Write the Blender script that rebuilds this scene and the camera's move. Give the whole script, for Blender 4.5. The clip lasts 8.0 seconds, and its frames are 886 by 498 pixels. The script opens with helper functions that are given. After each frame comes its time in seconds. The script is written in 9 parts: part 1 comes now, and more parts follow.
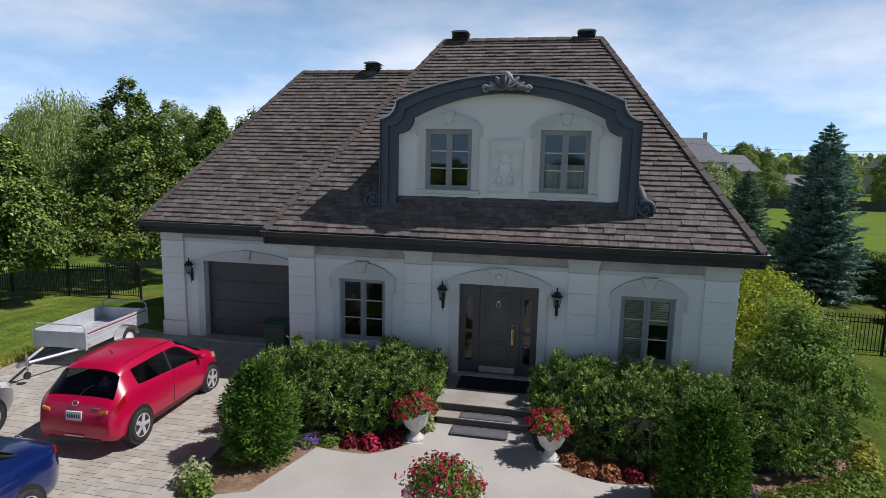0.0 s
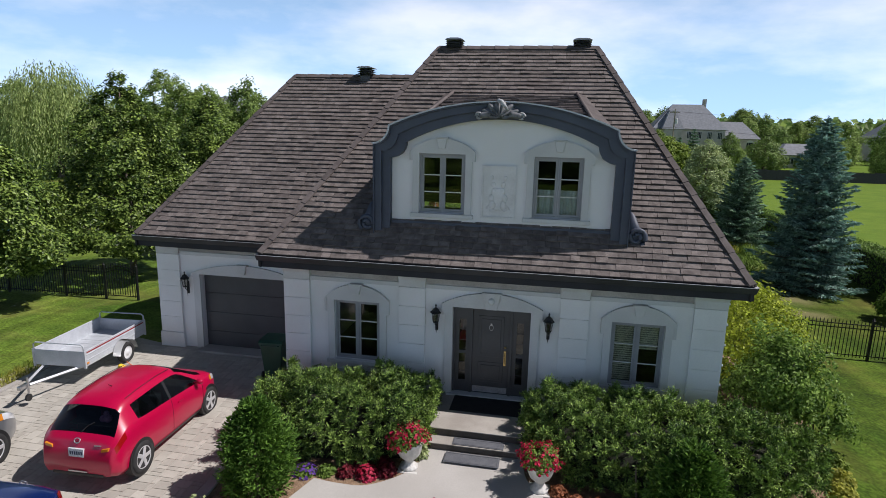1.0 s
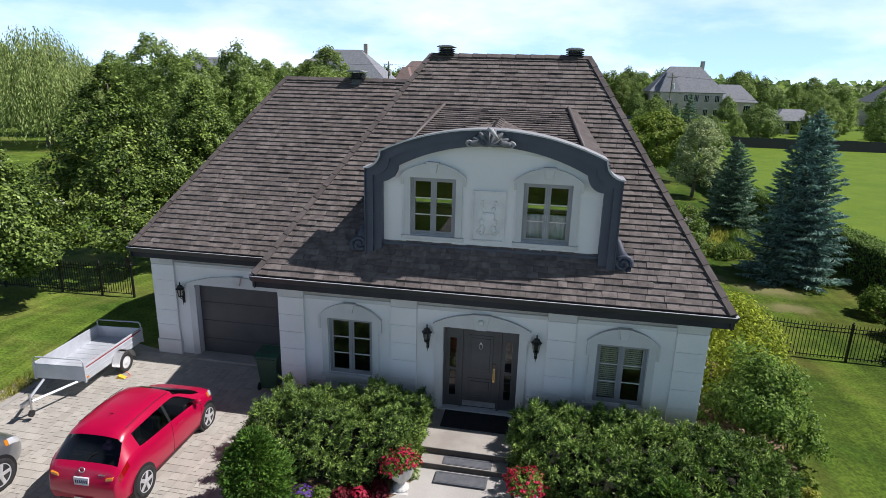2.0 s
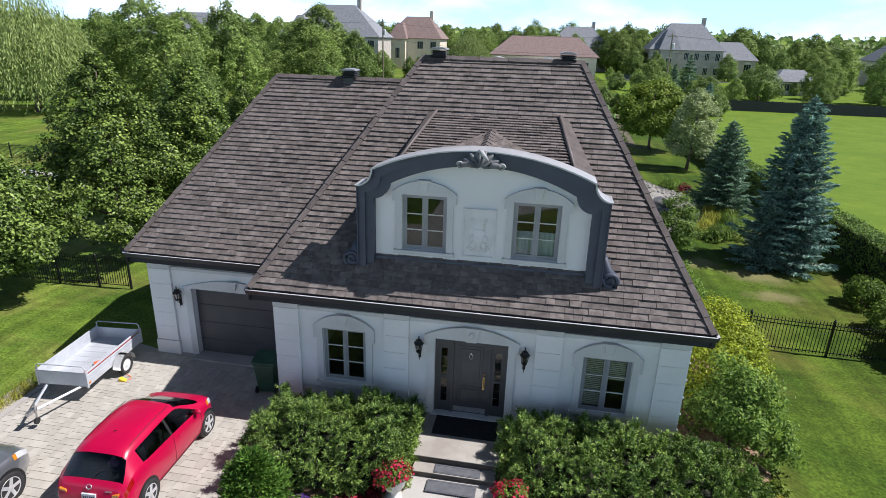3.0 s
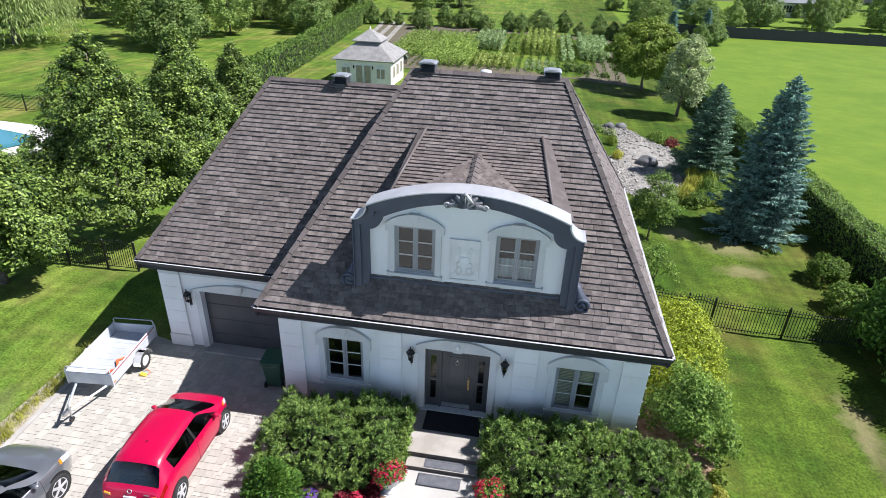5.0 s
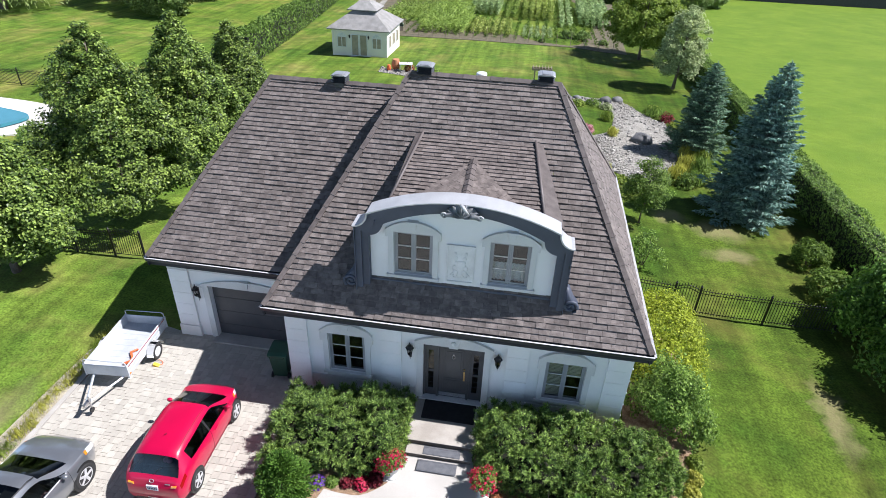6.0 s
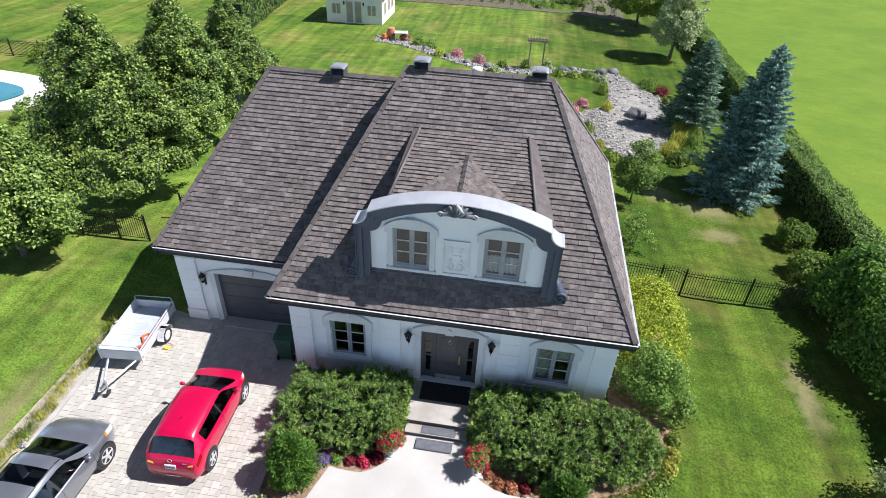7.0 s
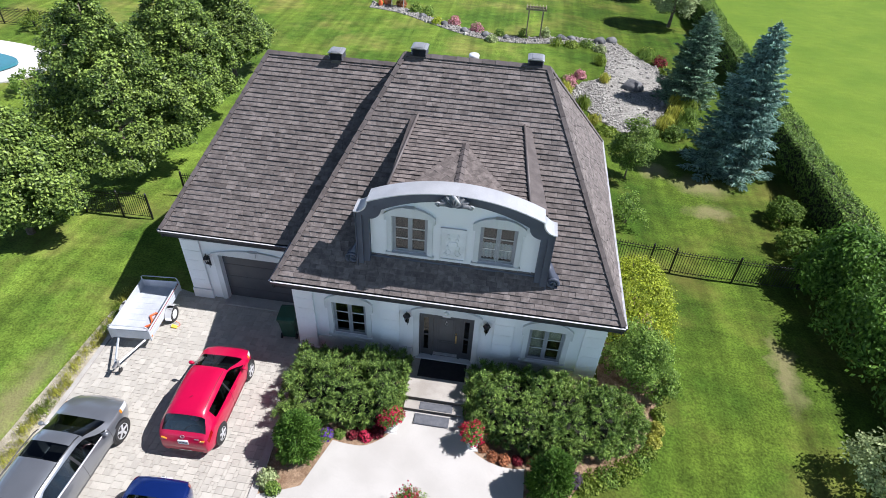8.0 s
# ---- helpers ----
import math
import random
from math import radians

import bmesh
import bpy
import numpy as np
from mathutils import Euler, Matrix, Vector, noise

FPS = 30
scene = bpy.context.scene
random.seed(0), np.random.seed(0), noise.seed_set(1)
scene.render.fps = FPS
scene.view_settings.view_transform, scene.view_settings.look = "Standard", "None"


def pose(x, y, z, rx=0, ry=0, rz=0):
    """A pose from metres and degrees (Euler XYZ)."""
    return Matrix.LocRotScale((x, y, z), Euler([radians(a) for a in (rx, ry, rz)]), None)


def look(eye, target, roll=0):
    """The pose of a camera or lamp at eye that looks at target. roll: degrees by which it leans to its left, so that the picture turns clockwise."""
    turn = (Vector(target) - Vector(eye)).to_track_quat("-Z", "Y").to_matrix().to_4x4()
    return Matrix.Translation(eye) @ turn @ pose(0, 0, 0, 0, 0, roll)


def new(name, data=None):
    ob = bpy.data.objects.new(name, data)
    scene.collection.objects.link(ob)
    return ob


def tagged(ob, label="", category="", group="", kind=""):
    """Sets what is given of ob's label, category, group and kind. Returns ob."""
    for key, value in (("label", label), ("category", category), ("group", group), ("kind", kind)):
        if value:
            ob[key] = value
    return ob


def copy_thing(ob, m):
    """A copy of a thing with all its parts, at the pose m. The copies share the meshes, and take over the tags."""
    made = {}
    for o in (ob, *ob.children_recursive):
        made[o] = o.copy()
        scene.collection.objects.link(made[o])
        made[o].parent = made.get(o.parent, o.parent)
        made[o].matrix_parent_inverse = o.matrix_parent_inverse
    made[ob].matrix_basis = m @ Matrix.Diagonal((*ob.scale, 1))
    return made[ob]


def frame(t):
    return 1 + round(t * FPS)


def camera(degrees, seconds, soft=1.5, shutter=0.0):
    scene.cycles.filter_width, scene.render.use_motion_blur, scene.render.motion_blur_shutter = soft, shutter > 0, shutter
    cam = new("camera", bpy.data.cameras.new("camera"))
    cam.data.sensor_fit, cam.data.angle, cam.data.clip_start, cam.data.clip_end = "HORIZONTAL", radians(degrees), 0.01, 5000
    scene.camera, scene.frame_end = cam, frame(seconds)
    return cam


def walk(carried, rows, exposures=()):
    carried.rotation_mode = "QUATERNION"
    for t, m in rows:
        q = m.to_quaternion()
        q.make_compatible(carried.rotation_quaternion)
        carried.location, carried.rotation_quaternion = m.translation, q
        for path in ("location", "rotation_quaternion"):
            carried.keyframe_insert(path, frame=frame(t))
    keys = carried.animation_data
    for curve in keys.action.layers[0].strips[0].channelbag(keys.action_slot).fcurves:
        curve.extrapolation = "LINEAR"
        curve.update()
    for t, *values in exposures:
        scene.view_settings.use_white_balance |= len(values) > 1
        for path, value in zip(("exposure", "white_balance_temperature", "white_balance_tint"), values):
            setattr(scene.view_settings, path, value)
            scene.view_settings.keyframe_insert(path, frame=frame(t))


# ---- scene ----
cam = camera(74.3, 8.0, soft=0.7)
PATH = [
    (0, (2.016, -12.914, 5.22), (1.638, -10.972, 4.926), 1.3),
    (0.5, (2.063, -12.815, 5.849), (1.689, -10.881, 5.501), 1.3),
    (1, (2.038, -12.777, 6.568), (1.677, -10.854, 6.156), 1.3),
    (1.5, (2.057, -12.747, 7.301), (1.71, -10.836, 6.825), 1.4),
    (3, (2.116, -12.485, 9.379), (1.807, -10.631, 8.697), 1.7),
    (3.5, (2.174, -12.468, 10.076), (1.877, -10.637, 9.328), 1.8),
    (4, (2.214, -12.524, 10.848), (1.929, -10.719, 10.036), 1.8),
    (4.5, (2.175, -12.575, 11.599), (1.906, -10.798, 10.722), 2.0),
    (6, (2.11, -12.722, 13.742), (1.88, -11.041, 12.683), 2.3),
    (6.5, (2.095, -12.805, 14.373), (1.881, -11.16, 13.257), 2.5),
    (7, (2.057, -12.866, 14.976), (1.858, -11.258, 13.804), 2.7),
    (7.5, (2.017, -12.921, 15.489), (1.832, -11.351, 14.263), 2.9),
    (8, (2.022, -12.919, 15.923), (1.849, -11.388, 14.647), 3.1),
]
EXPOSURES = [(0.0, -0.27, 6320, 16), (1.0, -0.12, 6320, 16), (2.0, 0.1, 6260, 15.5), (3.0, 0.34, 6180, 15), (3.5, 0.5, 6120, 15), (4.5, 0.76, 6060, 15), (6.5, 0.75, 6030, 15), (8.0, 0.64, 6000, 15)]
walk(cam, [(t, look(eye, target, roll)) for t, eye, target, roll in PATH], EXPOSURES)

# ---- daylight ----
SUN = Vector((0.79, 0.10, 1.0)).normalized()
ELEV = math.asin(SUN.z)
world = bpy.data.worlds.new("daylight")
scene.world = world
world.use_nodes = True
wn, wl = world.node_tree.nodes, world.node_tree.links
sky = wn.new("ShaderNodeTexSky")
sky.sky_type = "NISHITA"
sky.sun_disc = False
sky.sun_elevation = ELEV
sky.sun_rotation = math.atan2(SUN.x, SUN.y)
sky.air_density, sky.dust_density, sky.ozone_density = 0.5, 0.3, 1.5
coord = wn.new("ShaderNodeTexCoord")
stretch = wn.new("ShaderNodeMapping")
stretch.inputs["Scale"].default_value = (1.2, 1.2, 3.5)
stretch.inputs["Location"].default_value = (4.3, 1.7, 0.6)
cloud = wn.new("ShaderNodeTexNoise")
cloud.inputs["Scale"].default_value = 2.2
cloud.inputs["Detail"].default_value = 7.0
cloud.inputs["Roughness"].default_value = 0.55
veil = wn.new("ShaderNodeMapRange")
veil.inputs["From Min"].default_value, veil.inputs["From Max"].default_value = 0.42, 0.7
height = wn.new("ShaderNodeSeparateXYZ")
haze = wn.new("ShaderNodeMapRange")
haze.inputs["From Max"].default_value = 0.5
haze.inputs["To Min"].default_value, haze.inputs["To Max"].default_value = 0.8, 0.0
air = wn.new("ShaderNodeMixRGB")
air.inputs["Color1"].default_value = (15.5, 25.0, 36.0, 1)
air.inputs["Color2"].default_value = (37.0, 40.5, 43.5, 1)
cover = wn.new("ShaderNodeMixRGB")
back = wn["Background"]
back.inputs["Strength"].default_value = 0.045
wl.new(coord.outputs["Generated"], stretch.inputs["Vector"])
wl.new(stretch.outputs["Vector"], cloud.inputs["Vector"])
wl.new(cloud.outputs["Fac"], veil.inputs["Value"])
wl.new(coord.outputs["Generated"], height.inputs[0])
wl.new(height.outputs["Z"], haze.inputs["Value"])
wl.new(veil.outputs["Result"], air.inputs["Fac"])
wl.new(air.outputs[0], cover.inputs["Color2"])
wl.new(haze.outputs["Result"], cover.inputs["Fac"])
wl.new(sky.outputs["Color"], cover.inputs["Color1"])
wl.new(cover.outputs["Color"], back.inputs["Color"])
sun = new("sun", bpy.data.lights.new("sun", "SUN"))
sun.data.energy, sun.data.angle, sun.data.color = 5.0, radians(0.53), (1.0, 0.96, 0.9)
sun.matrix_world = look(SUN * 60, (0, 0, 0))

# ---- materials ----
def surf(name, a, b, scale=2.0, fine=30.0, rough=0.7, metal=0.0, bump=0.2, vary="", amount=0.25, spread=0.25, depth=0.01, coat=0.0, spec=0.5, rlo=0.0):
    """Two colours in large patches, fine grain over them, and a fine relief."""
    m = bpy.data.materials.new(name)
    m.use_nodes = True
    n, l = m.node_tree.nodes, m.node_tree.links
    b_ = n["Principled BSDF"]
    tc = n.new("ShaderNodeTexCoord")
    vec = tc.outputs["Object"]
    info = None
    if vary:
        info = n.new("ShaderNodeObjectInfo" if vary == "object" else "ShaderNodeNewGeometry")
        rnd = info.outputs["Random" if vary == "object" else "Random Per Island"]
        off = n.new("ShaderNodeVectorMath")
        off.operation = "SCALE"
        off.inputs[0].default_value = (37, 91, 53)
        l.new(rnd, off.inputs["Scale"])
        add = n.new("ShaderNodeVectorMath")
        l.new(vec, add.inputs[0])
        l.new(off.outputs[0], add.inputs[1])
        vec = add.outputs[0]
    big, small = n.new("ShaderNodeTexNoise"), n.new("ShaderNodeTexNoise")
    for t, s, d in ((big, scale, 4.0), (small, fine, 3.0)):
        t.inputs["Scale"].default_value, t.inputs["Detail"].default_value = s, d
        l.new(vec, t.inputs["Vector"])
    ramp = n.new("ShaderNodeMapRange")
    ramp.inputs["From Min"].default_value, ramp.inputs["From Max"].default_value = 0.35, 0.65
    l.new(big.outputs["Fac"], ramp.inputs["Value"])
    mix = n.new("ShaderNodeMixRGB")
    mix.inputs["Color1"].default_value, mix.inputs["Color2"].default_value = (*a, 1), (*b, 1)
    l.new(ramp.outputs[0], mix.inputs["Fac"])
    grain = n.new("ShaderNodeMapRange")
    grain.inputs["From Min"].default_value, grain.inputs["From Max"].default_value = 0.3, 0.7
    grain.inputs["To Min"].default_value, grain.inputs["To Max"].default_value = 1 - spread, 1 + spread
    l.new(small.outputs["Fac"], grain.inputs["Value"])
    value = grain.outputs[0]
    if vary:
        r = n.new("ShaderNodeMapRange")
        r.inputs["To Min"].default_value, r.inputs["To Max"].default_value = 1 - amount, 1 + amount
        l.new(rnd, r.inputs["Value"])
        mul = n.new("ShaderNodeMath")
        mul.operation = "MULTIPLY"
        l.new(value, mul.inputs[0])
        l.new(r.outputs[0], mul.inputs[1])
        value = mul.outputs[0]
    tint = n.new("ShaderNodeVectorMath")
    tint.operation = "SCALE"
    l.new(mix.outputs[0], tint.inputs[0])
    l.new(value, tint.inputs["Scale"])
    l.new(tint.outputs[0], b_.inputs["Base Color"])
    b_.inputs["Roughness"].default_value, b_.inputs["Metallic"].default_value = rough, metal
    b_.inputs["Specular IOR Level"].default_value = spec
    b_.inputs["Coat Weight"].default_value = coat
    if rlo:
        rr = n.new("ShaderNodeMapRange")
        rr.inputs["To Min"].default_value, rr.inputs["To Max"].default_value = rlo, rough
        l.new(big.outputs["Fac"], rr.inputs["Value"])
        l.new(rr.outputs[0], b_.inputs["Roughness"])
    if bump:
        bp = n.new("ShaderNodeBump")
        bp.inputs["Strength"].default_value, bp.inputs["Distance"].default_value = bump, depth
        l.new(small.outputs["Fac"], bp.inputs["Height"])
        l.new(bp.outputs[0], b_.inputs["Normal"])
    return m


def leafy(name, a, b, through_light=0.3, vary=0.35, rough=0.55):
    """Leaves: two greens, mixed leaf by leaf and in larger patches, that let some light through."""
    m = bpy.data.materials.new(name)
    m.use_nodes = True
    n, l = m.node_tree.nodes, m.node_tree.links
    b_, out = n["Principled BSDF"], n["Material Output"]
    geo, tc, big = n.new("ShaderNodeNewGeometry"), n.new("ShaderNodeTexCoord"), n.new("ShaderNodeTexNoise")
    big.inputs["Scale"].default_value = 0.9
    l.new(tc.outputs["Object"], big.inputs["Vector"])
    half = n.new("ShaderNodeMath")
    half.operation = "MULTIPLY_ADD"
    half.inputs[1].default_value, half.inputs[2].default_value = 0.7, -0.35
    l.new(geo.outputs["Random Per Island"], half.inputs[0])
    add = n.new("ShaderNodeMath")
    l.new(half.outputs[0], add.inputs[0])
    l.new(big.outputs["Fac"], add.inputs[1])
    mix = n.new("ShaderNodeMixRGB")
    mix.inputs["Color1"].default_value, mix.inputs["Color2"].default_value = (*a, 1), (*b, 1)
    l.new(add.outputs[0], mix.inputs["Fac"])
    r = n.new("ShaderNodeMapRange")
    r.inputs["To Min"].default_value, r.inputs["To Max"].default_value = 1 - vary, 1 + vary
    info = n.new("ShaderNodeObjectInfo")
    l.new(geo.outputs["Random Per Island"], r.inputs["Value"])
    ro = n.new("ShaderNodeMapRange")
    ro.inputs["To Min"].default_value, ro.inputs["To Max"].default_value = 0.85, 1.15
    l.new(info.outputs["Random"], ro.inputs["Value"])
    mm = n.new("ShaderNodeMath")
    mm.operation = "MULTIPLY"
    l.new(r.outputs[0], mm.inputs[0])
    l.new(ro.outputs[0], mm.inputs[1])
    tint = n.new("ShaderNodeVectorMath")
    tint.operation = "SCALE"
    l.new(mix.outputs[0], tint.inputs[0])
    l.new(mm.outputs[0], tint.inputs["Scale"])
    l.new(tint.outputs[0], b_.inputs["Base Color"])
    b_.inputs["Roughness"].default_value = rough
    b_.inputs["Specular IOR Level"].default_value = 0.25
    tr, sh = n.new("ShaderNodeBsdfTranslucent"), n.new("ShaderNodeMixShader")
    l.new(tint.outputs[0], tr.inputs["Color"])
    sh.inputs["Fac"].default_value = through_light
    l.new(b_.outputs[0], sh.inputs[1])
    l.new(tr.outputs[0], sh.inputs[2])
    l.new(sh.outputs[0], out.inputs["Surface"])
    return m


def glazing(name, tint=(0.75, 0.8, 0.8), clear=0.5, rough=0.02, face_on=0.05):
    """Window glass: clear, with the reflection that glass has."""
    m = bpy.data.materials.new(name)
    m.use_nodes = True
    n, l = m.node_tree.nodes, m.node_tree.links
    out = n["Material Output"]
    n.remove(n["Principled BSDF"])
    tr, gl, fr, mx = n.new("ShaderNodeBsdfTransparent"), n.new("ShaderNodeBsdfGlossy"), n.new("ShaderNodeLayerWeight"), n.new("ShaderNodeMixShader")
    power, gain = n.new("ShaderNodeMath"), n.new("ShaderNodeMath")
    power.operation, gain.operation = "POWER", "MULTIPLY_ADD"
    power.inputs[1].default_value = 4.5
    gain.inputs[1].default_value, gain.inputs[2].default_value = 1 - face_on, face_on
    tr.inputs["Color"].default_value = (*[c * clear for c in tint], 1)
    gl.inputs["Roughness"].default_value = rough
    fr.inputs["Blend"].default_value = 0.5
    l.new(fr.outputs["Facing"], power.inputs[0])
    l.new(power.outputs[0], gain.inputs[0])
    l.new(gain.outputs[0], mx.inputs["Fac"])
    l.new(tr.outputs[0], mx.inputs[1])
    l.new(gl.outputs[0], mx.inputs[2])
    l.new(mx.outputs[0], out.inputs["Surface"])
    return m


def paint(name, a, rough=0.25, coat=1.0, metal=0.0, b=None):
    return surf(name, a, b or tuple(c * 0.92 for c in a), 1.5, 250.0, rough, metal, 0.02, coat=coat, spread=0.06)


M = dict(
    stucco=surf("stucco", (0.74, 0.735, 0.72), (0.80, 0.795, 0.785), 0.8, 60, 0.85, bump=0.35, spread=0.05, depth=0.004),
    trim=surf("cast_trim", (0.55, 0.55, 0.535), (0.63, 0.63, 0.615), 1.2, 50, 0.8, bump=0.25, spread=0.06, depth=0.004),
    # warm taupe tint, darkened to hold the shade below the soffit
    taupe=surf("shaded_taupe_trim", (0.36, 0.33, 0.30), (0.50, 0.47, 0.43), 1.6, 30, 0.85, bump=0.25, spread=0.1, depth=0.004),
    carved=surf("carved_stone", (0.66, 0.655, 0.635), (0.76, 0.755, 0.74), 3, 40, 0.8, bump=0.3, spread=0.08),
    slate_paint=surf("slate_blue_paint", (0.052, 0.062, 0.09), (0.068, 0.08, 0.112), 2, 60, 0.55, bump=0.15, spread=0.1, depth=0.003),
    tan_blind=surf("tan_blinds", (0.26, 0.22, 0.165), (0.34, 0.29, 0.22), 3, 30, 0.35, bump=0.1, spread=0.15),
    crest_pale=surf("worn_pale_crest_stone", (0.26, 0.265, 0.275), (0.42, 0.425, 0.43), 5, 50, 0.75, bump=0.3, spread=0.15, depth=0.005),
    crest_stone=surf("weathered_crest_stone", (0.075, 0.08, 0.088), (0.19, 0.195, 0.205), 5, 50, 0.75, bump=0.3, spread=0.15, depth=0.005),
    flashing=surf("pale_metal_flashing", (0.45, 0.46, 0.48), (0.54, 0.55, 0.57), 1.5, 40, 0.4, 0.3, bump=0.1, spread=0.06),
    gutter=surf("dark_metal_gutter", (0.03, 0.031, 0.035), (0.042, 0.043, 0.048), 2, 50, 0.55, 0.1, bump=0.1, spread=0.1),
    lining=surf("bright_gutter_lining", (0.42, 0.43, 0.45), (0.62, 0.62, 0.64), 6, 30, 0.5, 0.0, bump=0.1, spread=0.12),
    fascia=surf("dark_fascia_paint", (0.024, 0.025, 0.03), (0.034, 0.035, 0.042), 2, 60, 0.65, bump=0.1, spread=0.1, spec=0.3),
    soffit=surf("soffit", (0.06, 0.06, 0.064), (0.085, 0.085, 0.09), 2, 40, 0.6, bump=0.1, spread=0.1),
    shingle=surf("stone_coated_shingle", (0.1, 0.083, 0.077), (0.18, 0.153, 0.141), 5.5, 140, 0.85, bump=0.7, vary="object", amount=0.22, spread=0.38, depth=0.004),
    shingles=surf("stone_coated_shingles", (0.1, 0.083, 0.077), (0.18, 0.153, 0.141), 5.5, 140, 0.85, bump=0.7, vary="island", amount=0.22, spread=0.38, depth=0.004),
    deck=surf("roof_underlay", (0.02, 0.018, 0.018), (0.035, 0.03, 0.03), 3, 60, 0.9, bump=0.1),
    cap=surf("ridge_cap_metal", (0.085, 0.07, 0.066), (0.125, 0.105, 0.099), 4, 120, 0.8, bump=0.4, vary="island", amount=0.15, spread=0.2, depth=0.004),
    flashing_brown=surf("brown_metal_flashing", (0.115, 0.098, 0.094), (0.15, 0.13, 0.125), 3, 90, 0.6, 0.1, bump=0.15, spread=0.08, depth=0.003),
    vent_metal=surf("dark_vent_metal", (0.045, 0.045, 0.05), (0.075, 0.075, 0.08), 3, 60, 0.45, 0.3, bump=0.1),
    vent_top=surf("vent_lid_metal", (0.26, 0.26, 0.27), (0.36, 0.36, 0.37), 3, 60, 0.4, 0.4, bump=0.1),
    white_metal=surf("white_metal", (0.72, 0.74, 0.75), (0.8, 0.8, 0.8), 3, 60, 0.35, 0.1, bump=0.05, spread=0.05),
    frame_paint=surf("grey_window_paint", (0.27, 0.275, 0.285), (0.32, 0.325, 0.335), 2, 60, 0.5, bump=0.1, spread=0.06, depth=0.002),
    door_paint=surf("charcoal_door_paint", (0.05, 0.052, 0.056), (0.07, 0.072, 0.077), 1.5, 50, 0.4, bump=0.15, spread=0.1, depth=0.003),
    garage_paint=surf("charcoal_garage_paint", (0.055, 0.056, 0.06), (0.075, 0.076, 0.08), 1.2, 50, 0.5, bump=0.2, spread=0.1, depth=0.003),
    brass=surf("brass", (0.55, 0.40, 0.16), (0.7, 0.52, 0.22), 6, 60, 0.3, 0.9, bump=0.05),
    black_iron=surf("black_iron", (0.012, 0.012, 0.013), (0.02, 0.02, 0.021), 4, 60, 0.45, 0.3, bump=0.1),
    steel=surf("brushed_steel", (0.5, 0.5, 0.52), (0.6, 0.6, 0.62), 4, 80, 0.35, 0.9, bump=0.05),
    glass=glazing("window_glass", (0.92, 0.96, 0.95), 0.85),
    car_glass=glazing("car_glass", (0.5, 0.56, 0.56), 0.6, 0.02, 0.07),
    lamp_glass=glazing("lantern_glass", (0.9, 0.9, 0.88), 0.8, 0.15),
    room=surf("room_plaster", (0.16, 0.15, 0.14), (0.2, 0.19, 0.17), 1, 20, 0.9, bump=0.05),
    blind=surf("blind_slats", (0.66, 0.6, 0.45), (0.74, 0.68, 0.52), 2, 30, 0.6, bump=0.05),
    linen=surf("white_curtain", (0.68, 0.70, 0.72), (0.78, 0.8, 0.82), 3, 60, 0.9, bump=0.2),
    concrete=surf("pale_concrete", (0.42, 0.40, 0.37), (0.49, 0.47, 0.44), 0.7, 45, 0.9, bump=0.25, spread=0.07, depth=0.004),
    step_stone=surf("step_concrete", (0.32, 0.29, 0.255), (0.42, 0.39, 0.35), 1.5, 45, 0.9, bump=0.3, spread=0.12, depth=0.004),
    riser=surf("dark_riser_stone", (0.07, 0.06, 0.052), (0.11, 0.095, 0.085), 3, 45, 0.9, bump=0.3, spread=0.15, depth=0.004),
    rubber=surf("black_rubber", (0.012, 0.012, 0.014), (0.02, 0.02, 0.022), 6, 90, 0.8, bump=0.3, spread=0.2),
    grey_mat=surf("grey_step_mat", (0.10, 0.105, 0.12), (0.13, 0.135, 0.15), 6, 120, 0.9, bump=0.4, spread=0.2),
    paver=surf("beige_paver", (0.385, 0.36, 0.315), (0.475, 0.45, 0.395), 1.6, 60, 0.9, bump=0.4, vary="object", amount=0.08, spread=0.09, depth=0.004),
    pavers=surf("beige_pavers", (0.385, 0.36, 0.315), (0.475, 0.45, 0.395), 1.6, 60, 0.9, bump=0.4, vary="island", amount=0.08, spread=0.09, depth=0.004),
    grout=surf("paver_sand", (0.36, 0.335, 0.29), (0.43, 0.40, 0.355), 2, 60, 0.95, bump=0.3),
    kerb=surf("kerb_concrete", (0.36, 0.34, 0.31), (0.46, 0.44, 0.41), 1.5, 50, 0.9, bump=0.3, spread=0.1),
    mulch=surf("cedar_mulch", (0.20, 0.12, 0.07), (0.36, 0.25, 0.16), 6, 55, 0.95, bump=0.9, spread=0.45, depth=0.03),
    soil=surf("garden_soil", (0.085, 0.075, 0.045), (0.14, 0.12, 0.075), 2, 25, 0.95, bump=0.8, spread=0.35, depth=0.03),
    dry_soil=surf("dry_sandy_soil", (0.30, 0.265, 0.19), (0.46, 0.415, 0.32), 2.5, 25, 0.95, bump=0.8, spread=0.3, depth=0.03),
    gravel=surf("pale_gravel", (0.21, 0.2, 0.178), (0.31, 0.297, 0.265), 1.2, 9, 0.9, bump=1.0, spread=0.5, depth=0.04),
    stone=surf("field_stone", (0.075, 0.077, 0.085), (0.2, 0.2, 0.2), 2, 20, 0.85, bump=0.6, vary="object", amount=0.25, spread=0.2),
    stones=surf("field_stones", (0.21, 0.2, 0.18), (0.37, 0.355, 0.325), 2, 20, 0.85, bump=0.6, vary="island", amount=0.35, spread=0.2),
    urn=surf("cast_stone_urn", (0.50, 0.49, 0.46), (0.64, 0.63, 0.6), 4, 50, 0.8, bump=0.35, spread=0.1, depth=0.005),
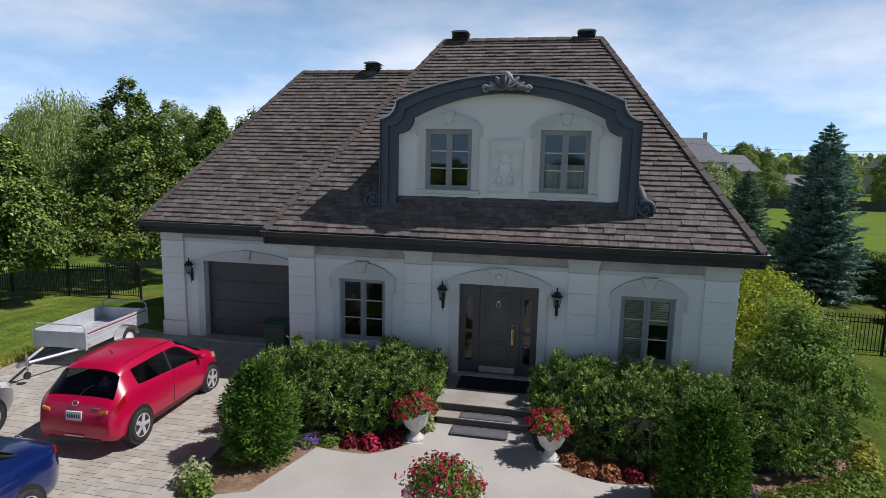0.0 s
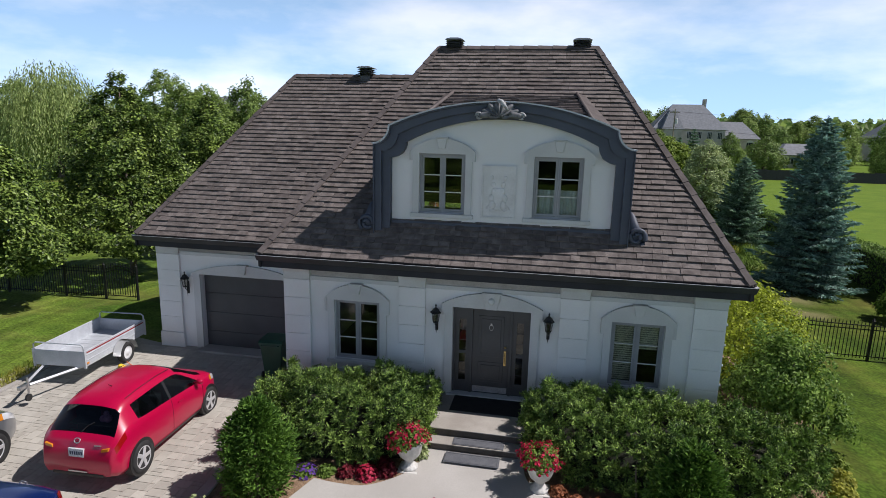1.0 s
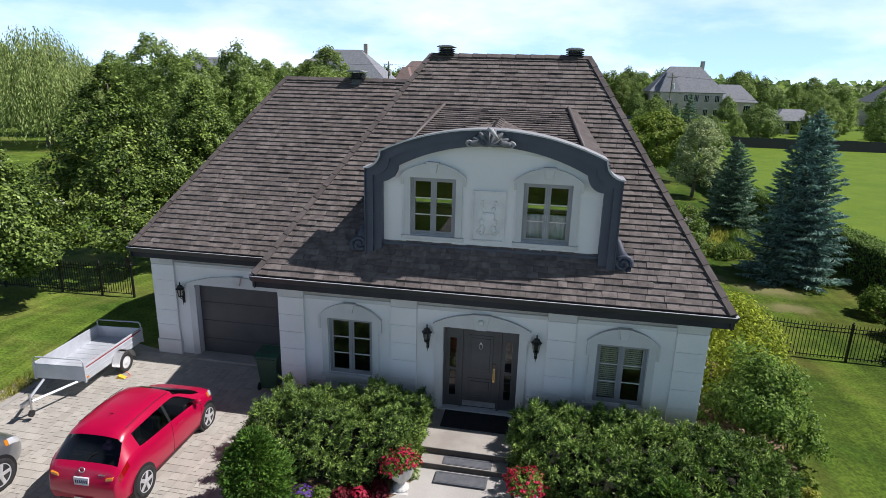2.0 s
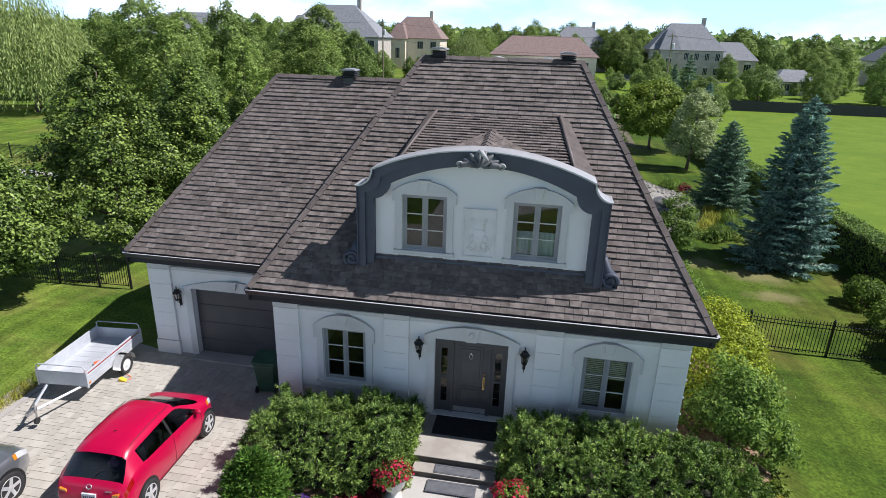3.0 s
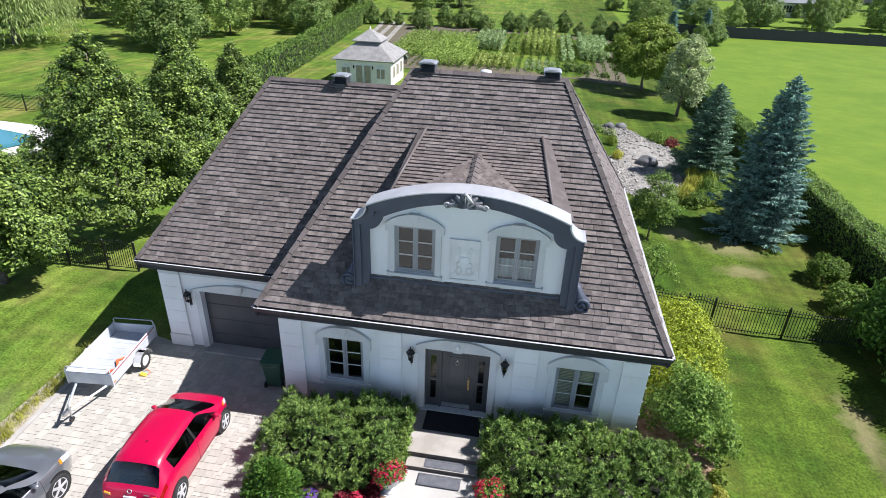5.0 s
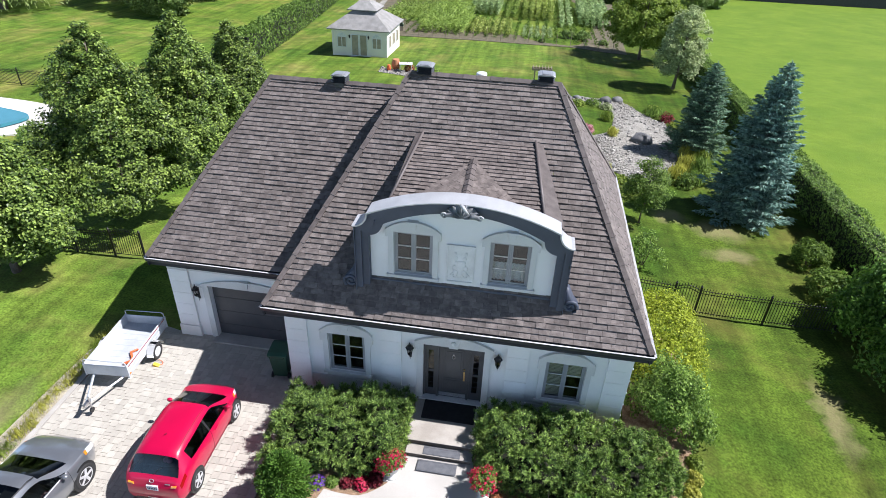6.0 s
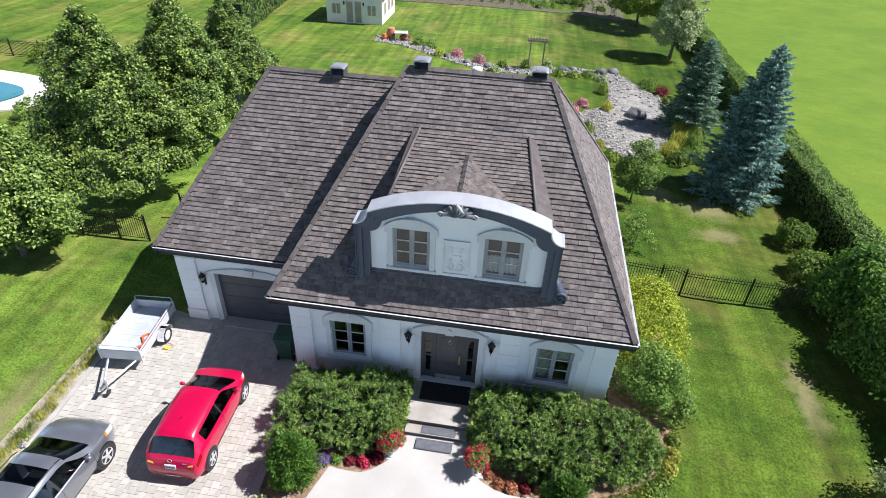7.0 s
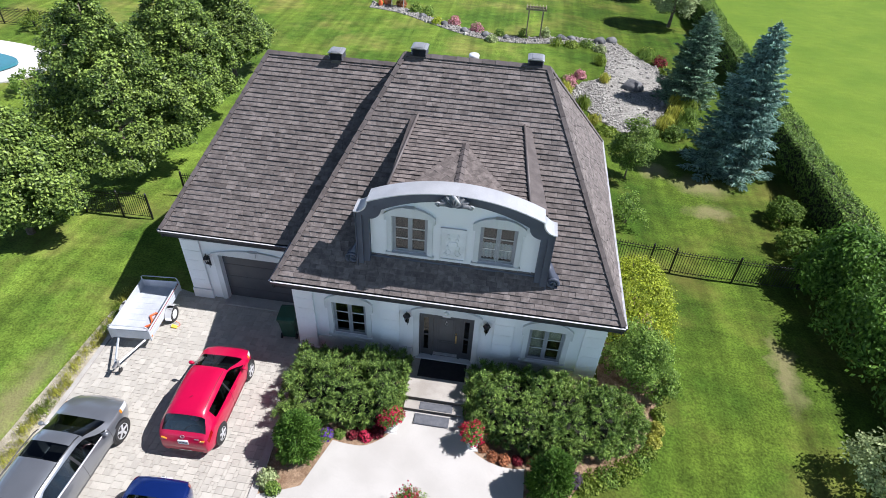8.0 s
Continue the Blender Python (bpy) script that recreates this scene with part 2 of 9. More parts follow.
    bark=surf("bark", (0.10, 0.08, 0.06), (0.17, 0.14, 0.11), 5, 30, 0.95, bump=0.8, spread=0.3, depth=0.02),
    # near-black: the shade deep inside the hedges put into a colour
    twigs=surf("hedge_core_shade", (0.012, 0.014, 0.008), (0.022, 0.024, 0.012), 6, 40, 0.95, bump=0.6, spread=0.3),
    wood=surf("weathered_wood", (0.22, 0.18, 0.13), (0.32, 0.27, 0.2), 3, 40, 0.85, bump=0.4, spread=0.2),
    red=paint("red_car_paint", (0.48, 0.0015, 0.048), 0.3, 0.25),
    silver=paint("silver_car_paint", (0.25, 0.265, 0.29), 0.3, 1.0, 0.6),
    blue=paint("blue_car_paint", (0.006, 0.022, 0.14), 0.22, 1.0, 0.3),
    black_plastic=surf("black_plastic", (0.015, 0.015, 0.016), (0.022, 0.022, 0.024), 5, 80, 0.5, bump=0.1),
    tyre=surf("tyre_rubber", (0.018, 0.018, 0.019), (0.03, 0.03, 0.03), 8, 90, 0.85, bump=0.3),
    alloy=surf("alloy_wheel", (0.55, 0.55, 0.57), (0.65, 0.65, 0.67), 6, 80, 0.35, 0.4, bump=0.03, spread=0.06),
    tail_red=paint("red_lamp_lens", (0.30, 0.006, 0.006), 0.1),
    amber=paint("amber_lamp_lens", (0.7, 0.25, 0.02), 0.1),
    lens=paint("clear_lamp_lens", (0.6, 0.62, 0.65), 0.08),
    plate=surf("white_plate", (0.6, 0.62, 0.66), (0.66, 0.68, 0.72), 5, 50, 0.4, bump=0.0),
    ink=surf("dark_blue_ink", (0.02, 0.03, 0.08), (0.03, 0.04, 0.1), 5, 50, 0.5, bump=0.0),
    pink=surf("pink_plush", (0.62, 0.25, 0.5), (0.7, 0.34, 0.58), 8, 90, 0.95, bump=0.4),
    seat=surf("dark_seat_cloth", (0.03, 0.03, 0.033), (0.05, 0.05, 0.055), 5, 90, 0.9, bump=0.2),
    galvanised=surf("galvanised_steel", (0.48, 0.505, 0.54), (0.55, 0.575, 0.61), 3, 25, 0.45, 0.15, bump=0.06, spread=0.05),
    orange=surf("orange_strap", (0.75, 0.13, 0.04), (0.8, 0.18, 0.06), 5, 60, 0.6, bump=0.1),
    yellow=surf("yellow_plastic", (0.8, 0.5, 0.03), (0.85, 0.56, 0.05), 5, 60, 0.5, bump=0.05),
    bin_green=surf("green_bin_plastic", (0.014, 0.06, 0.035), (0.02, 0.075, 0.045), 2, 60, 0.5, bump=0.1, spread=0.1),
    water=paint("pool_water", (0.03, 0.19, 0.24), 0.05, 0.0),
    pool_deck=surf("pool_deck", (0.62, 0.6, 0.56), (0.7, 0.68, 0.64), 1, 30, 0.85, bump=0.2, spread=0.06),
    far_wall=surf("far_stone_wall", (0.66, 0.57, 0.46), (0.72, 0.64, 0.53), 0.6, 8, 0.9, bump=0.2, spread=0.12),
    grey_wall=surf("far_grey_wall", (0.42, 0.38, 0.34), (0.5, 0.46, 0.42), 0.6, 8, 0.9, bump=0.2, spread=0.12),
    white_siding=surf("cream_siding", (0.70, 0.66, 0.58), (0.76, 0.72, 0.64), 1, 30, 0.7, bump=0.15, spread=0.05),
    grey_shingle=surf("grey_shingles", (0.22, 0.215, 0.205), (0.30, 0.29, 0.28), 2, 40, 0.9, bump=0.4, vary="island", amount=0.12, spread=0.2),
    far_roof_red=surf("far_red_shingles", (0.2, 0.14, 0.125), (0.25, 0.185, 0.17), 1.5, 12, 0.9, bump=0.3, spread=0.2),
    # roof grey made paler to paint in the haze of distance
    far_roof_grey=surf("hazed_grey_shingles", (0.2, 0.21, 0.23), (0.26, 0.27, 0.29), 1.5, 12, 0.9, bump=0.3, spread=0.2),
    far_glass=paint("far_window_glass", (0.03, 0.04, 0.05), 0.08),
    pale_frame=surf("pale_window_frame", (0.6, 0.6, 0.58), (0.68, 0.68, 0.66), 2, 40, 0.6, bump=0.05),
    asphalt=surf("asphalt", (0.045, 0.045, 0.048), (0.065, 0.064, 0.064), 1, 60, 0.9, bump=0.4, spread=0.2),
    terracotta=surf("terracotta", (0.42, 0.17, 0.08), (0.5, 0.22, 0.11), 4, 60, 0.85, bump=0.2),
    linden=leafy("linden_leaves", (0.042, 0.10, 0.02), (0.25, 0.335, 0.07), 0.2, 0.6, 0.4),
    maple=leafy("broad_leaves", (0.065, 0.135, 0.018), (0.19, 0.285, 0.045), 0.35),
    # far foliage lightened: distance haze is put into the leaf colour
    far_leaf=leafy("hazed_far_leaves", (0.155, 0.235, 0.055), (0.33, 0.43, 0.12), 0.4),
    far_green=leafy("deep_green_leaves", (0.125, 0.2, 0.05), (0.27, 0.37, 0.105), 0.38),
    willow=leafy("willow_leaves", (0.23, 0.31, 0.09), (0.42, 0.50, 0.19), 0.4),
    olive=leafy("silvery_leaves", (0.24, 0.31, 0.12), (0.45, 0.51, 0.26), 0.35),
    lime=leafy("lime_leaves", (0.12, 0.20, 0.02), (0.24, 0.30, 0.05), 0.35),
    yew=leafy("yew_needles", (0.036, 0.10, 0.026), (0.28, 0.4, 0.085), 0.06, 0.55, 0.45),
    cedar=leafy("cedar_sprays", (0.045, 0.12, 0.016), (0.15, 0.275, 0.04), 0.3),
    cedar_hedge=leafy("cedar_hedge_sprays", (0.06, 0.13, 0.02), (0.20, 0.31, 0.055), 0.12),
    spruce=leafy("blue_spruce_needles", (0.085, 0.17, 0.135), (0.31, 0.47, 0.395), 0.15),
    green_spruce=leafy("spruce_needles", (0.10, 0.185, 0.115), (0.28, 0.41, 0.27), 0.2),
    gold=leafy("gold_leaves", (0.21, 0.29, 0.018), (0.45, 0.51, 0.05), 0.35),
    shrub=leafy("shrub_leaves", (0.085, 0.17, 0.028), (0.25, 0.36, 0.07), 0.35),
    flower_red=leafy("red_petals", (0.40, 0.008, 0.03), (0.62, 0.05, 0.12), 0.3, 0.25),
    flower_pink=leafy("pink_petals", (0.45, 0.16, 0.2), (0.55, 0.3, 0.33), 0.3, 0.25),
    flower_purple=leafy("purple_petals", (0.10, 0.03, 0.28), (0.2, 0.09, 0.42), 0.3, 0.25),
    begonia=leafy("dark_red_leaves", (0.09, 0.008, 0.014), (0.24, 0.025, 0.04), 0.2),
    rust=leafy("rust_leaves", (0.25, 0.08, 0.035), (0.45, 0.2, 0.1), 0.25),
    plum=leafy("plum_leaves", (0.05, 0.035, 0.06), (0.12, 0.09, 0.13), 0.2),
    grass_blade=leafy("grass_blades", (0.075, 0.15, 0.018), (0.15, 0.23, 0.04), 0.3),
    daylily=leafy("strap_leaves", (0.30, 0.33, 0.045), (0.56, 0.54, 0.12), 0.5),
    sweetcorn=leafy("yellow_green_leaves", (0.2, 0.28, 0.05), (0.42, 0.48, 0.13), 0.3),
    weeds=leafy("tall_weed_leaves", (0.14, 0.24, 0.04), (0.32, 0.42, 0.09), 0.3),
    corn=leafy("corn_leaves", (0.2, 0.3, 0.11), (0.38, 0.48, 0.22), 0.3),
)


def lawn_material():
    m = surf("lawn", (0.064, 0.124, 0.015), (0.128, 0.19, 0.025), 0.3, 13, 0.9, bump=0.7, spread=0.42, depth=0.04, spec=0.12)
    n, l = m.node_tree.nodes, m.node_tree.links
    b_ = n["Principled BSDF"]
    src = b_.inputs["Base Color"].links[0].from_socket
    tc = n.new("ShaderNodeTexCoord")
    dry, fleck = n.new("ShaderNodeTexNoise"), n.new("ShaderNodeTexNoise")
    dry.inputs["Scale"].default_value, dry.inputs["Detail"].default_value = 0.22, 6.0
    dry.inputs["Roughness"].default_value = 0.62
    fleck.inputs["Scale"].default_value, fleck.inputs["Detail"].default_value = 2.0, 7.0
    l.new(tc.outputs["Object"], dry.inputs["Vector"])
    comb = n.new("ShaderNodeMapping")
    comb.inputs["Rotation"].default_value = (0, 0, radians(-62))
    comb.inputs["Scale"].default_value = (0.5, 1.0, 1.0)
    l.new(tc.outputs["Object"], comb.inputs["Vector"])
    l.new(comb.outputs["Vector"], fleck.inputs["Vector"])
    r = n.new("ShaderNodeMapRange")
    r.inputs["From Min"].default_value, r.inputs["From Max"].default_value = 0.49, 0.7
    r.inputs["To Max"].default_value = 0.68
    l.new(dry.outputs["Fac"], r.inputs["Value"])
    mix = n.new("ShaderNodeMixRGB")
    l.new(r.outputs[0], mix.inputs["Fac"])
    l.new(src, mix.inputs["Color1"])
    mix.inputs["Color2"].default_value = (0.235, 0.21, 0.062, 1)
    f = n.new("ShaderNodeMapRange")
    f.inputs["From Min"].default_value, f.inputs["From Max"].default_value = 0.3, 0.7
    f.inputs["To Min"].default_value, f.inputs["To Max"].default_value = 0.76, 1.24
    l.new(fleck.outputs["Fac"], f.inputs["Value"])
    # streaks left by the mower
    row, mown, swath = n.new("ShaderNodeMapping"), n.new("ShaderNodeTexNoise"), n.new("ShaderNodeMapRange")
    row.inputs["Rotation"].default_value = (0, 0, radians(14))
    row.inputs["Scale"].default_value = (1.5, 0.09, 1.0)
    mown.inputs["Scale"].default_value, mown.inputs["Detail"].default_value = 1.3, 3.0
    swath.inputs["From Min"].default_value, swath.inputs["From Max"].default_value = 0.35, 0.65
    swath.inputs["To Min"].default_value, swath.inputs["To Max"].default_value = 0.8, 1.22
    l.new(tc.outputs["Object"], row.inputs["Vector"])
    l.new(row.outputs["Vector"], mown.inputs["Vector"])
    l.new(mown.outputs["Fac"], swath.inputs["Value"])
    cut = n.new("ShaderNodeMath")
    cut.operation = "MULTIPLY"
    l.new(f.outputs[0], cut.inputs[0])
    l.new(swath.outputs[0], cut.inputs[1])
    s = n.new("ShaderNodeVectorMath")
    s.operation = "SCALE"
    l.new(mix.outputs[0], s.inputs[0])
    l.new(cut.outputs[0], s.inputs["Scale"])
    # grass right of the house is multiplied darker; the field past the hedge brighter
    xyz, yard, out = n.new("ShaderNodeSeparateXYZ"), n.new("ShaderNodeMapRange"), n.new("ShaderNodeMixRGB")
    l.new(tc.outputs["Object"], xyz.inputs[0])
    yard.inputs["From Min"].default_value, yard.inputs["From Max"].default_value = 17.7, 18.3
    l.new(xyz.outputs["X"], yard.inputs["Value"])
    darkened = n.new("ShaderNodeVectorMath")
    darkened.operation = "MULTIPLY"
    darkened.inputs[1].default_value = (0.6, 0.63, 0.5)
    l.new(s.outputs[0], darkened.inputs[0])
    side, yard_mix = n.new("ShaderNodeMapRange"), n.new("ShaderNodeMixRGB")
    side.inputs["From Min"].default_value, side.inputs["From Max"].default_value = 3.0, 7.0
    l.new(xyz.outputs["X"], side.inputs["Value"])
    l.new(side.outputs[0], yard_mix.inputs["Fac"])
    l.new(s.outputs[0], yard_mix.inputs["Color1"])
    l.new(darkened.outputs[0], yard_mix.inputs["Color2"])
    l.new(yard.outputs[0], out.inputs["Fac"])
    l.new(yard_mix.outputs[0], out.inputs["Color1"])
    field, mown_field = n.new("ShaderNodeVectorMath"), n.new("ShaderNodeVectorMath")
    field.operation, mown_field.operation = "MULTIPLY", "SCALE"
    field.inputs[1].default_value = (1.3, 1.25, 1.15)
    even = n.new("ShaderNodeMixRGB")
    even.inputs["Fac"].default_value = 0.6
    even.inputs["Color2"].default_value = (0.098, 0.163, 0.017, 1)
    l.new(src, even.inputs["Color1"])
    l.new(even.outputs[0], field.inputs[0])
    l.new(field.outputs[0], mown_field.inputs[0])
    faint = n.new("ShaderNodeMapRange")
    faint.inputs["From Min"].default_value, faint.inputs["From Max"].default_value = 0.76, 1.24
    faint.inputs["To Min"].default_value, faint.inputs["To Max"].default_value = 0.93, 1.07
    l.new(f.outputs[0], faint.inputs["Value"])
    l.new(faint.outputs[0], mown_field.inputs["Scale"])
    l.new(mown_field.outputs[0], out.inputs["Color2"])
    # bare, dried-out places in the turf
    worn = None
    ripple, shift = n.new("ShaderNodeTexNoise"), n.new("ShaderNodeVectorMath")
    ripple.inputs["Scale"].default_value, ripple.inputs["Detail"].default_value = 1.3, 6.0
    shift.operation = "MULTIPLY_ADD"
    shift.inputs[1].default_value, shift.inputs[2].default_value = (1.6, 1.6, 0), (-0.8, -0.8, 0)
    l.new(tc.outputs["Object"], ripple.inputs["Vector"])
    l.new(ripple.outputs["Color"], shift.inputs[0])
    wobble = n.new("ShaderNodeVectorMath")
    l.new(tc.outputs["Object"], wobble.inputs[0])
    l.new(shift.outputs[0], wobble.inputs[1])
    for x, y, rx_, ry_ in ((12.8, 2.1, 0.5, 1.8), (12.3, 14.6, 1.5, 1.1), (12.3, 12.2, 1.2, 0.8), (15.1, 19.2, 1.0, 0.9), (10.1, 15.7, 1.0, 0.9), (-12.4, -4.5, 0.8, 3.2)):
        near, away, fade = n.new("ShaderNodeMapping"), n.new("ShaderNodeVectorMath"), n.new("ShaderNodeMapRange")
        near.vector_type = "TEXTURE"
        near.inputs["Location"].default_value, near.inputs["Scale"].default_value = (x, y, 0), (rx_, ry_, 1000)
        away.operation = "LENGTH"
        fade.inputs["From Min"].default_value, fade.inputs["From Max"].default_value = 1.15, 0.35
        l.new(wobble.outputs[0], near.inputs["Vector"])
        l.new(near.outputs["Vector"], away.inputs[0])
        l.new(away.outputs["Value"], fade.inputs["Value"])
        if worn is None:
            worn = fade.outputs[0]
        else:
            top = n.new("ShaderNodeMath")
            top.operation = "MAXIMUM"
            l.new(worn, top.inputs[0])
            l.new(fade.outputs[0], top.inputs[1])
            worn = top.outputs[0]
    part_way, bare = n.new("ShaderNodeMath"), n.new("ShaderNodeMixRGB")
    part_way.operation = "MULTIPLY"
    part_way.inputs[1].default_value = 0.6
    bare.inputs["Color2"].default_value = (0.27, 0.23, 0.12, 1)
    l.new(worn, part_way.inputs[0])
    l.new(part_way.outputs[0], bare.inputs["Fac"])
    l.new(out.outputs[0], bare.inputs["Color1"])
    l.new(bare.outputs[0], b_.inputs["Base Color"])
    return m


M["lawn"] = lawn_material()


# ---- building tools ----
def part(name, bm, material, parent, label="", smooth=False, kind=""):
    me = bpy.data.meshes.new(name)
    bmesh.ops.recalc_face_normals(bm, faces=bm.faces)
    bm.to_mesh(me)
    bm.free()
    me.materials.append(material)
    if smooth:
        me.shade_smooth()
    ob = new(name, me)
    ob.parent = parent
    return tagged(ob, label, kind=kind)


def thing(name, at=(0, 0, 0), turn=0.0, label="", category="", group="", kind=""):
    ob = new(name)
    ob.empty_display_size = 0.2
    ob.matrix_basis = pose(*at, 0, 0, turn)
    return tagged(ob, label, category, group, kind)


def quads(name, verts, faces, material, parent, label="", kind="", smooth=False):
    """A mesh from arrays of points and of equal-sided faces."""
    me = bpy.data.meshes.new(name)
    verts, faces = np.asarray(verts, np.float32).reshape(-1, 3), np.asarray(faces, np.int32)
    k = faces.shape[1]
    me.vertices.add(len(verts))
    me.vertices.foreach_set("co", verts.ravel())
    me.loops.add(faces.size)
    me.loops.foreach_set("vertex_index", faces.ravel())
    me.polygons.add(len(faces))
    me.polygons.foreach_set("loop_start", np.arange(0, faces.size, k, dtype=np.int32))
    me.polygons.foreach_set("loop_total", np.full(len(faces), k, np.int32))
    me.update(calc_edges=True)
    me.validate()
    me.materials.append(material)
    me.shade_smooth() if smooth else me.shade_flat()
    ob = new(name, me)
    ob.parent = parent
    return tagged(ob, label, kind=kind)


def box(bm, x0, x1, y0, y1, z0, z1, m=None):
    v = [bm.verts.new(Vector(p) if m is None else m @ Vector(p)) for p in
         ((x0, y0, z0), (x1, y0, z0), (x1, y1, z0), (x0, y1, z0), (x0, y0, z1), (x1, y0, z1), (x1, y1, z1), (x0, y1, z1))]
    for f in ((0, 3, 2, 1), (4, 5, 6, 7), (0, 1, 5, 4), (1, 2, 6, 5), (2, 3, 7, 6), (3, 0, 4, 7)):
        bm.faces.new([v[i] for i in f])
    return bm


def soften(bm, width=0.01, segments=2):
    bmesh.ops.bevel(bm, geom=list(bm.edges), offset=width, segments=segments, affect="EDGES", profile=0.6, clamp_overlap=True)
    return bm


def boxed(*args, soft=0.0, seg=2, m=None):
    bm = box(bmesh.new(), *args, m=m)
    return soften(bm, soft, seg) if soft else bm


def prism(bm, pts, a, b, axis="y"):
    """Extrudes an outline (pairs in the plane across the axis) from a to b."""
    put = {"y": lambda p, q: (p[0], q, p[1]), "x": lambda p, q: (q, p[0], p[1]), "z": lambda p, q: (p[0], p[1], q)}[axis]
    lo, hi = [bm.verts.new(put(p, a)) for p in pts], [bm.verts.new(put(p, b)) for p in pts]
    n = len(pts)
    bm.faces.new(lo)
    bm.faces.new(hi[::-1])
    for i in range(n):
        bm.faces.new((lo[i], lo[(i + 1) % n], hi[(i + 1) % n], hi[i]))
    return bm


def band(bm, inner, outer, a, b):
    """A strip between two outlines of equal length in the x-z plane, from y = a to y = b."""
    n = len(inner)
    rows = [[bm.verts.new((p[0], y, p[1])) for p in line] for y in (a, b) for line in (inner, outer)]
    ia, oa, ib, ob_ = rows
    for i in range(n - 1):
        for q in ((ia[i], ia[i + 1], oa[i + 1], oa[i]), (ib[i], ob_[i], ob_[i + 1], ib[i + 1]), (oa[i], oa[i + 1], ob_[i + 1], ob_[i]), (ia[i], ib[i], ib[i + 1], ia[i + 1])):
            bm.faces.new(q)
    for i in (0, n - 1):
        bm.faces.new((ia[i], oa[i], ob_[i], ib[i]))
    return bm


def tube(bm, pts, radii, n=8):
    pts = [Vector(p) for p in pts]
    radii = [radii] * len(pts) if isinstance(radii, (int, float)) else radii
    rings = []
    for i, p in enumerate(pts):
        d = (pts[min(i + 1, len(pts) - 1)] - pts[max(i - 1, 0)]).normalized()
        s = d.cross(Vector((0.13, 0.31, 0.94)) if abs(d.z) < 0.9 else Vector((1, 0.1, 0))).normalized()
        t = d.cross(s)
        rings.append([bm.verts.new(p + (s * math.cos(2 * math.pi * k / n) + t * math.sin(2 * math.pi * k / n)) * radii[i]) for k in range(n)])
    for a, b in zip(rings, rings[1:]):
        for k in range(n):
            bm.faces.new((a[k], a[(k + 1) % n], b[(k + 1) % n], b[k]))
    bm.faces.new(rings[0][::-1])
    bm.faces.new(rings[-1])
    return bm


def lathe(bm, profile, n=24, at=(0, 0, 0), flute=0.0, lobes=12):
    rings = []
    for r, z in profile:
        rings.append([bm.verts.new((at[0] + r * (1 + flute * math.cos(lobes * 2 * math.pi * k / n)) * math.cos(2 * math.pi * k / n),
                                    at[1] + r * (1 + flute * math.cos(lobes * 2 * math.pi * k / n)) * math.sin(2 * math.pi * k / n), at[2] + z)) for k in range(n)])
    for a, b in zip(rings, rings[1:]):
        for k in range(n):
            bm.faces.new((a[k], a[(k + 1) % n], b[(k + 1) % n], b[k]))
    bm.faces.new(rings[0][::-1])
    bm.faces.new(rings[-1])
    return bm


def smooth01(x):
    x = min(max(x, 0.0), 1.0)
    return x * x * (3 - 2 * x)


def interp(x, xs, ys):
    return float(np.interp(x, xs, ys))


def ground_z(x, y):
    """The lie of the land: it rises a little to the garage and falls away at the back and the sides."""
    z = interp(y, (-4.4, 2.0, 4.0, 8.0, 20.0, 60.0, 300.0), (-0.1, 0.2, 0.1, -0.15, -0.35, -1.15, -1.6))
    return z - 0.015 * min(max(abs(x) - 6.0, 0.0), 25.0) - 0.25 * smooth01((x - 6.0) / 5.0)


def drive_z(y):
    return interp(y, (-4.4, 2.0), (-0.1, 0.2)) + 0.03


def leaves(name, centres, normals, sizes, material, parent, aspect=0.5, kind="", label="", along=None, rng=None):
    """One small four-cornered leaf for each centre."""
    rng = rng or np.random.default_rng(3)
    c, n = np.asarray(centres, float), np.asarray(normals, float)
    n /= np.linalg.norm(n, axis=1, keepdims=True) + 1e-9
    t = rng.normal(size=c.shape) if along is None else np.asarray(along, float)
    t -= (t * n).sum(1, keepdims=True) * n
    t /= np.linalg.norm(t, axis=1, keepdims=True) + 1e-9
    b = np.cross(n, t)
    s = np.asarray(sizes, float).reshape(-1, 1)
    w = s * aspect
    sag = n * s * 0.18
    v = np.stack([c - t * s - sag, c + b * w, c + t * s - sag, c - b * w], 1).reshape(-1, 3)
    f = np.arange(len(c) * 4).reshape(-1, 4)
    return quads(name, v, f, material, parent, label, kind)


# ---- ground ----
def spaced(lo, hi, step, far):
    mid = list(np.arange(lo, hi + step / 2, step))
    out, d = [], step
    while d < far:
        d *= 1.35
        out.append(d)
    return [lo - v for v in out[::-1]] + mid + [hi + v for v in out]


def build_ground():
    xs, ys = spaced(-40, 40, 1.0, 1800), spaced(-14, 70, 1.0, 2200)
    v = [(x, y, ground_z(x, y)) for y in ys for x in xs]
    w = len(xs)
    f = [(j * w + i, j * w + i + 1, (j + 1) * w + i + 1, (j + 1) * w + i) for j in range(len(ys) - 1) for i in range(w - 1)]
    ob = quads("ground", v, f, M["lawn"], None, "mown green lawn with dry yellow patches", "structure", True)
    tagged(ob, category="lawn")


build_ground()


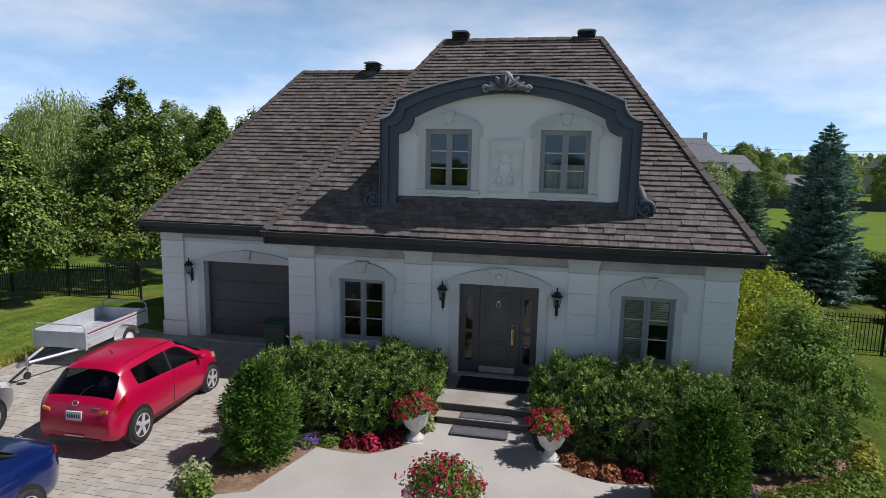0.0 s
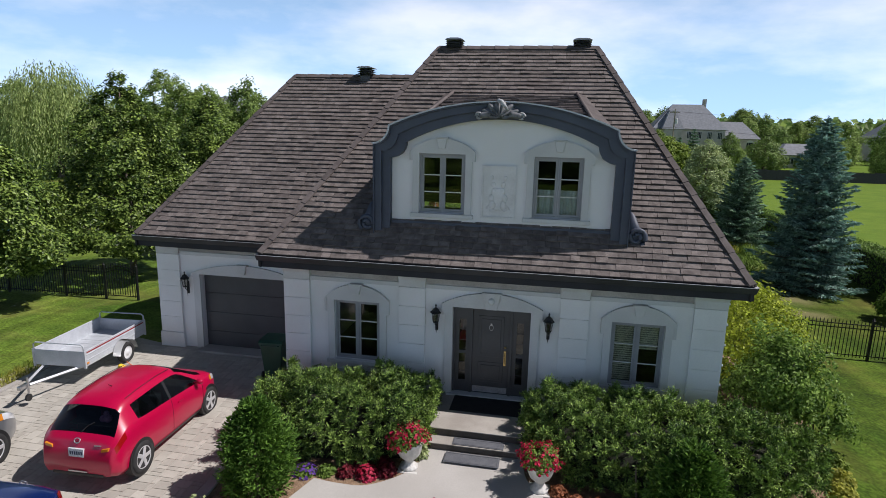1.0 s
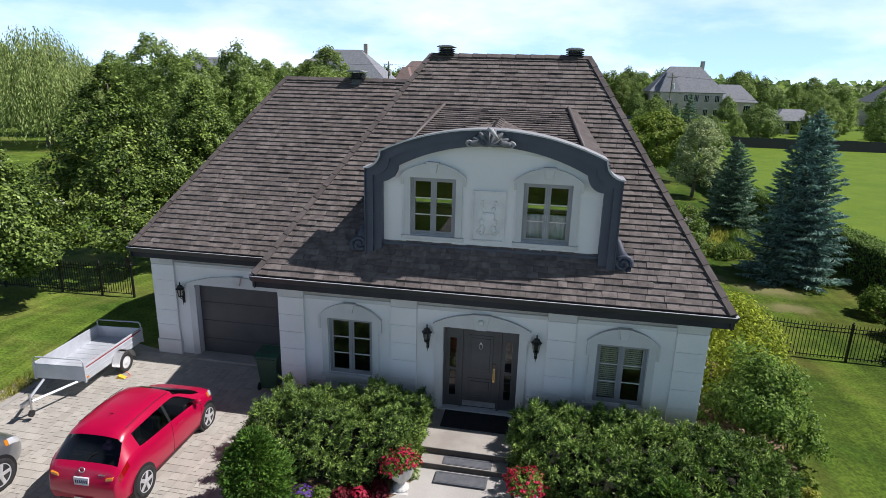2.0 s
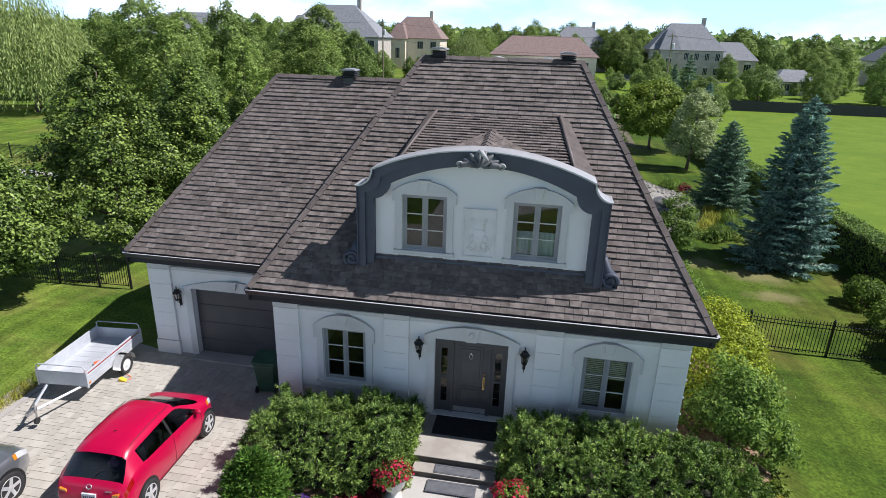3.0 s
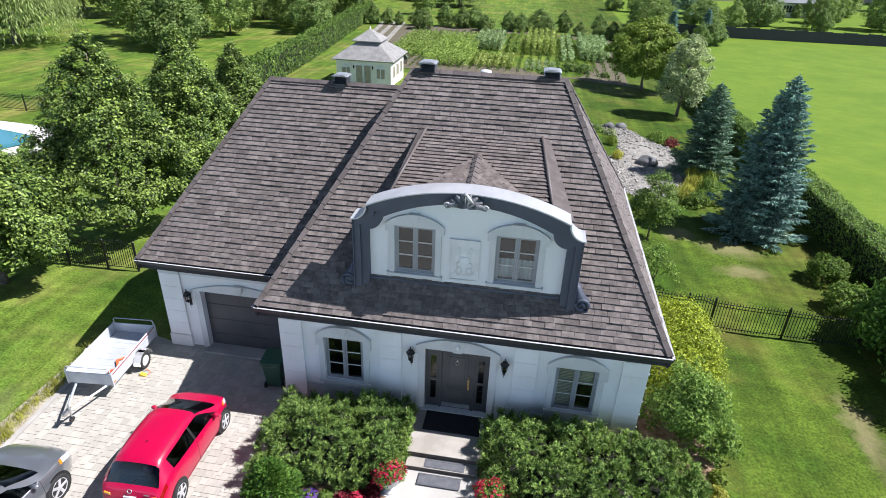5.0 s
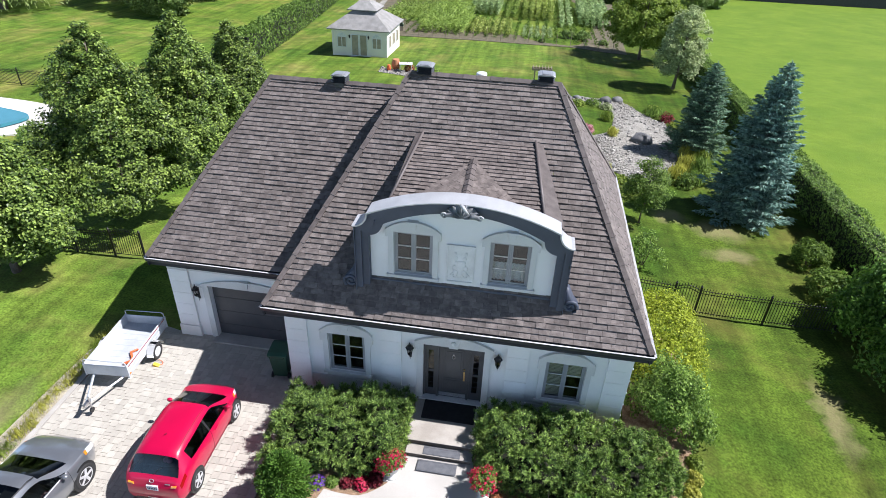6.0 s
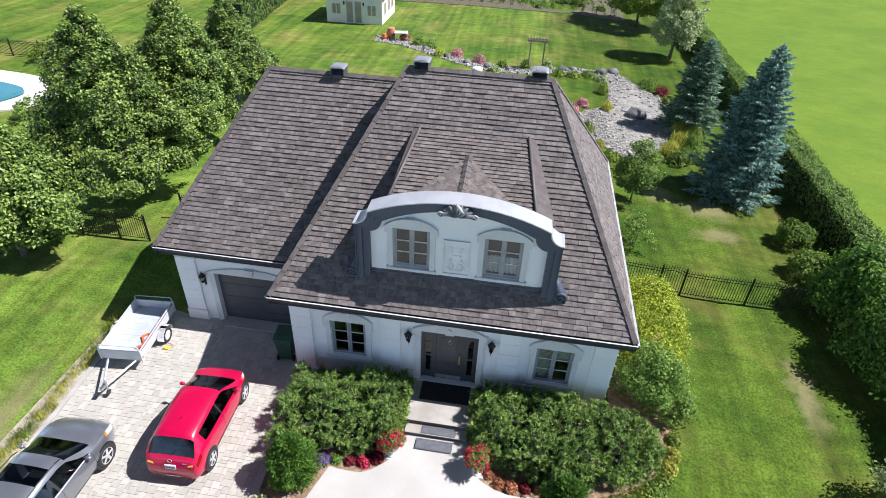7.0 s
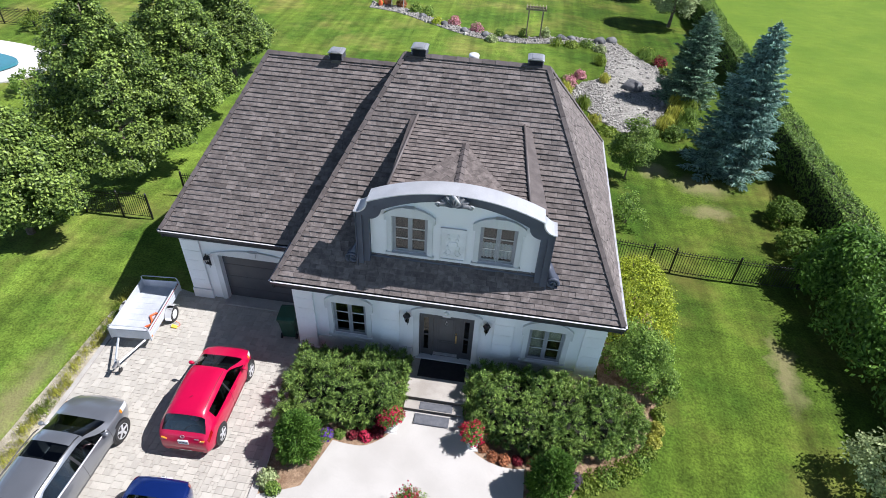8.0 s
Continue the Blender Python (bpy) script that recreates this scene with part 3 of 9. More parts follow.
def slab(name, outline, top, thick, material, parent=None, label="", category="", step=0.5, kind="structure"):
    """A paved or planted area with a thickness, that follows the lie of the land."""
    bm = bmesh.new()
    n = len(outline)
    fine = []
    for i in range(n):
        p, q = Vector(outline[i]), Vector(outline[(i + 1) % n])
        k = max(1, int((q - p).length / step))
        fine += [p.lerp(q, j / k) for j in range(k)]
    up = [bm.verts.new((p.x, p.y, top(p.x, p.y))) for p in fine]
    lo = [bm.verts.new((p.x, p.y, top(p.x, p.y) - thick)) for p in fine]
    face = bm.faces.new(up)
    for i in range(len(fine)):
        j = (i + 1) % len(fine)
        bm.faces.new((lo[i], lo[j], up[j], up[i]))
    bmesh.ops.triangulate(bm, faces=[face])
    ob = part(name, bm, material, parent, label, kind=kind)
    return tagged(ob, category=category)


def curve_through(pts, n=5):
    """A rounded open line through points (Catmull-Rom)."""
    p = [Vector(q) for q in pts]
    p = [p[0]] + p + [p[-1]]
    out = []
    for a, b, c, d in zip(p, p[1:], p[2:], p[3:]):
        for k in range(n):
            t = k / n
            out.append(0.5 * ((2 * b) + (c - a) * t + (2 * a - 5 * b + 4 * c - d) * t * t + (3 * b - a - 3 * c + d) * t ** 3))
    out.append(p[-1])
    return [tuple(q) for q in out]


DRIVE_L, DRIVE_R = -10.75, -4.15
driveway = slab("driveway", [(DRIVE_L, -16), (DRIVE_R + 0.25, -16), (DRIVE_R + 0.25, -5.6), (DRIVE_R, -1.2), (DRIVE_R, 1.55), (-9.0, 1.55), (-9.9, 1.75), (DRIVE_L, 0.2)],
                lambda x, y: drive_z(y) - 0.012, 0.25, M["grout"], None, "driveway of beige concrete pavers with sanded joints", "driveway")
kerb_right = slab("kerb", [(DRIVE_R + 0.02, -1.3), (DRIVE_R + 0.2, -1.3), (DRIVE_R + 0.5, -6.2), (DRIVE_R + 0.27, -6.2)], lambda x, y: drive_z(y) + 0.05, 0.25, M["kerb"],
                  None, "pale concrete kerb along the driveway", "kerb")
apron = slab("garage_apron", [(-7.6, 1.2), (-4.8, 1.2), (-4.8, 1.9), (-7.6, 1.9)], lambda x, y: drive_z(1.5) + 0.025, 0.2, M["kerb"], None, "pale concrete threshold before the garage door", "threshold")

left_edge = curve_through([(-0.18, -1.95), (-0.25, -2.5), (-0.5, -3.0), (-1.05, -3.44), (-1.6, -3.5), (-2.1, -3.45)])
left_tail = curve_through([(-2.06, -4.4), (-2.4, -4.85), (-2.95, -5.15), (-3.75, -5.45)])
right_edge = curve_through([(3.72, -3.42), (3.3, -3.47), (2.83, -3.42), (2.21, -3.15), (1.85, -2.65), (1.72, -1.95)])
# paving past y = -9 is unseen, added for beige window reflections
walk_outline = left_edge + left_tail + [(-3.8, -24), (9.0, -24), (9.0, -10.0), (3.75, -9.0)] + right_edge
walkway = slab("front_walk", walk_outline, lambda x, y: ground_z(x, y) + 0.05, 0.25, M["concrete"], None, "pale poured concrete front walk with curved edges", "path")

bed_left = slab("flower_bed", [(-4.05, 0.0), (-0.15, 0.0), (-0.15, -1.9)] + left_edge + left_tail + [(-3.82, -5.6), (-3.78, -4.0), (-4.0, -1.2)],
                lambda x, y: ground_z(x, y) + 0.03, 0.2, M["mulch"], None, "flower bed of cedar bark mulch by the driveway", "flower bed")
bed_right = slab("flower_bed", [(1.75, 0.0), (6.0, 0.0)] + curve_through([(6.4, 5.8), (8.0, 4.6), (8.3, 3.0), (8.1, 1.0), (7.9, -0.8), (7.5, -2.2), (6.5, -3.1), (5.4, -3.6), (4.9, -4.4), (4.4, -5.2), (3.75, -5.4)]) + right_edge,
                 lambda x, y: ground_z(x, y) + 0.03, 0.2, M["mulch"], None, "flower bed of bark mulch by the lawn", "flower bed")
edging = slab("drive_edging", [(DRIVE_L - 0.02, -16), (DRIVE_L - 0.02, 0.2), (DRIVE_L - 0.17, 0.2), (DRIVE_L - 0.17, -16)], lambda x, y: drive_z(y) + 0.015, 0.25, M["kerb"], None, "row of pale concrete edging stones beside the driveway", "edging")
bed_edge = slab("flower_bed", [(DRIVE_L - 0.19, -16), (DRIVE_L - 0.19, 0.2), (-10.3, 1.2), (-10.6, 1.4), (-11.5, 0.2), (-11.8, -4), (-12.1, -16)],
                lambda x, y: ground_z(x, y) + 0.02, 0.2, M["dry_soil"], None, "narrow bed of dry soil beside the driveway", "flower bed")


# ---- steps ----
def front_steps():
    st = thing("front_steps", (0.75, 0, 0), label="two wide concrete steps up to the front door", category="steps")
    for name, hw, y0, z0, z1 in (("landing", 0.95, -1.72, -0.1, 0.36), ("step", 0.9, -2.05, -0.15, 0.2)):
        part(name, boxed(-hw, hw, y0, -0.04, z0, z1 - 0.022), M["riser"], st, "dark stone risers")
        part("tread", boxed(-hw - 0.04, hw + 0.04, y0 - 0.012, -0.04 if name == "landing" else -1.66, z1 - 0.02, z1, soft=0.006), M["step_stone"], st, "worn pale concrete slab")
    return st


front_steps()


def mat_thing(name, x0, x1, y0, y1, z, material, label):
    m = thing(name, ((x0 + x1) / 2, (y0 + y1) / 2, z), label=label, category="mat")
    hx, hy = (x1 - x0) / 2, (y1 - y0) / 2
    part("pad", boxed(-hx, hx, -hy, hy, 0.0, 0.014, soft=0.005), material, m)
    bm = bmesh.new()
    for s in (-1, 1):
        box(bm, -hx + 0.02, hx - 0.02, s * (hy - 0.035) - 0.012, s * (hy - 0.035) + 0.012, 0.0145, 0.02)
        box(bm, s * (hx - 0.035) - 0.012, s * (hx - 0.035) + 0.012, -hy + 0.05, hy - 0.05, 0.0145, 0.02)
    part("border", bm, material, m)
    return m


mat_thing("door_mat", 0.03, 1.6, -0.9, -0.1, 0.361, M["rubber"], "large black rubber door mat on the landing")
mat_thing("step_mat", 0.3, 1.35, -2.04, -1.76, 0.201, M["grey_mat"], "grey carpet strip on the lower step")
mat_thing("step_mat", 0.2, 1.3, -2.5, -2.13, 0.075, M["grey_mat"], "grey carpet strip at the foot of the steps")

# ---- the house ----
house = thing("house", label="cream stucco house with steep brown shingled roofs and arched dormer", category="house")
WX0, WX1, WY1 = -4.2, 5.75, 10.0
SOFFIT = 3.28


def welded(cells, y0, y1):
    """One solid from upright cells ((x0, x1), (low, high at x0), (low, high at x1)), with no faces left inside."""
    bm, seen = bmesh.new(), {}

    def v(x, y, z):
        key = (round(x, 4), round(y, 4), round(z, 4))
        if key not in seen:
            seen[key] = bm.verts.new((x, y, z))
        return seen[key]

    count = {}
    for (a, b), (la, ha), (lb, hb) in cells:
        c = [v(a, y0, la), v(b, y0, lb), v(b, y0, hb), v(a, y0, ha), v(a, y1, la), v(b, y1, lb), v(b, y1, hb), v(a, y1, ha)]
        for f in ((0, 1, 2, 3), (5, 4, 7, 6), (0, 4, 5, 1), (3, 2, 6, 7), (0, 3, 7, 4), (1, 5, 6, 2)):
            q = [c[i] for i in f]
            if len(set(q)) == 4:
                count.setdefault(frozenset(q), []).append(q)
    for qs in count.values():
        if len(qs) == 1:
            bm.faces.new(qs[0])
    return bm


def wall_with_openings(name, x0, x1, z0, z1, y0, y1, holes, label=""):
    """A front wall with real openings (x0, x1, z0, z1)."""
    xs = sorted({x0, x1, *[h[0] for h in holes], *[h[1] for h in holes]})
    zs = sorted({z0, z1, *[h[2] for h in holes], *[h[3] for h in holes]})
    open_at = lambda x, z: any(h[0] < x < h[1] and h[2] < z < h[3] for h in holes)
    bm = welded([((a, b), (lo, hi), (lo, hi)) for a, b in zip(xs, xs[1:]) for lo, hi in zip(zs, zs[1:]) if not open_at((a + b) / 2, (lo + hi) / 2)], y0, y1)
    return part(name, bm, M["stucco"], house, label)


W1, W2 = (-2.955, -1.83, 0.975, 2.465), (3.455, 4.575, 0.975, 2.465)
DOOR = (-0.08, 1.7, 0.37, 2.515)
wall_with_openings("wall", WX0, WX1, -0.3, 3.4, -0.03, 0.2, [W1, W2, DOOR], "smooth cream stucco front wall")
part("wall", boxed(WX1 - 0.2, WX1, 0.2, WY1, -0.5, 3.4), M["stucco"], house)
part("wall", boxed(WX0, WX0 + 0.2, 0.2, WY1, -0.5, 3.4), M["stucco"], house)
part("wall", boxed(WX0 + 0.2, WX1 - 0.2, WY1 - 0.2, WY1, -0.5, 3.4), M["stucco"], house)
part("floor_slab", boxed(WX0 + 0.2, WX1 - 0.2, 0.2, WY1 - 0.2, 0.1, 0.35), M["wood"], house)
part("partition", boxed(WX0 + 0.2, WX1 - 0.2, 4.4, 4.5, 0.35, 3.2), M["room"], house)
part("partition", boxed(-0.6, -0.5, 0.2, 4.4, 0.35, 3.2), M["room"], house)
part("partition", boxed(2.3, 2.4, 0.2, 4.4, 0.35, 3.2), M["room"], house)
# garage wing
GDOOR = (-7.53, -4.87, 0.1, 2.375)
GX0, GY = -8.78, 1.52
wall_with_openings("wall", GX0, WX0 - 0.002, -0.3, 3.4, GY, GY + 0.25, [GDOOR], "smooth cream stucco garage wall")
part("wall", boxed(GX0, GX0 + 0.2, GY + 0.25, 9.9, -0.6, 3.4), M["stucco"], house)
part("wall", boxed(GX0 + 0.2, WX0 - 0.002, 9.7, 9.9, -0.6, 3.4), M["stucco"], house)
for x0, x1 in ((WX0 + 0.63, -0.31), (1.93, WX1 - 0.6)):
    part("plinth", boxed(x0, x1, -0.075, -0.032, -0.3, 0.72, soft=0.012), M["trim"], house)


def pilaster(x0, x1, y, z0, z1, side=0):
    """A stack of blocks with open joints, on a base and under a flared head."""
    core = part("pilaster", boxed(x0 + 0.01, x1 - 0.01, y + 0.02, y + 0.08, z0, z1), M["trim"], house)
    z, top = z1, z0 + 0.5
    h = 0.455
    while z - h > top - 0.2:
        part("block", boxed(x0, x1, y, y + 0.079, z - h + 0.003, z - 0.003, soft=0.006), M["stucco"], core)
        z -= h
    part("base_block", boxed(x0 - 0.03, x1 + 0.03, y - 0.03, y + 0.079, z0, z - 0.011, soft=0.015), M["stucco"], core)
    bm = bmesh.new()
    prof = [(0.079, z1), (0.0, z1 + 0.01), (-0.01, z1 + 0.18), (-0.06, z1 + 0.3), (-0.13, SOFFIT - 0.002), (0.079, SOFFIT - 0.002)]
    w0 = [(x0, x1), (x0, x1), (x0, x1), (x0 - 0.03, x1 + 0.03), (x0 - 0.06, x1 + 0.06), (x0 - 0.06, x1 + 0.06)]
    a = [bm.verts.new((w[0], y + p[0], p[1])) for p, w in zip(prof, w0)]
    b = [bm.verts.new((w[1], y + p[0], p[1])) for p, w in zip(prof, w0)]
    bm.faces.new(a)
    bm.faces.new(b[::-1])
    for i in range(len(a)):
        j = (i + 1) % len(a)
        bm.faces.new((a[i], a[j], b[j], b[i]))
    part("capital", bm, M["trim"], core)
    return core


for x0, x1 in ((WX0 - 0.03, -3.57), (-1.36, -0.73), (2.33, 2.96), (5.12, WX1 + 0.03)):
    pilaster(x0, x1, -0.11, -0.25, 2.9)
pilaster(GX0 - 0.03, -8.12, GY - 0.08, -0.1, 2.9)
for x0, x1 in ((-3.565, -1.365), (-0.725, 2.325), (2.965, 5.115)):
    part("frieze", boxed(x0, x1, -0.085, -0.032, 2.9, 3.0, soft=0.012), M["trim"], house)
    # thin panel added to carry the painted shade under the eaves
    part("frieze_board", boxed(x0, x1, -0.05, -0.032, 3.002, SOFFIT - 0.004), M["taupe"], house, "taupe frieze under the eaves with soffit shade in its colour")
part("frieze_board", boxed(-8.11, WX0 - 0.04, GY - 0.02, GY - 0.002, 3.002, SOFFIT - 0.07), M["taupe"], house, "taupe frieze under the garage eaves with soffit shade in its colour")
part("frieze", boxed(-8.11, WX0 - 0.04, GY - 0.055, GY - 0.002, 2.9, 3.0, soft=0.012), M["trim"], house)
# small white clips up the corner, spaced like the blocks
for k in range(6):
    part("corner_clip", lathe(bmesh.new(), [(0.012, 0), (0.018, 0.02), (0.01, 0.05)], 8, (WX1 + 0.045, -0.1, 0.75 + 0.455 * k)), M["white_metal"], house, "small white clip on the corner")


def arch_line(cx, half, zs, rise, n=14, shoulder=0.0):
    """An arch from (cx - half, zs) over its crown to (cx + half, zs)."""
    r = (half * half + rise * rise) / (2 * rise)
    a = math.asin(min(1.0, half / r))
    return [(cx + r * math.sin(-a + 2 * a * k / n), zs + rise - r + r * math.cos(-a + 2 * a * k / n)) for k in range(n + 1)]


def surround(hole, y, jamb=0.16, rise=0.33, eave=0.05, proud=0.07, key=0.13, carved=False, z_foot=None, ear=0.29):
    """A flat raised surround with ears and an arched head over the opening, a rim round the head, and a keystone."""
    x0, x1, z0, z1 = hole
    cx, half = (x0 + x1) / 2, (x1 - x0) / 2
    foot = z0 if z_foot is None else z_foot
    low = z1 - ear
    bm = bmesh.new()
    box(bm, x0 - jamb, x0, y - proud, y, foot, low)
    box(bm, x1, x1 + jamb, y - proud, y, foot, low)
    wide = half + jamb + 0.055
    head = arch_line(cx, wide, z1 + eave, rise)
    prism(bm, [(cx - wide, low), (x0 - 0.001, low), (x0 - 0.001, z1 + 0.001), (x1 + 0.001, z1 + 0.001), (x1 + 0.001, low), (cx + wide, low)] + head[::-1], y - proud - 0.022, y)
    ob = part("surround", bm, M["trim"], house)
    rim_in = [(cx - wide + 0.035, low + 0.002)] + arch_line(cx, wide - 0.035, z1 + eave - 0.01, rise - 0.02) + [(cx + wide - 0.035, low + 0.002)]
    rim_out = [(cx - wide - 0.015, low + 0.002)] + arch_line(cx, wide + 0.015, z1 + eave, rise + 0.02) + [(cx + wide + 0.015, low + 0.002)]
    part("moulding", band(bmesh.new(), rim_in, rim_out, y - proud - 0.032, y), M["trim"], ob)
    if key:
        zk = z1 + eave + rise
        deep = 0.34 if carved else 0.21
        bm = prism(bmesh.new(), [(cx - key * 0.62, zk - deep), (cx + key * 0.62, zk - deep), (cx + key, zk + 0.02), (cx - key, zk + 0.02)], y - proud - 0.085, y - 0.001)
        part("keystone", soften(bm, 0.012), M["trim"], ob)
        part("keystone_cap", boxed(cx - key - 0.03, cx + key + 0.03, y - proud - 0.1, y - 0.001, zk + 0.021, zk + 0.05, soft=0.008), M["trim"], ob)
        if carved:
            bm = lathe(bmesh.new(), [(0.01, -0.06), (0.06, -0.02), (0.075, 0.04), (0.04, 0.09), (0.01, 0.1)], 14, (cx, y - proud - 0.09, zk - 0.16))
            part("boss", bm, M["carved"], ob, "carved rosette", True)
    return ob


def casement(hole, y, blinds=False, curtain=False, deep=0.09):
    """A double casement window: outer frame, two sashes with three panes each, glass."""
    x0, x1, z0, z1 = hole
    f = 0.05
    bm = bmesh.new()
    box(bm, x0 + 0.002, x0 + f, y, y + deep, z0 + 0.002, z1 - 0.002)
    box(bm, x1 - f, x1 - 0.002, y, y + deep, z0 + 0.002, z1 - 0.002)
    box(bm, x0 + f, x1 - f, y, y + deep, z0 + 0.002, z0 + f)
    box(bm, x0 + f, x1 - f, y, y + deep, z1 - f, z1 - 0.002)
    cx = (x0 + x1) / 2
    box(bm, cx - 0.02, cx + 0.02, y, y + deep, z0 + f, z1 - f)
    win = part("window", bm, M["frame_paint"], house, "grey painted double casement window")
    for a, b in ((x0 + f + 0.003, cx - 0.023), (cx + 0.023, x1 - f - 0.003)):
        s, lo, hi = 0.045, z0 + f + 0.003, z1 - f - 0.003
        bm = bmesh.new()
        box(bm, a, a + s, y + 0.012, y + 0.06, lo, hi)
        box(bm, b - s, b, y + 0.012, y + 0.06, lo, hi)
        box(bm, a + s, b - s, y + 0.012, y + 0.06, lo, lo + s)
        box(bm, a + s, b - s, y + 0.012, y + 0.06, hi - s, hi)
        step = (hi - lo - 2 * s) / 3
        sash = part("sash", bm, M["frame_paint"], win)
        for k in (1, 2):
            part("glazing_bar", boxed(a + s, b - s, y + 0.018, y + 0.05, lo + s + k * step - 0.011, lo + s + k * step + 0.011), M["pale_frame"], win, "pale glazing bar")
        for k in range(3):
            p = part("pane", boxed(a + s, b - s, y + 0.03, y + 0.036, lo + s + k * step + 0.011 * (k > 0), lo + s + (k + 1) * step - 0.011 * (k < 2)), M["glass"], win)
            p.visible_shadow = False
    part("sill", boxed(x0 - 0.2, x1 + 0.2, y - 0.13, y - 0.002, z0 - 0.1, z0 - 0.002, soft=0.015), M["trim"], win, "cream sill")
    if blinds:
        bm = bmesh.new()
        for k in range(27):
            z = z1 - 0.06 - k * 0.05
            box(bm, x0 + 0.1, cx - 0.03, y + 0.1, y + 0.108, z - 0.038, z)
            if k < 12:
                box(bm, cx + 0.03, x1 - 0.1, y + 0.1, y + 0.108, z - 0.038, z)
        part("blind", bm, M["blind"], win, "cream slatted blind")
    if curtain:
        n, pts = 40, []
        lo_x, hi_x = x0 + 0.07, x1 - 0.07
        v = [(lo_x + (hi_x - lo_x) * i / n, y + 0.16 + 0.02 * math.sin(i * 1.3), z) for z in (z0 + 0.06, z0 + 0.62) for i in range(n + 1)]
        fs = [(i, i + 1, n + 2 + i, n + 1 + i) for i in range(n)]
        quads("curtain", v, fs, M["linen"], win, "white half curtain")
    return win


for hole, bl in ((W1, False), (W2, True)):
    surround(hole, -0.031)
    casement(hole, 0.0, blinds=bl)
    part("apron_panel", boxed(hole[0] - 0.12, hole[1] + 0.12, -0.055, -0.032, 0.74, hole[2] - 0.11, soft=0.008), M["trim"], house)
surround(DOOR, -0.031, 0.19, 0.29, 0.06, 0.06, 0.2, carved=True, z_foot=0.1, ear=0.2)


def entrance():
    x0, x1, z0, z1 = DOOR
    y = 0.05
    bm = bmesh.new()
    for a, b in ((x0 + 0.002, x0 + 0.05), (x0 + 0.4, x0 + 0.46), (x1 - 0.46, x1 - 0.4), (x1 - 0.05, x1 - 0.002)):
        box(bm, a, b, y - 0.04, y + 0.08, z0, z1 - 0.002)
    box(bm, x0 + 0.05, x1 - 0.05, y - 0.04, y + 0.08, z1 - 0.05, z1 - 0.002)
    door = part("entrance_door", bm, M["door_paint"], house, "charcoal front door between two glazed side panels")
    for a, b in ((x0 + 0.05, x0 + 0.4), (x1 - 0.4, x1 - 0.05)):
        bm = bmesh.new()
        gx0, gx1 = (a + b) / 2 - 0.08, (a + b) / 2 + 0.08
        for zl, zh in ((z0 + 0.03, z0 + 0.32), (z1 - 0.32, z1 - 0.052)):
            box(bm, a, b, y, y + 0.05, zl, zh)
        box(bm, a, gx0, y, y + 0.05, z0 + 0.32, z1 - 0.32)
        box(bm, gx1, b, y, y + 0.05, z0 + 0.32, z1 - 0.32)
        box(bm, gx0, gx1, y, y + 0.05, z0 + 0.98, z0 + 1.06)
        part("side_panel", bm, M["door_paint"], door)
        for zl, zh in ((z0 + 0.32, z0 + 0.98), (z0 + 1.06, z1 - 0.32)):
            g = part("pane", boxed(gx0, gx1, y + 0.02, y + 0.028, zl, zh), M["glass"], door)
            g.visible_shadow = False
            bm = bmesh.new()
            for k in (1, 2):
                zz = zl + (zh - zl) * k / 3
                box(bm, gx0, gx1, y + 0.012, y + 0.018, zz - 0.006, zz + 0.006)
            part("glazing_bar", bm, M["door_paint"], door)
    a, b = x0 + 0.464, x1 - 0.464
    bm = boxed(a, b, y + 0.005, y + 0.05, z0 + 0.03, z1 - 0.054)
    leaf = part("door_leaf", bm, M["door_paint"], door)
    bm = bmesh.new()
    for pa, pb, pz0, pz1 in ((a + 0.13, b - 0.13, z0 + 0.95, z1 - 0.2), (a + 0.13, b - 0.13, z0 + 0.32, z0 + 0.82)):
        box(bm, pa, pb, y - 0.008, y + 0.004, pz0, pz1)
        box(bm, pa + 0.07, pb - 0.07, y - 0.022, y - 0.009, pz0 + 0.07, pz1 - 0.07)
    part("raised_panel", soften(bm, 0.006, 1), M["door_paint"], door)
    part("kick_plate", boxed(a + 0.02, b - 0.02, y - 0.006, y + 0.004, z0 + 0.06, z0 + 0.2), M["steel"], door, "brushed steel kick plate")
    bm = tube(bmesh.new(), [(b - 0.09, y - 0.005, z0 + 0.82), (b - 0.09, y - 0.06, z0 + 0.86), (b - 0.09, y - 0.065, z0 + 1.02), (b - 0.09, y - 0.01, z0 + 1.08)], 0.012, 8)
    box(bm, b - 0.115, b - 0.065, y - 0.012, y + 0.004, z0 + 0.76, z0 + 1.12)
    lathe(bm, [(0.03, 0), (0.03, 0.03)], 12, (b - 0.09, y - 0.005, z0 + 1.2))
    part("handle", bm, M["brass"], door, "brass door handle")
    bm = tube(bmesh.new(), [((a + b) / 2 + 0.045 * math.sin(k * 0.628), y - 0.03, z1 - 0.47 + 0.07 * math.cos(k * 0.628)) for k in range(11)], 0.008, 6)
    box(bm, (a + b) / 2 - 0.02, (a + b) / 2 + 0.02, y - 0.035, y + 0.004, z1 - 0.42, z1 - 0.37)
    part("knocker", bm, M["steel"], door, "ring door knocker")
    part("threshold", boxed(x0 - 0.1, x1 + 0.1, -0.16, y + 0.1, z0 - 0.05, z0 + 0.028, soft=0.01), M["trim"], door, "pale sill")


entrance()


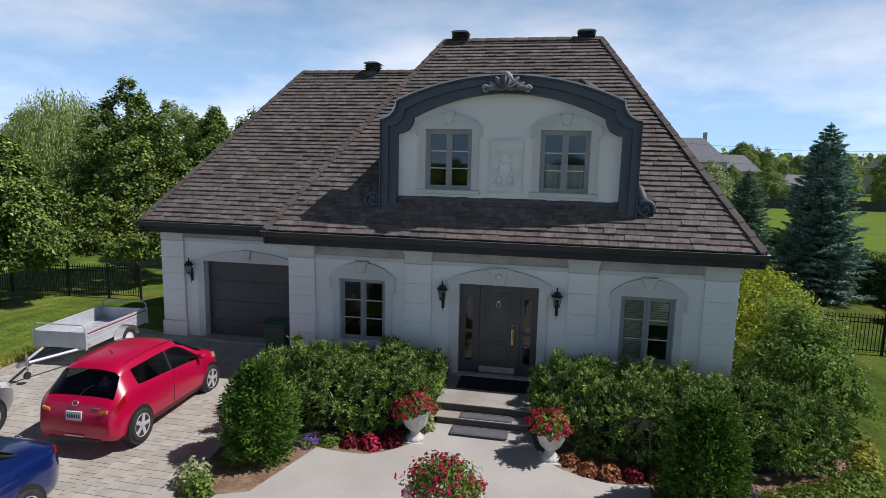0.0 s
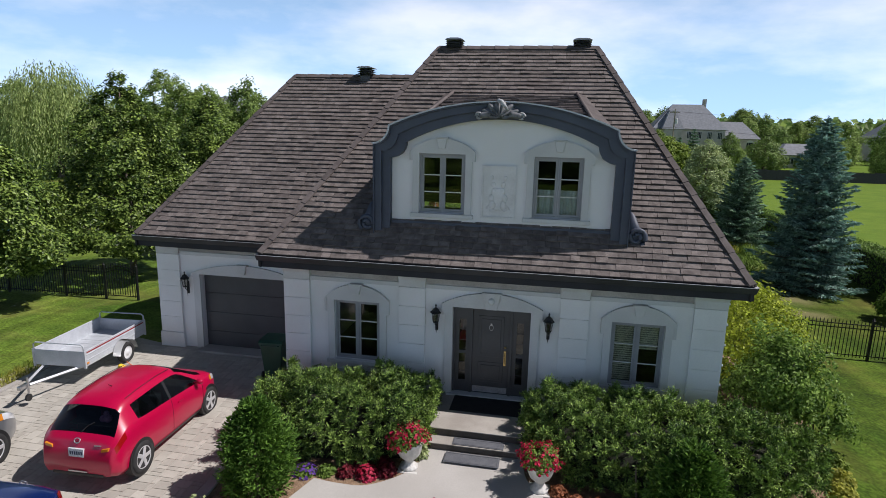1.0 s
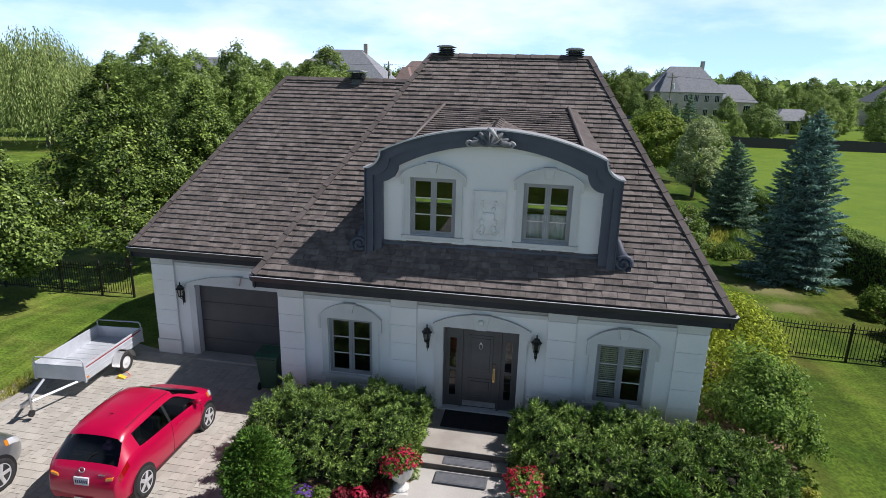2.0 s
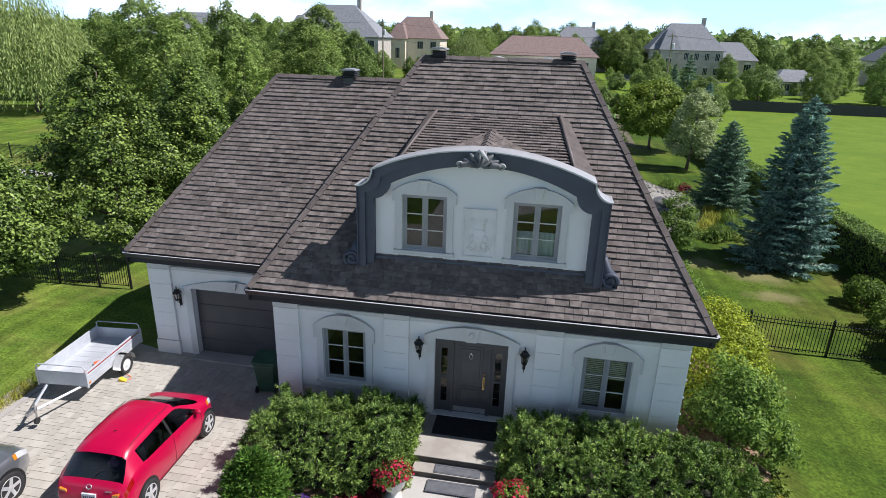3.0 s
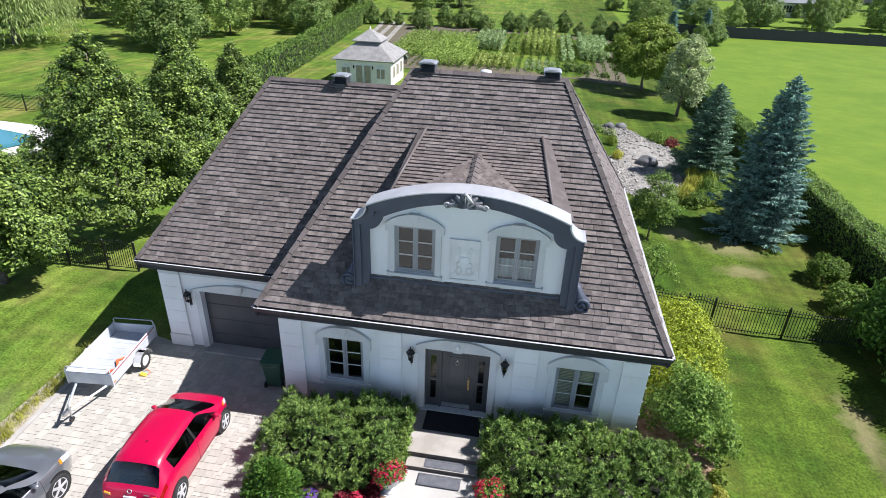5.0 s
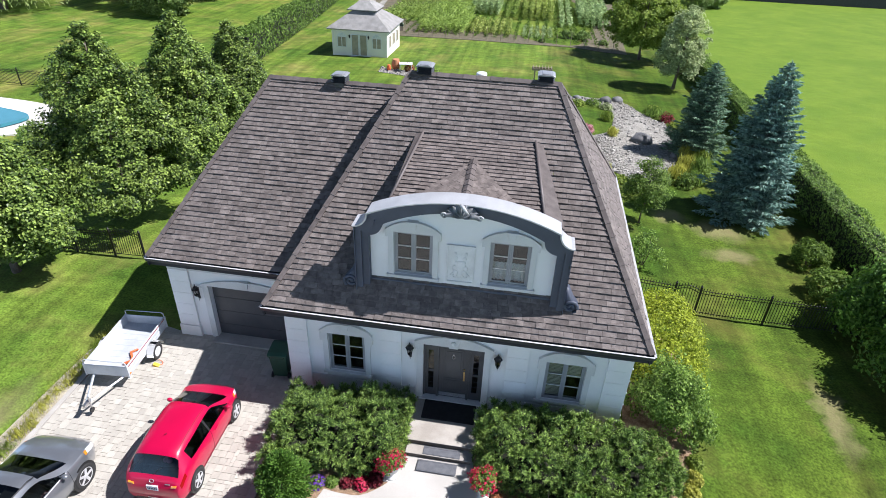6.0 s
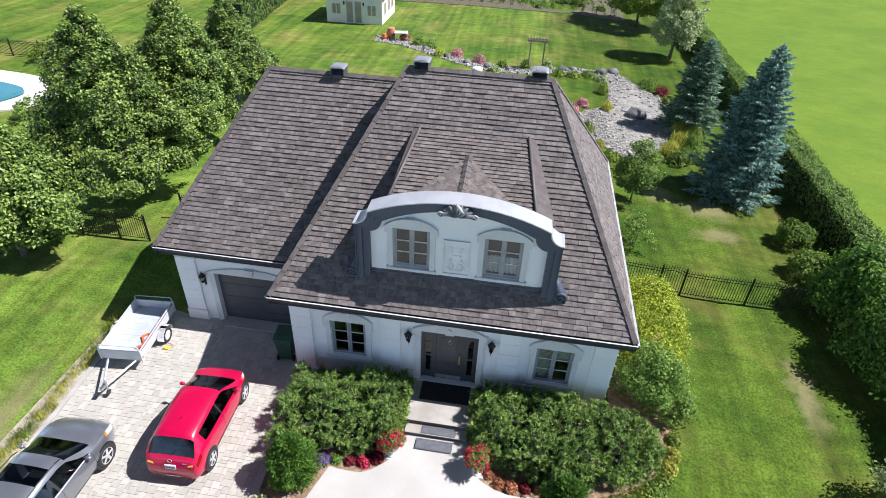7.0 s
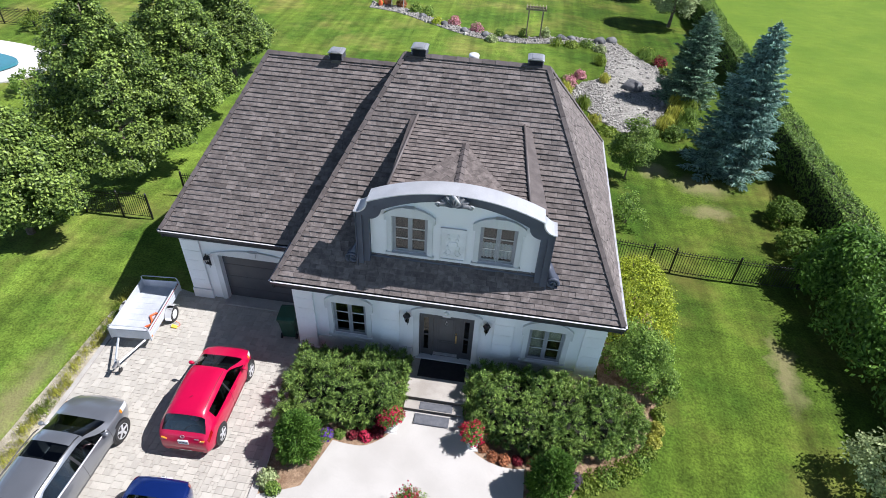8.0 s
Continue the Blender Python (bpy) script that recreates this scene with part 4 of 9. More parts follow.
def garage_door():
    x0, x1, z0, z1 = GDOOR
    y = GY + 0.16
    surround(GDOOR, GY - 0.001, 0.2, 0.28, 0.02, 0.045, z_foot=0.0, ear=0.1)
    door = part("garage_door", boxed(x0, x1, y + 0.04, y + 0.08, z0, z1), M["garage_paint"], house, "closed charcoal panelled garage door")
    rows, cols = 4, 6
    hz, wx = (z1 - z0) / rows, (x1 - x0) / cols
    for r in range(rows):
        panel = part("panel", boxed(x0 + 0.004, x1 - 0.004, y + 0.012, y + 0.039, z0 + r * hz + 0.006, z0 + (r + 1) * hz - 0.006, soft=0.006), M["garage_paint"], door)
    part("lintel_trim", boxed(x0, x1, y - 0.03, y + 0.012, z1 - 0.05, z1 - 0.002), M["garage_paint"], door)


garage_door()


# ---- roof ----
EZ, EY, EX0, EX1 = 3.57, -0.57, -4.56, 6.03
RZ, RY, RX0, RX1 = 8.78, 5.0, -1.55, 3.0
BY = 2 * RY - EY
GEZ, GEY, GEX0 = 3.45, 1.22, -9.2
GRZ, GRY, GRX0 = 8.03, 5.885, -6.5
GBY = 2 * GRY - GEY
roof = part("roof", boxed(EX0 + 0.02, EX1 - 0.02, EY + 0.02, BY - 0.02, SOFFIT, SOFFIT + 0.04), M["soffit"], house, "dark soffit under the eaves")
groof = part("garage_roof", boxed(GEX0 + 0.02, EX0 + 0.019, GEY + 0.02, GBY - 0.02, SOFFIT - 0.06, SOFFIT - 0.02), M["soffit"], house, "dark soffit under the garage eaves")


def plate(bm, pts, thick=0.07):
    """A flat panel with a thickness below it."""
    p = [Vector(q) for q in pts]
    n = (p[1] - p[0]).cross(p[2] - p[0]).normalized()
    n = n if n.z > 0 else -n
    up, lo = [bm.verts.new(q) for q in p], [bm.verts.new(q - n * thick) for q in p]
    bm.faces.new(up)
    bm.faces.new(lo[::-1])
    for i in range(len(p)):
        j = (i + 1) % len(p)
        bm.faces.new((up[i], lo[i], lo[j], up[j]))


def on_front(x, y):
    return (x, y, EZ + (y - EY) * (RZ - EZ) / (RY - EY))


HOLE = (-1.5, 3.15, 0.55, 3.2)
bm = bmesh.new()
hx = lambda y: (EX0 + (RX0 - EX0) * (y - EY) / (RY - EY), EX1 + (RX1 - EX1) * (y - EY) / (RY - EY))
for y0, y1 in ((EY, HOLE[2]), (HOLE[3], RY)):
    plate(bm, [on_front(hx(y0)[0], y0), on_front(hx(y0)[1], y0), on_front(hx(y1)[1], y1), on_front(hx(y1)[0], y1)])
plate(bm, [on_front(hx(HOLE[2])[0], HOLE[2]), on_front(HOLE[0], HOLE[2]), on_front(HOLE[0], HOLE[3]), on_front(hx(HOLE[3])[0], HOLE[3])])
plate(bm, [on_front(HOLE[1], HOLE[2]), on_front(hx(HOLE[2])[1], HOLE[2]), on_front(hx(HOLE[3])[1], HOLE[3]), on_front(HOLE[1], HOLE[3])])
plate(bm, [(EX1, EY, EZ), (EX1, BY, EZ), (RX1, RY, RZ)])
plate(bm, [(EX0, BY, EZ), (EX0, EY, EZ), (RX0, RY, RZ)])
plate(bm, [(EX1, BY, EZ), (EX0, BY, EZ), (RX0, RY, RZ), (RX1, RY, RZ)])
part("roof_deck", bm, M["deck"], roof)
bm = bmesh.new()
GX_END = -2.0
plate(bm, [(GEX0, GEY, GEZ), (EX0 + 0.1, GEY, GEZ), (GX_END, GRY, GRZ), (GRX0, GRY, GRZ)])
plate(bm, [(GEX0, GBY, GEZ), (GEX0, GEY, GEZ), (GRX0, GRY, GRZ)])
plate(bm, [(EX0 + 0.1, GBY, GEZ), (GEX0, GBY, GEZ), (GRX0, GRY, GRZ), (GX_END, GRY, GRZ)])
part("roof_deck", bm, M["deck"], groof)


def gutters(parent, ex0, ex1, ey, by, ez, sides, reach_back=True):
    """Fascia board and half-open gutter round the eaves."""
    runs = [((ex0, ey), (ex1, ey), (0, -1))]
    if "right" in sides:
        runs.append(((ex1, ey), (ex1, by), (1, 0)))
    if "left" in sides:
        runs.append(((ex0, by), (ex0, ey), (-1, 0)))
    for (ax, ay), (bx, b_y), (nx, ny) in runs:
        a, b, n = Vector((ax, ay, 0)), Vector((bx, b_y, 0)), Vector((nx, ny, 0))
        d = (b - a).normalized()
        a, b = a - d * 0.06, b + d * 0.06
        bm = bmesh.new()
        for name, prof, mat in (("fascia", [(-0.03, ez - 0.3), (0.0, ez - 0.3), (0.0, ez - 0.02), (-0.03, ez - 0.02)], "fascia"),
                                ("gutter", [(0.004, ez - 0.14), (0.07, ez - 0.14), (0.1, ez - 0.06), (0.115, ez - 0.015), (0.1, ez - 0.015), (0.085, ez - 0.055), (0.06, ez - 0.115), (0.004, ez - 0.115)], "gutter"),
                                ("gutter_guard", [(0.055, ez - 0.024), (0.116, ez - 0.0125), (0.116, ez - 0.004), (0.055, ez - 0.0155)], "lining")):
            bm = bmesh.new()
            lo = [bm.verts.new((a.x + n.x * p[0], a.y + n.y * p[0], p[1])) for p in prof]
            hi = [bm.verts.new((b.x + n.x * p[0], b.y + n.y * p[0], p[1])) for p in prof]
            bm.faces.new(lo)
            bm.faces.new(hi[::-1])
            for i in range(len(prof)):
                j = (i + 1) % len(prof)
                bm.faces.new((lo[i], lo[j], hi[j], hi[i]))
            part(name, bm, M[mat], parent)


gutters(roof, EX0, EX1, EY, BY, EZ, ("right", "left"))
gutters(groof, GEX0, EX0 + 0.05, GEY, GBY, GEZ, ("left",))


def hip_caps(name, parent, p, q, na, nb, width=0.082, length=0.42):
    """Overlapping folded cap pieces along a hip or ridge, from its foot p to its head q."""
    p, q, na, nb = Vector(p), Vector(q), Vector(na).normalized(), Vector(nb).normalized()
    d = (q - p).normalized()
    sa, sb = d.cross(na).normalized(), d.cross(nb).normalized()
    if sa.dot(nb) > 0:
        sa = -sa
    if sb.dot(na) > 0:
        sb = -sb
    up = (na + nb).normalized()
    k = max(1, round((q - p).length / length))
    v, f = [], []
    for i in range(k):
        a, b = p + (q - p) * (i / k), p + (q - p) * ((i + 1) / k) + d * 0.03
        for pt, h in ((a, 0.093), (b, 0.076)):
            v += [pt + sa * width + na * (h - 0.01), pt + up * (h + 0.012), pt + sb * width + nb * (h - 0.01),
                  pt + sb * width + nb * (h - 0.055), pt + up * (h - 0.03), pt + sa * width + na * (h - 0.055)]
        o = i * 12
        for s in range(6):
            f.append((o + s, o + (s + 1) % 6, o + 6 + (s + 1) % 6, o + 6 + s))
        f += [(o, o + 1, o + 4, o + 5), (o + 1, o + 2, o + 3, o + 4)]
    return quads(name, [tuple(x) for x in v], f, M["cap"], parent, kind="stuff")


front_n, right_n, left_n, back_n = (0, -(RZ - EZ), RY - EY), (RZ - EZ, 0, EX1 - RX1), (-(RZ - EZ), 0, RX0 - EX0), (0, RZ - EZ, RY - EY)
hip_caps("hip_cap", roof, (EX1, EY, EZ), (RX1, RY, RZ), front_n, right_n)
hip_caps("hip_cap", roof, (EX0, EY, EZ), (RX0, RY, RZ), front_n, left_n)
hip_caps("hip_cap", roof, (EX1, BY, EZ), (RX1, RY, RZ), back_n, right_n)
hip_caps("hip_cap", roof, (EX0, BY, EZ), (RX0, RY, RZ), back_n, left_n)
hip_caps("ridge_cap", roof, (RX0, RY, RZ), (RX1, RY, RZ), front_n, back_n)
gf, gl, gb = (0, -(GRZ - GEZ), GRY - GEY), (-(GRZ - GEZ), 0, GRX0 - GEX0), (0, GRZ - GEZ, GRY - GEY)
hip_caps("hip_cap", groof, (GEX0, GEY, GEZ), (GRX0, GRY, GRZ), gf, gl)
hip_caps("hip_cap", groof, (GEX0, GBY, GEZ), (GRX0, GRY, GRZ), gb, gl)
hip_caps("ridge_cap", groof, (GRX0, GRY, GRZ), (GX_END, GRY, GRZ), gf, gb)


def roof_vent(x, y, z):
    v = thing("roof_vent", (x, y, z), label="dark louvred metal vent on the roof ridge", category="vent", group="vents on the roof ridges")
    part("neck", boxed(-0.15, 0.15, -0.15, 0.15, -0.3, 0.22), M["vent_metal"], v)
    for k in range(4):
        bm = bmesh.new()
        z0 = 0.02 + k * 0.062
        lo = [bm.verts.new((sx * 0.225, sy * 0.225, z0)) for sx, sy in ((-1, -1), (1, -1), (1, 1), (-1, 1))]
        hi = [bm.verts.new((sx * 0.16, sy * 0.16, z0 + 0.036)) for sx, sy in ((-1, -1), (1, -1), (1, 1), (-1, 1))]
        bm.faces.new(lo)
        bm.faces.new(hi)
        for i in range(4):
            bm.faces.new((lo[i], lo[(i + 1) % 4], hi[(i + 1) % 4], hi[i]))
        part("louvre", bm, M["vent_metal"], v)
    bm = bmesh.new()
    prism(bm, [(-0.24, 0.272), (0.24, 0.272), (0.24, 0.285), (0.17, 0.325), (-0.17, 0.325), (-0.24, 0.285)], -0.24, 0.24)
    part("lid", soften(bm, 0.01, 1), M["vent_top"], v, "flat grey lid")
    v.scale = (1.1, 1.1, 0.86)
    part("lid_rib", boxed(-0.12, 0.12, -0.2, 0.2, 0.3255, 0.345, soft=0.008), M["vent_top"], v)
    return v


for x, y, z in ((-4.08, GRY + 0.02, GRZ + 0.04), (-1.09, RY + 0.1, RZ + 0.02), (2.58, RY + 0.16, RZ + 0.0)):
    roof_vent(x, y, z)
pipe = thing("roof_pipe_vent", (0.62, RY + 0.35, RZ - 0.46), label="white metal pipe vent behind the ridge", category="vent")
part("pipe", lathe(bmesh.new(), [(0.1, 0), (0.1, 0.45)], 16), M["white_metal"], pipe, smooth=True)
part("hood", lathe(bmesh.new(), [(0.1, 0.36), (0.16, 0.38), (0.17, 0.52), (0.15, 0.55), (0.02, 0.57)], 16), M["white_metal"], pipe, "rounded white hood", True)


# ---- dormer ----
DC = 0.825
dormer = part("dormer", boxed(DC - 2.3, DC + 2.3, 0.36, 0.46, 4.3, 4.42), M["stucco"], house, "arched dormer with a slate-blue moulded gable and two windows")
DW1, DW2 = (-1.0, 0.06, 4.6, 5.955), (1.58, 2.645, 4.6, 5.955)


def gable_line(side, shoulder, start, z_start, crown, foot, n=18):
    """The outline of the gable, from its left foot to its right foot: upright side, hollow shoulder, arch."""
    pts = [(DC - side, foot), (DC - side, shoulder)]
    for k in range(1, 8):
        a = math.pi / 2 * k / 7
        pts.append((DC - side + (side - start) * math.sin(a), shoulder + (z_start - shoulder) * (1 - math.cos(a))))
    pts += arch_line(DC, start, z_start, crown - z_start, n)[1:-1]
    right = [(2 * DC - x, z) for x, z in pts[:9]]
    return pts + right[::-1]


outer = gable_line(2.83, 6.14, 2.44, 6.54, 7.08, 4.12)
inner = gable_line(2.47, 5.84, 2.1, 6.2, 6.73, 4.12)
mid = [((a[0] + b[0]) / 2, (a[1] + b[1]) / 2) for a, b in zip(inner, outer)]
part("gable_band", band(bmesh.new(), mid, outer, 0.02, 0.5), M["slate_paint"], dormer, "slate-blue outer moulding")
part("gable_band", band(bmesh.new(), inner, mid, 0.1, 0.48), M["slate_paint"], dormer, "slate-blue inner moulding")
bead_o = [((a[0] * 0.12 + b[0] * 0.88), (a[1] * 0.12 + b[1] * 0.88)) for a, b in zip(mid, outer)]
part("bead", band(bmesh.new(), bead_o, outer, -0.05, 0.018), M["slate_paint"], dormer)
cap_o = [(DC + (x - DC) * 1.012, z + 0.03) for x, z in outer[1:-1]]
cap_i = [(x, z + 0.004) for x, z in outer[1:-1]]
part("coping", band(bmesh.new(), cap_i, cap_o, -0.08, 0.56), M["flashing"], dormer, "pale metal coping")
# wall within the gable, with the two window openings
bm = bmesh.new()
holes = [DW1, DW2]
xs = sorted({x for x, z in inner} | {DW1[0], DW1[1], DW2[0], DW2[1]})


def inner_top(x):
    zs = [p for p in inner[1:-1]]
    return interp(x, [p[0] for p in zs], [p[1] for p in zs])


cells = []
for a, b in zip(xs, xs[1:]):
    if b - a < 1e-5:
        continue
    ta, tb = inner_top(a + 1e-4), inner_top(b - 1e-4)
    levels = [4.34, 4.6, 5.955, 99]
    for lo, hi in zip(levels, levels[1:]):
        if lo == 4.6 and any(h[0] - 1e-6 <= a and b <= h[1] + 1e-6 for h in holes):
            continue
        cut = lambda t: (min(lo, t), min(hi, t))
        if cut(ta)[1] - cut(ta)[0] > 1e-4 or cut(tb)[1] - cut(tb)[0] > 1e-4:
            cells.append(((a, b), cut(ta), cut(tb)))
bm = welded(cells, 0.3, 0.42)
part("gable_wall", bm, M["stucco"], dormer)
part("base_trim", boxed(DC - 2.46, DC + 2.46, 0.22, 0.299, 4.3, 4.4, soft=0.01), M["slate_paint"], dormer)
for h in holes:
    surround(h, 0.299, 0.15, 0.27, 0.05, 0.06, 0.115, ear=0.16)
for h, c in ((DW1, False), (DW2, True)):
    casement(h, 0.33, curtain=c)
# carved relief between the windows
rx, rz0, rz1 = 0.815, 4.56, 5.72
relief = part("relief_panel", boxed(rx - 0.37, rx + 0.37, 0.27, 0.298, rz0, rz1), M["carved"], dormer, "carved stone relief panel with scrolls")
bm = bmesh.new()
for a in ((rx - 0.38, rx + 0.38, rz0 - 0.01, rz0 + 0.03), (rx - 0.38, rx + 0.38, rz1 - 0.03, rz1 + 0.01)):
    box(bm, a[0], a[1], 0.235, 0.269, a[2], a[3])
for s in (-1, 1):
    box(bm, rx + s * 0.36 - 0.02, rx + s * 0.36 + 0.02, 0.236, 0.269, rz0 + 0.03, rz1 - 0.03)
part("frame", bm, M["carved"], relief)
bm = bmesh.new()
lathe(bm, [(0.05, 0.1), (0.09, 0.14), (0.04, 0.2), (0.12, 0.36), (0.15, 0.5), (0.09, 0.58), (0.12, 0.62)], 18, (0, 0, 0))
for v in bm.verts:
    v.co = Vector((rx + v.co.x, 0.268 + v.co.y * 0.12, rz0 + 0.06 + v.co.z))
for s in (-1, 1):
    for k in range(5):
        leaf_bm = bmesh.new()
        bmesh.ops.create_icosphere(leaf_bm, subdivisions=2, radius=0.075 - 0.008 * k, matrix=Matrix.Translation((rx + s * (0.12 + 0.03 * math.sin(k * 2.0)), 0.268, rz0 + 0.3 + 0.15 * k)) @ Matrix.Diagonal((1, 0.3, 1.25, 1)))
        part("carved_leaf", leaf_bm, M["carved"], relief, smooth=True)
    tube(bm, [(rx + s * (0.16 + 0.1 * (1 - k / 20) * math.cos(k * 0.5)), 0.262, rz0 + 0.2 + 0.1 * (1 - k / 20) * math.sin(k * 0.5)) for k in range(17)], 0.012, 5)
part("carving", bm, M["carved"], relief, smooth=True)
# crest and scrolls
bm = bmesh.new()
RINGS, LOBES = 7, 44
grid = []
for i in range(RINGS + 1):
    f = i / RINGS
    line = []
    for k in range(LOBES + 1):
        a = math.pi * (0.04 + 0.92 * k / LOBES)
        flute = 1 + 0.035 * math.cos(k / LOBES * 2 * math.pi * 7) * f
        x = -math.cos(a) * 0.46 * f * flute * (1.0 - 0.12 * math.sin(a))
        z = math.sin(a) ** 1.2 * 0.33 * f * flute
        bulge = 0.13 * (1 - f ** 2.2) + 0.035 * f * math.cos(k / LOBES * 2 * math.pi * 7)
        line.append(bm.verts.new((DC + x, -0.06 - bulge, 6.78 + z)))
    grid.append(line)
for p, q in zip(grid, grid[1:]):
    for k in range(LOBES):
        bm.faces.new((p[k], p[k + 1], q[k + 1], q[k]))
bmesh.ops.remove_doubles(bm, verts=bm.verts, dist=0.0005)
bmesh.ops.solidify(bm, geom=bm.faces[:], thickness=0.06)
crest = part("crest", bm, M["crest_stone"], dormer, "weathered grey fluted shell crest", True)
part("beak", tube(bmesh.new(), [(DC - 0.05, -0.12, 7.12), (DC + 0.02, -0.19, 7.09), (DC + 0.1, -0.22, 7.0), (DC + 0.17, -0.2, 6.92)], [0.04, 0.05, 0.04, 0.015], 8), M["crest_pale"], crest, "worn pale carved crown", smooth=True)
for s in (-1, 1):
    bm = tube(bmesh.new(), [(DC + s * (0.2 + 0.06 * k), -0.12, 6.84 - 0.012 * k) for k in range(5)], [0.075, 0.07, 0.065, 0.06, 0.065], 10)
    part("crest_arm", bm, M["crest_stone"], crest, smooth=True)
    bm = tube(bmesh.new(), [(DC + s * (0.45 + (0.075 - 0.003 * k) * math.cos(k * 0.6)), -0.13, 6.79 + (0.075 - 0.003 * k) * math.sin(k * 0.6)) for k in range(18)], 0.026, 7)
    part("crest_scroll", bm, M["crest_pale"], crest, "pale worn scroll end", True)
for s in (-1, 1):
    bm = bmesh.new()
    cx, cz = DC + s * 3.0, 4.33
    spiral = [(cx + s * 0.21 * (1 - k / 26) * math.cos(k * 0.5 - 1.2), cz + 0.21 * (1 - k / 26) * math.sin(k * 0.5 - 1.2)) for k in range(22)]
    tube(bm, [(x, 0.06, z) for x, z in spiral], 0.05, 8)
    prism(bm, [(DC + s * 2.8, 4.12), (DC + s * 3.16, 4.16), (DC + s * 3.2, 4.4), (DC + s * 3.05, 4.54), (DC + s * 2.93, 4.8), (DC + s * 2.8, 4.9)], 0.06, 0.4)
    part("scroll", bm, M["slate_paint"], dormer, "slate-blue scroll at the foot", True)
# roof behind the gable
SF, SB = 0.45, 3.52
SHED = [(DC - 2.08, SF, 6.52), (DC + 2.08, SF, 6.52), (DC + 1.68, SB, 7.4), (DC - 1.7, SB, 7.4)]
bm = bmesh.new()
plate(bm, SHED)
for s, a, b in ((-1, SHED[0], SHED[3]), (1, SHED[1], SHED[2])):
    foot = on_front(DC + s * 2.7, SF)
    plate(bm, [a, b, (foot[0], foot[1], foot[2] - 0.05)])
part("dormer_deck", bm, M["deck"], dormer)
# metal cheek along each edge of the dormer roof, with a rolled top edge
for s, a, b in ((-1, SHED[0], SHED[3]), (1, SHED[1], SHED[2])):
    out, drop = (0.5, 0.12) if s > 0 else (0.12, 0.42)
    bm = bmesh.new()
    plate(bm, [(a[0] - s * 0.02, a[1] + 0.06, a[2] + 0.085), (b[0] - s * 0.02, b[1], b[2] + 0.085), (b[0] + s * 0.18, b[1] + 0.05, b[2] + 0.04), (a[0] + s * out, a[1] + 0.06, a[2] - drop)], 0.06)
    cheek = part("cheek_flashing", bm, M["cap"], dormer, "brown granular metal cheek flashing")
    part("rolled_edge", tube(bmesh.new(), [(a[0] - s * 0.03, a[1] + 0.06, a[2] + 0.085), (b[0] - s * 0.03, b[1] + 0.08, b[2] + 0.09)], 0.042, 8), M["flashing_brown"], cheek, smooth=True)
CR = [(DC - 0.03, 2.55, 7.14), (DC, SF, 7.0), (DC - 1.7, SF, 6.58), (DC + 1.7, SF, 6.58)]
bm = bmesh.new()
plate(bm, [CR[0], CR[1], CR[2]], 0.05)
plate(bm, [CR[1], CR[0], CR[3]], 0.05)
part("cricket_deck", bm, M["deck"], dormer)
hip_caps("ridge_cap", dormer, CR[1], CR[0], (-0.4, 0, 0.9), (0.4, 0, 0.9), 0.09, 0.3)


# ---- lanterns on the walls ----
def wall_lantern(x, y, z):
    t = thing("wall_lantern", (x, y, z), label="black iron wall lantern with seeded glass on the stucco wall", category="lamp", group="lanterns on the house front")
    part("back_plate", boxed(-0.035, 0.035, -0.012, 0.0, -0.32, 0.05, soft=0.008), M["black_iron"], t)
    part("arm", tube(bmesh.new(), [(0, -0.01, -0.12), (0, -0.08, -0.2), (0, -0.15, -0.14), (0, -0.15, -0.1)], 0.012, 8), M["black_iron"], t, smooth=True)
    part("tail", tube(bmesh.new(), [(0, -0.06, -0.1), (0, -0.06, -0.28), (0, -0.05, -0.38)], [0.02, 0.012, 0.004], 8), M["black_iron"], t, smooth=True)
    bm = bmesh.new()
    for k in range(6):
        a = k * math.pi / 3
        tube(bm, [(0.06 * math.cos(a), -0.15 + 0.06 * math.sin(a), -0.08), (0.095 * math.cos(a), -0.15 + 0.095 * math.sin(a), 0.14)], 0.007, 5)
    lathe(bm, [(0.04, -0.1), (0.065, -0.09), (0.065, -0.075)], 6, (0, -0.15, 0))
    part("cage", bm, M["black_iron"], t)
    g = part("glass", lathe(bmesh.new(), [(0.052, -0.075), (0.085, 0.14)], 6, (0, -0.15, 0)), M["lamp_glass"], t, "clear seeded glass")
    part("hood", lathe(bmesh.new(), [(0.125, 0.14), (0.13, 0.155), (0.085, 0.2), (0.07, 0.24), (0.02, 0.265), (0.014, 0.3), (0.022, 0.32), (0.004, 0.36)], 6, (0, -0.15, 0)), M["black_iron"], t)
    return t


for x, y, z in ((-0.46, -0.035, 2.22), (2.1, -0.035, 2.22), (-7.92, GY - 0.005, 2.1)):
    wall_lantern(x, y, z)

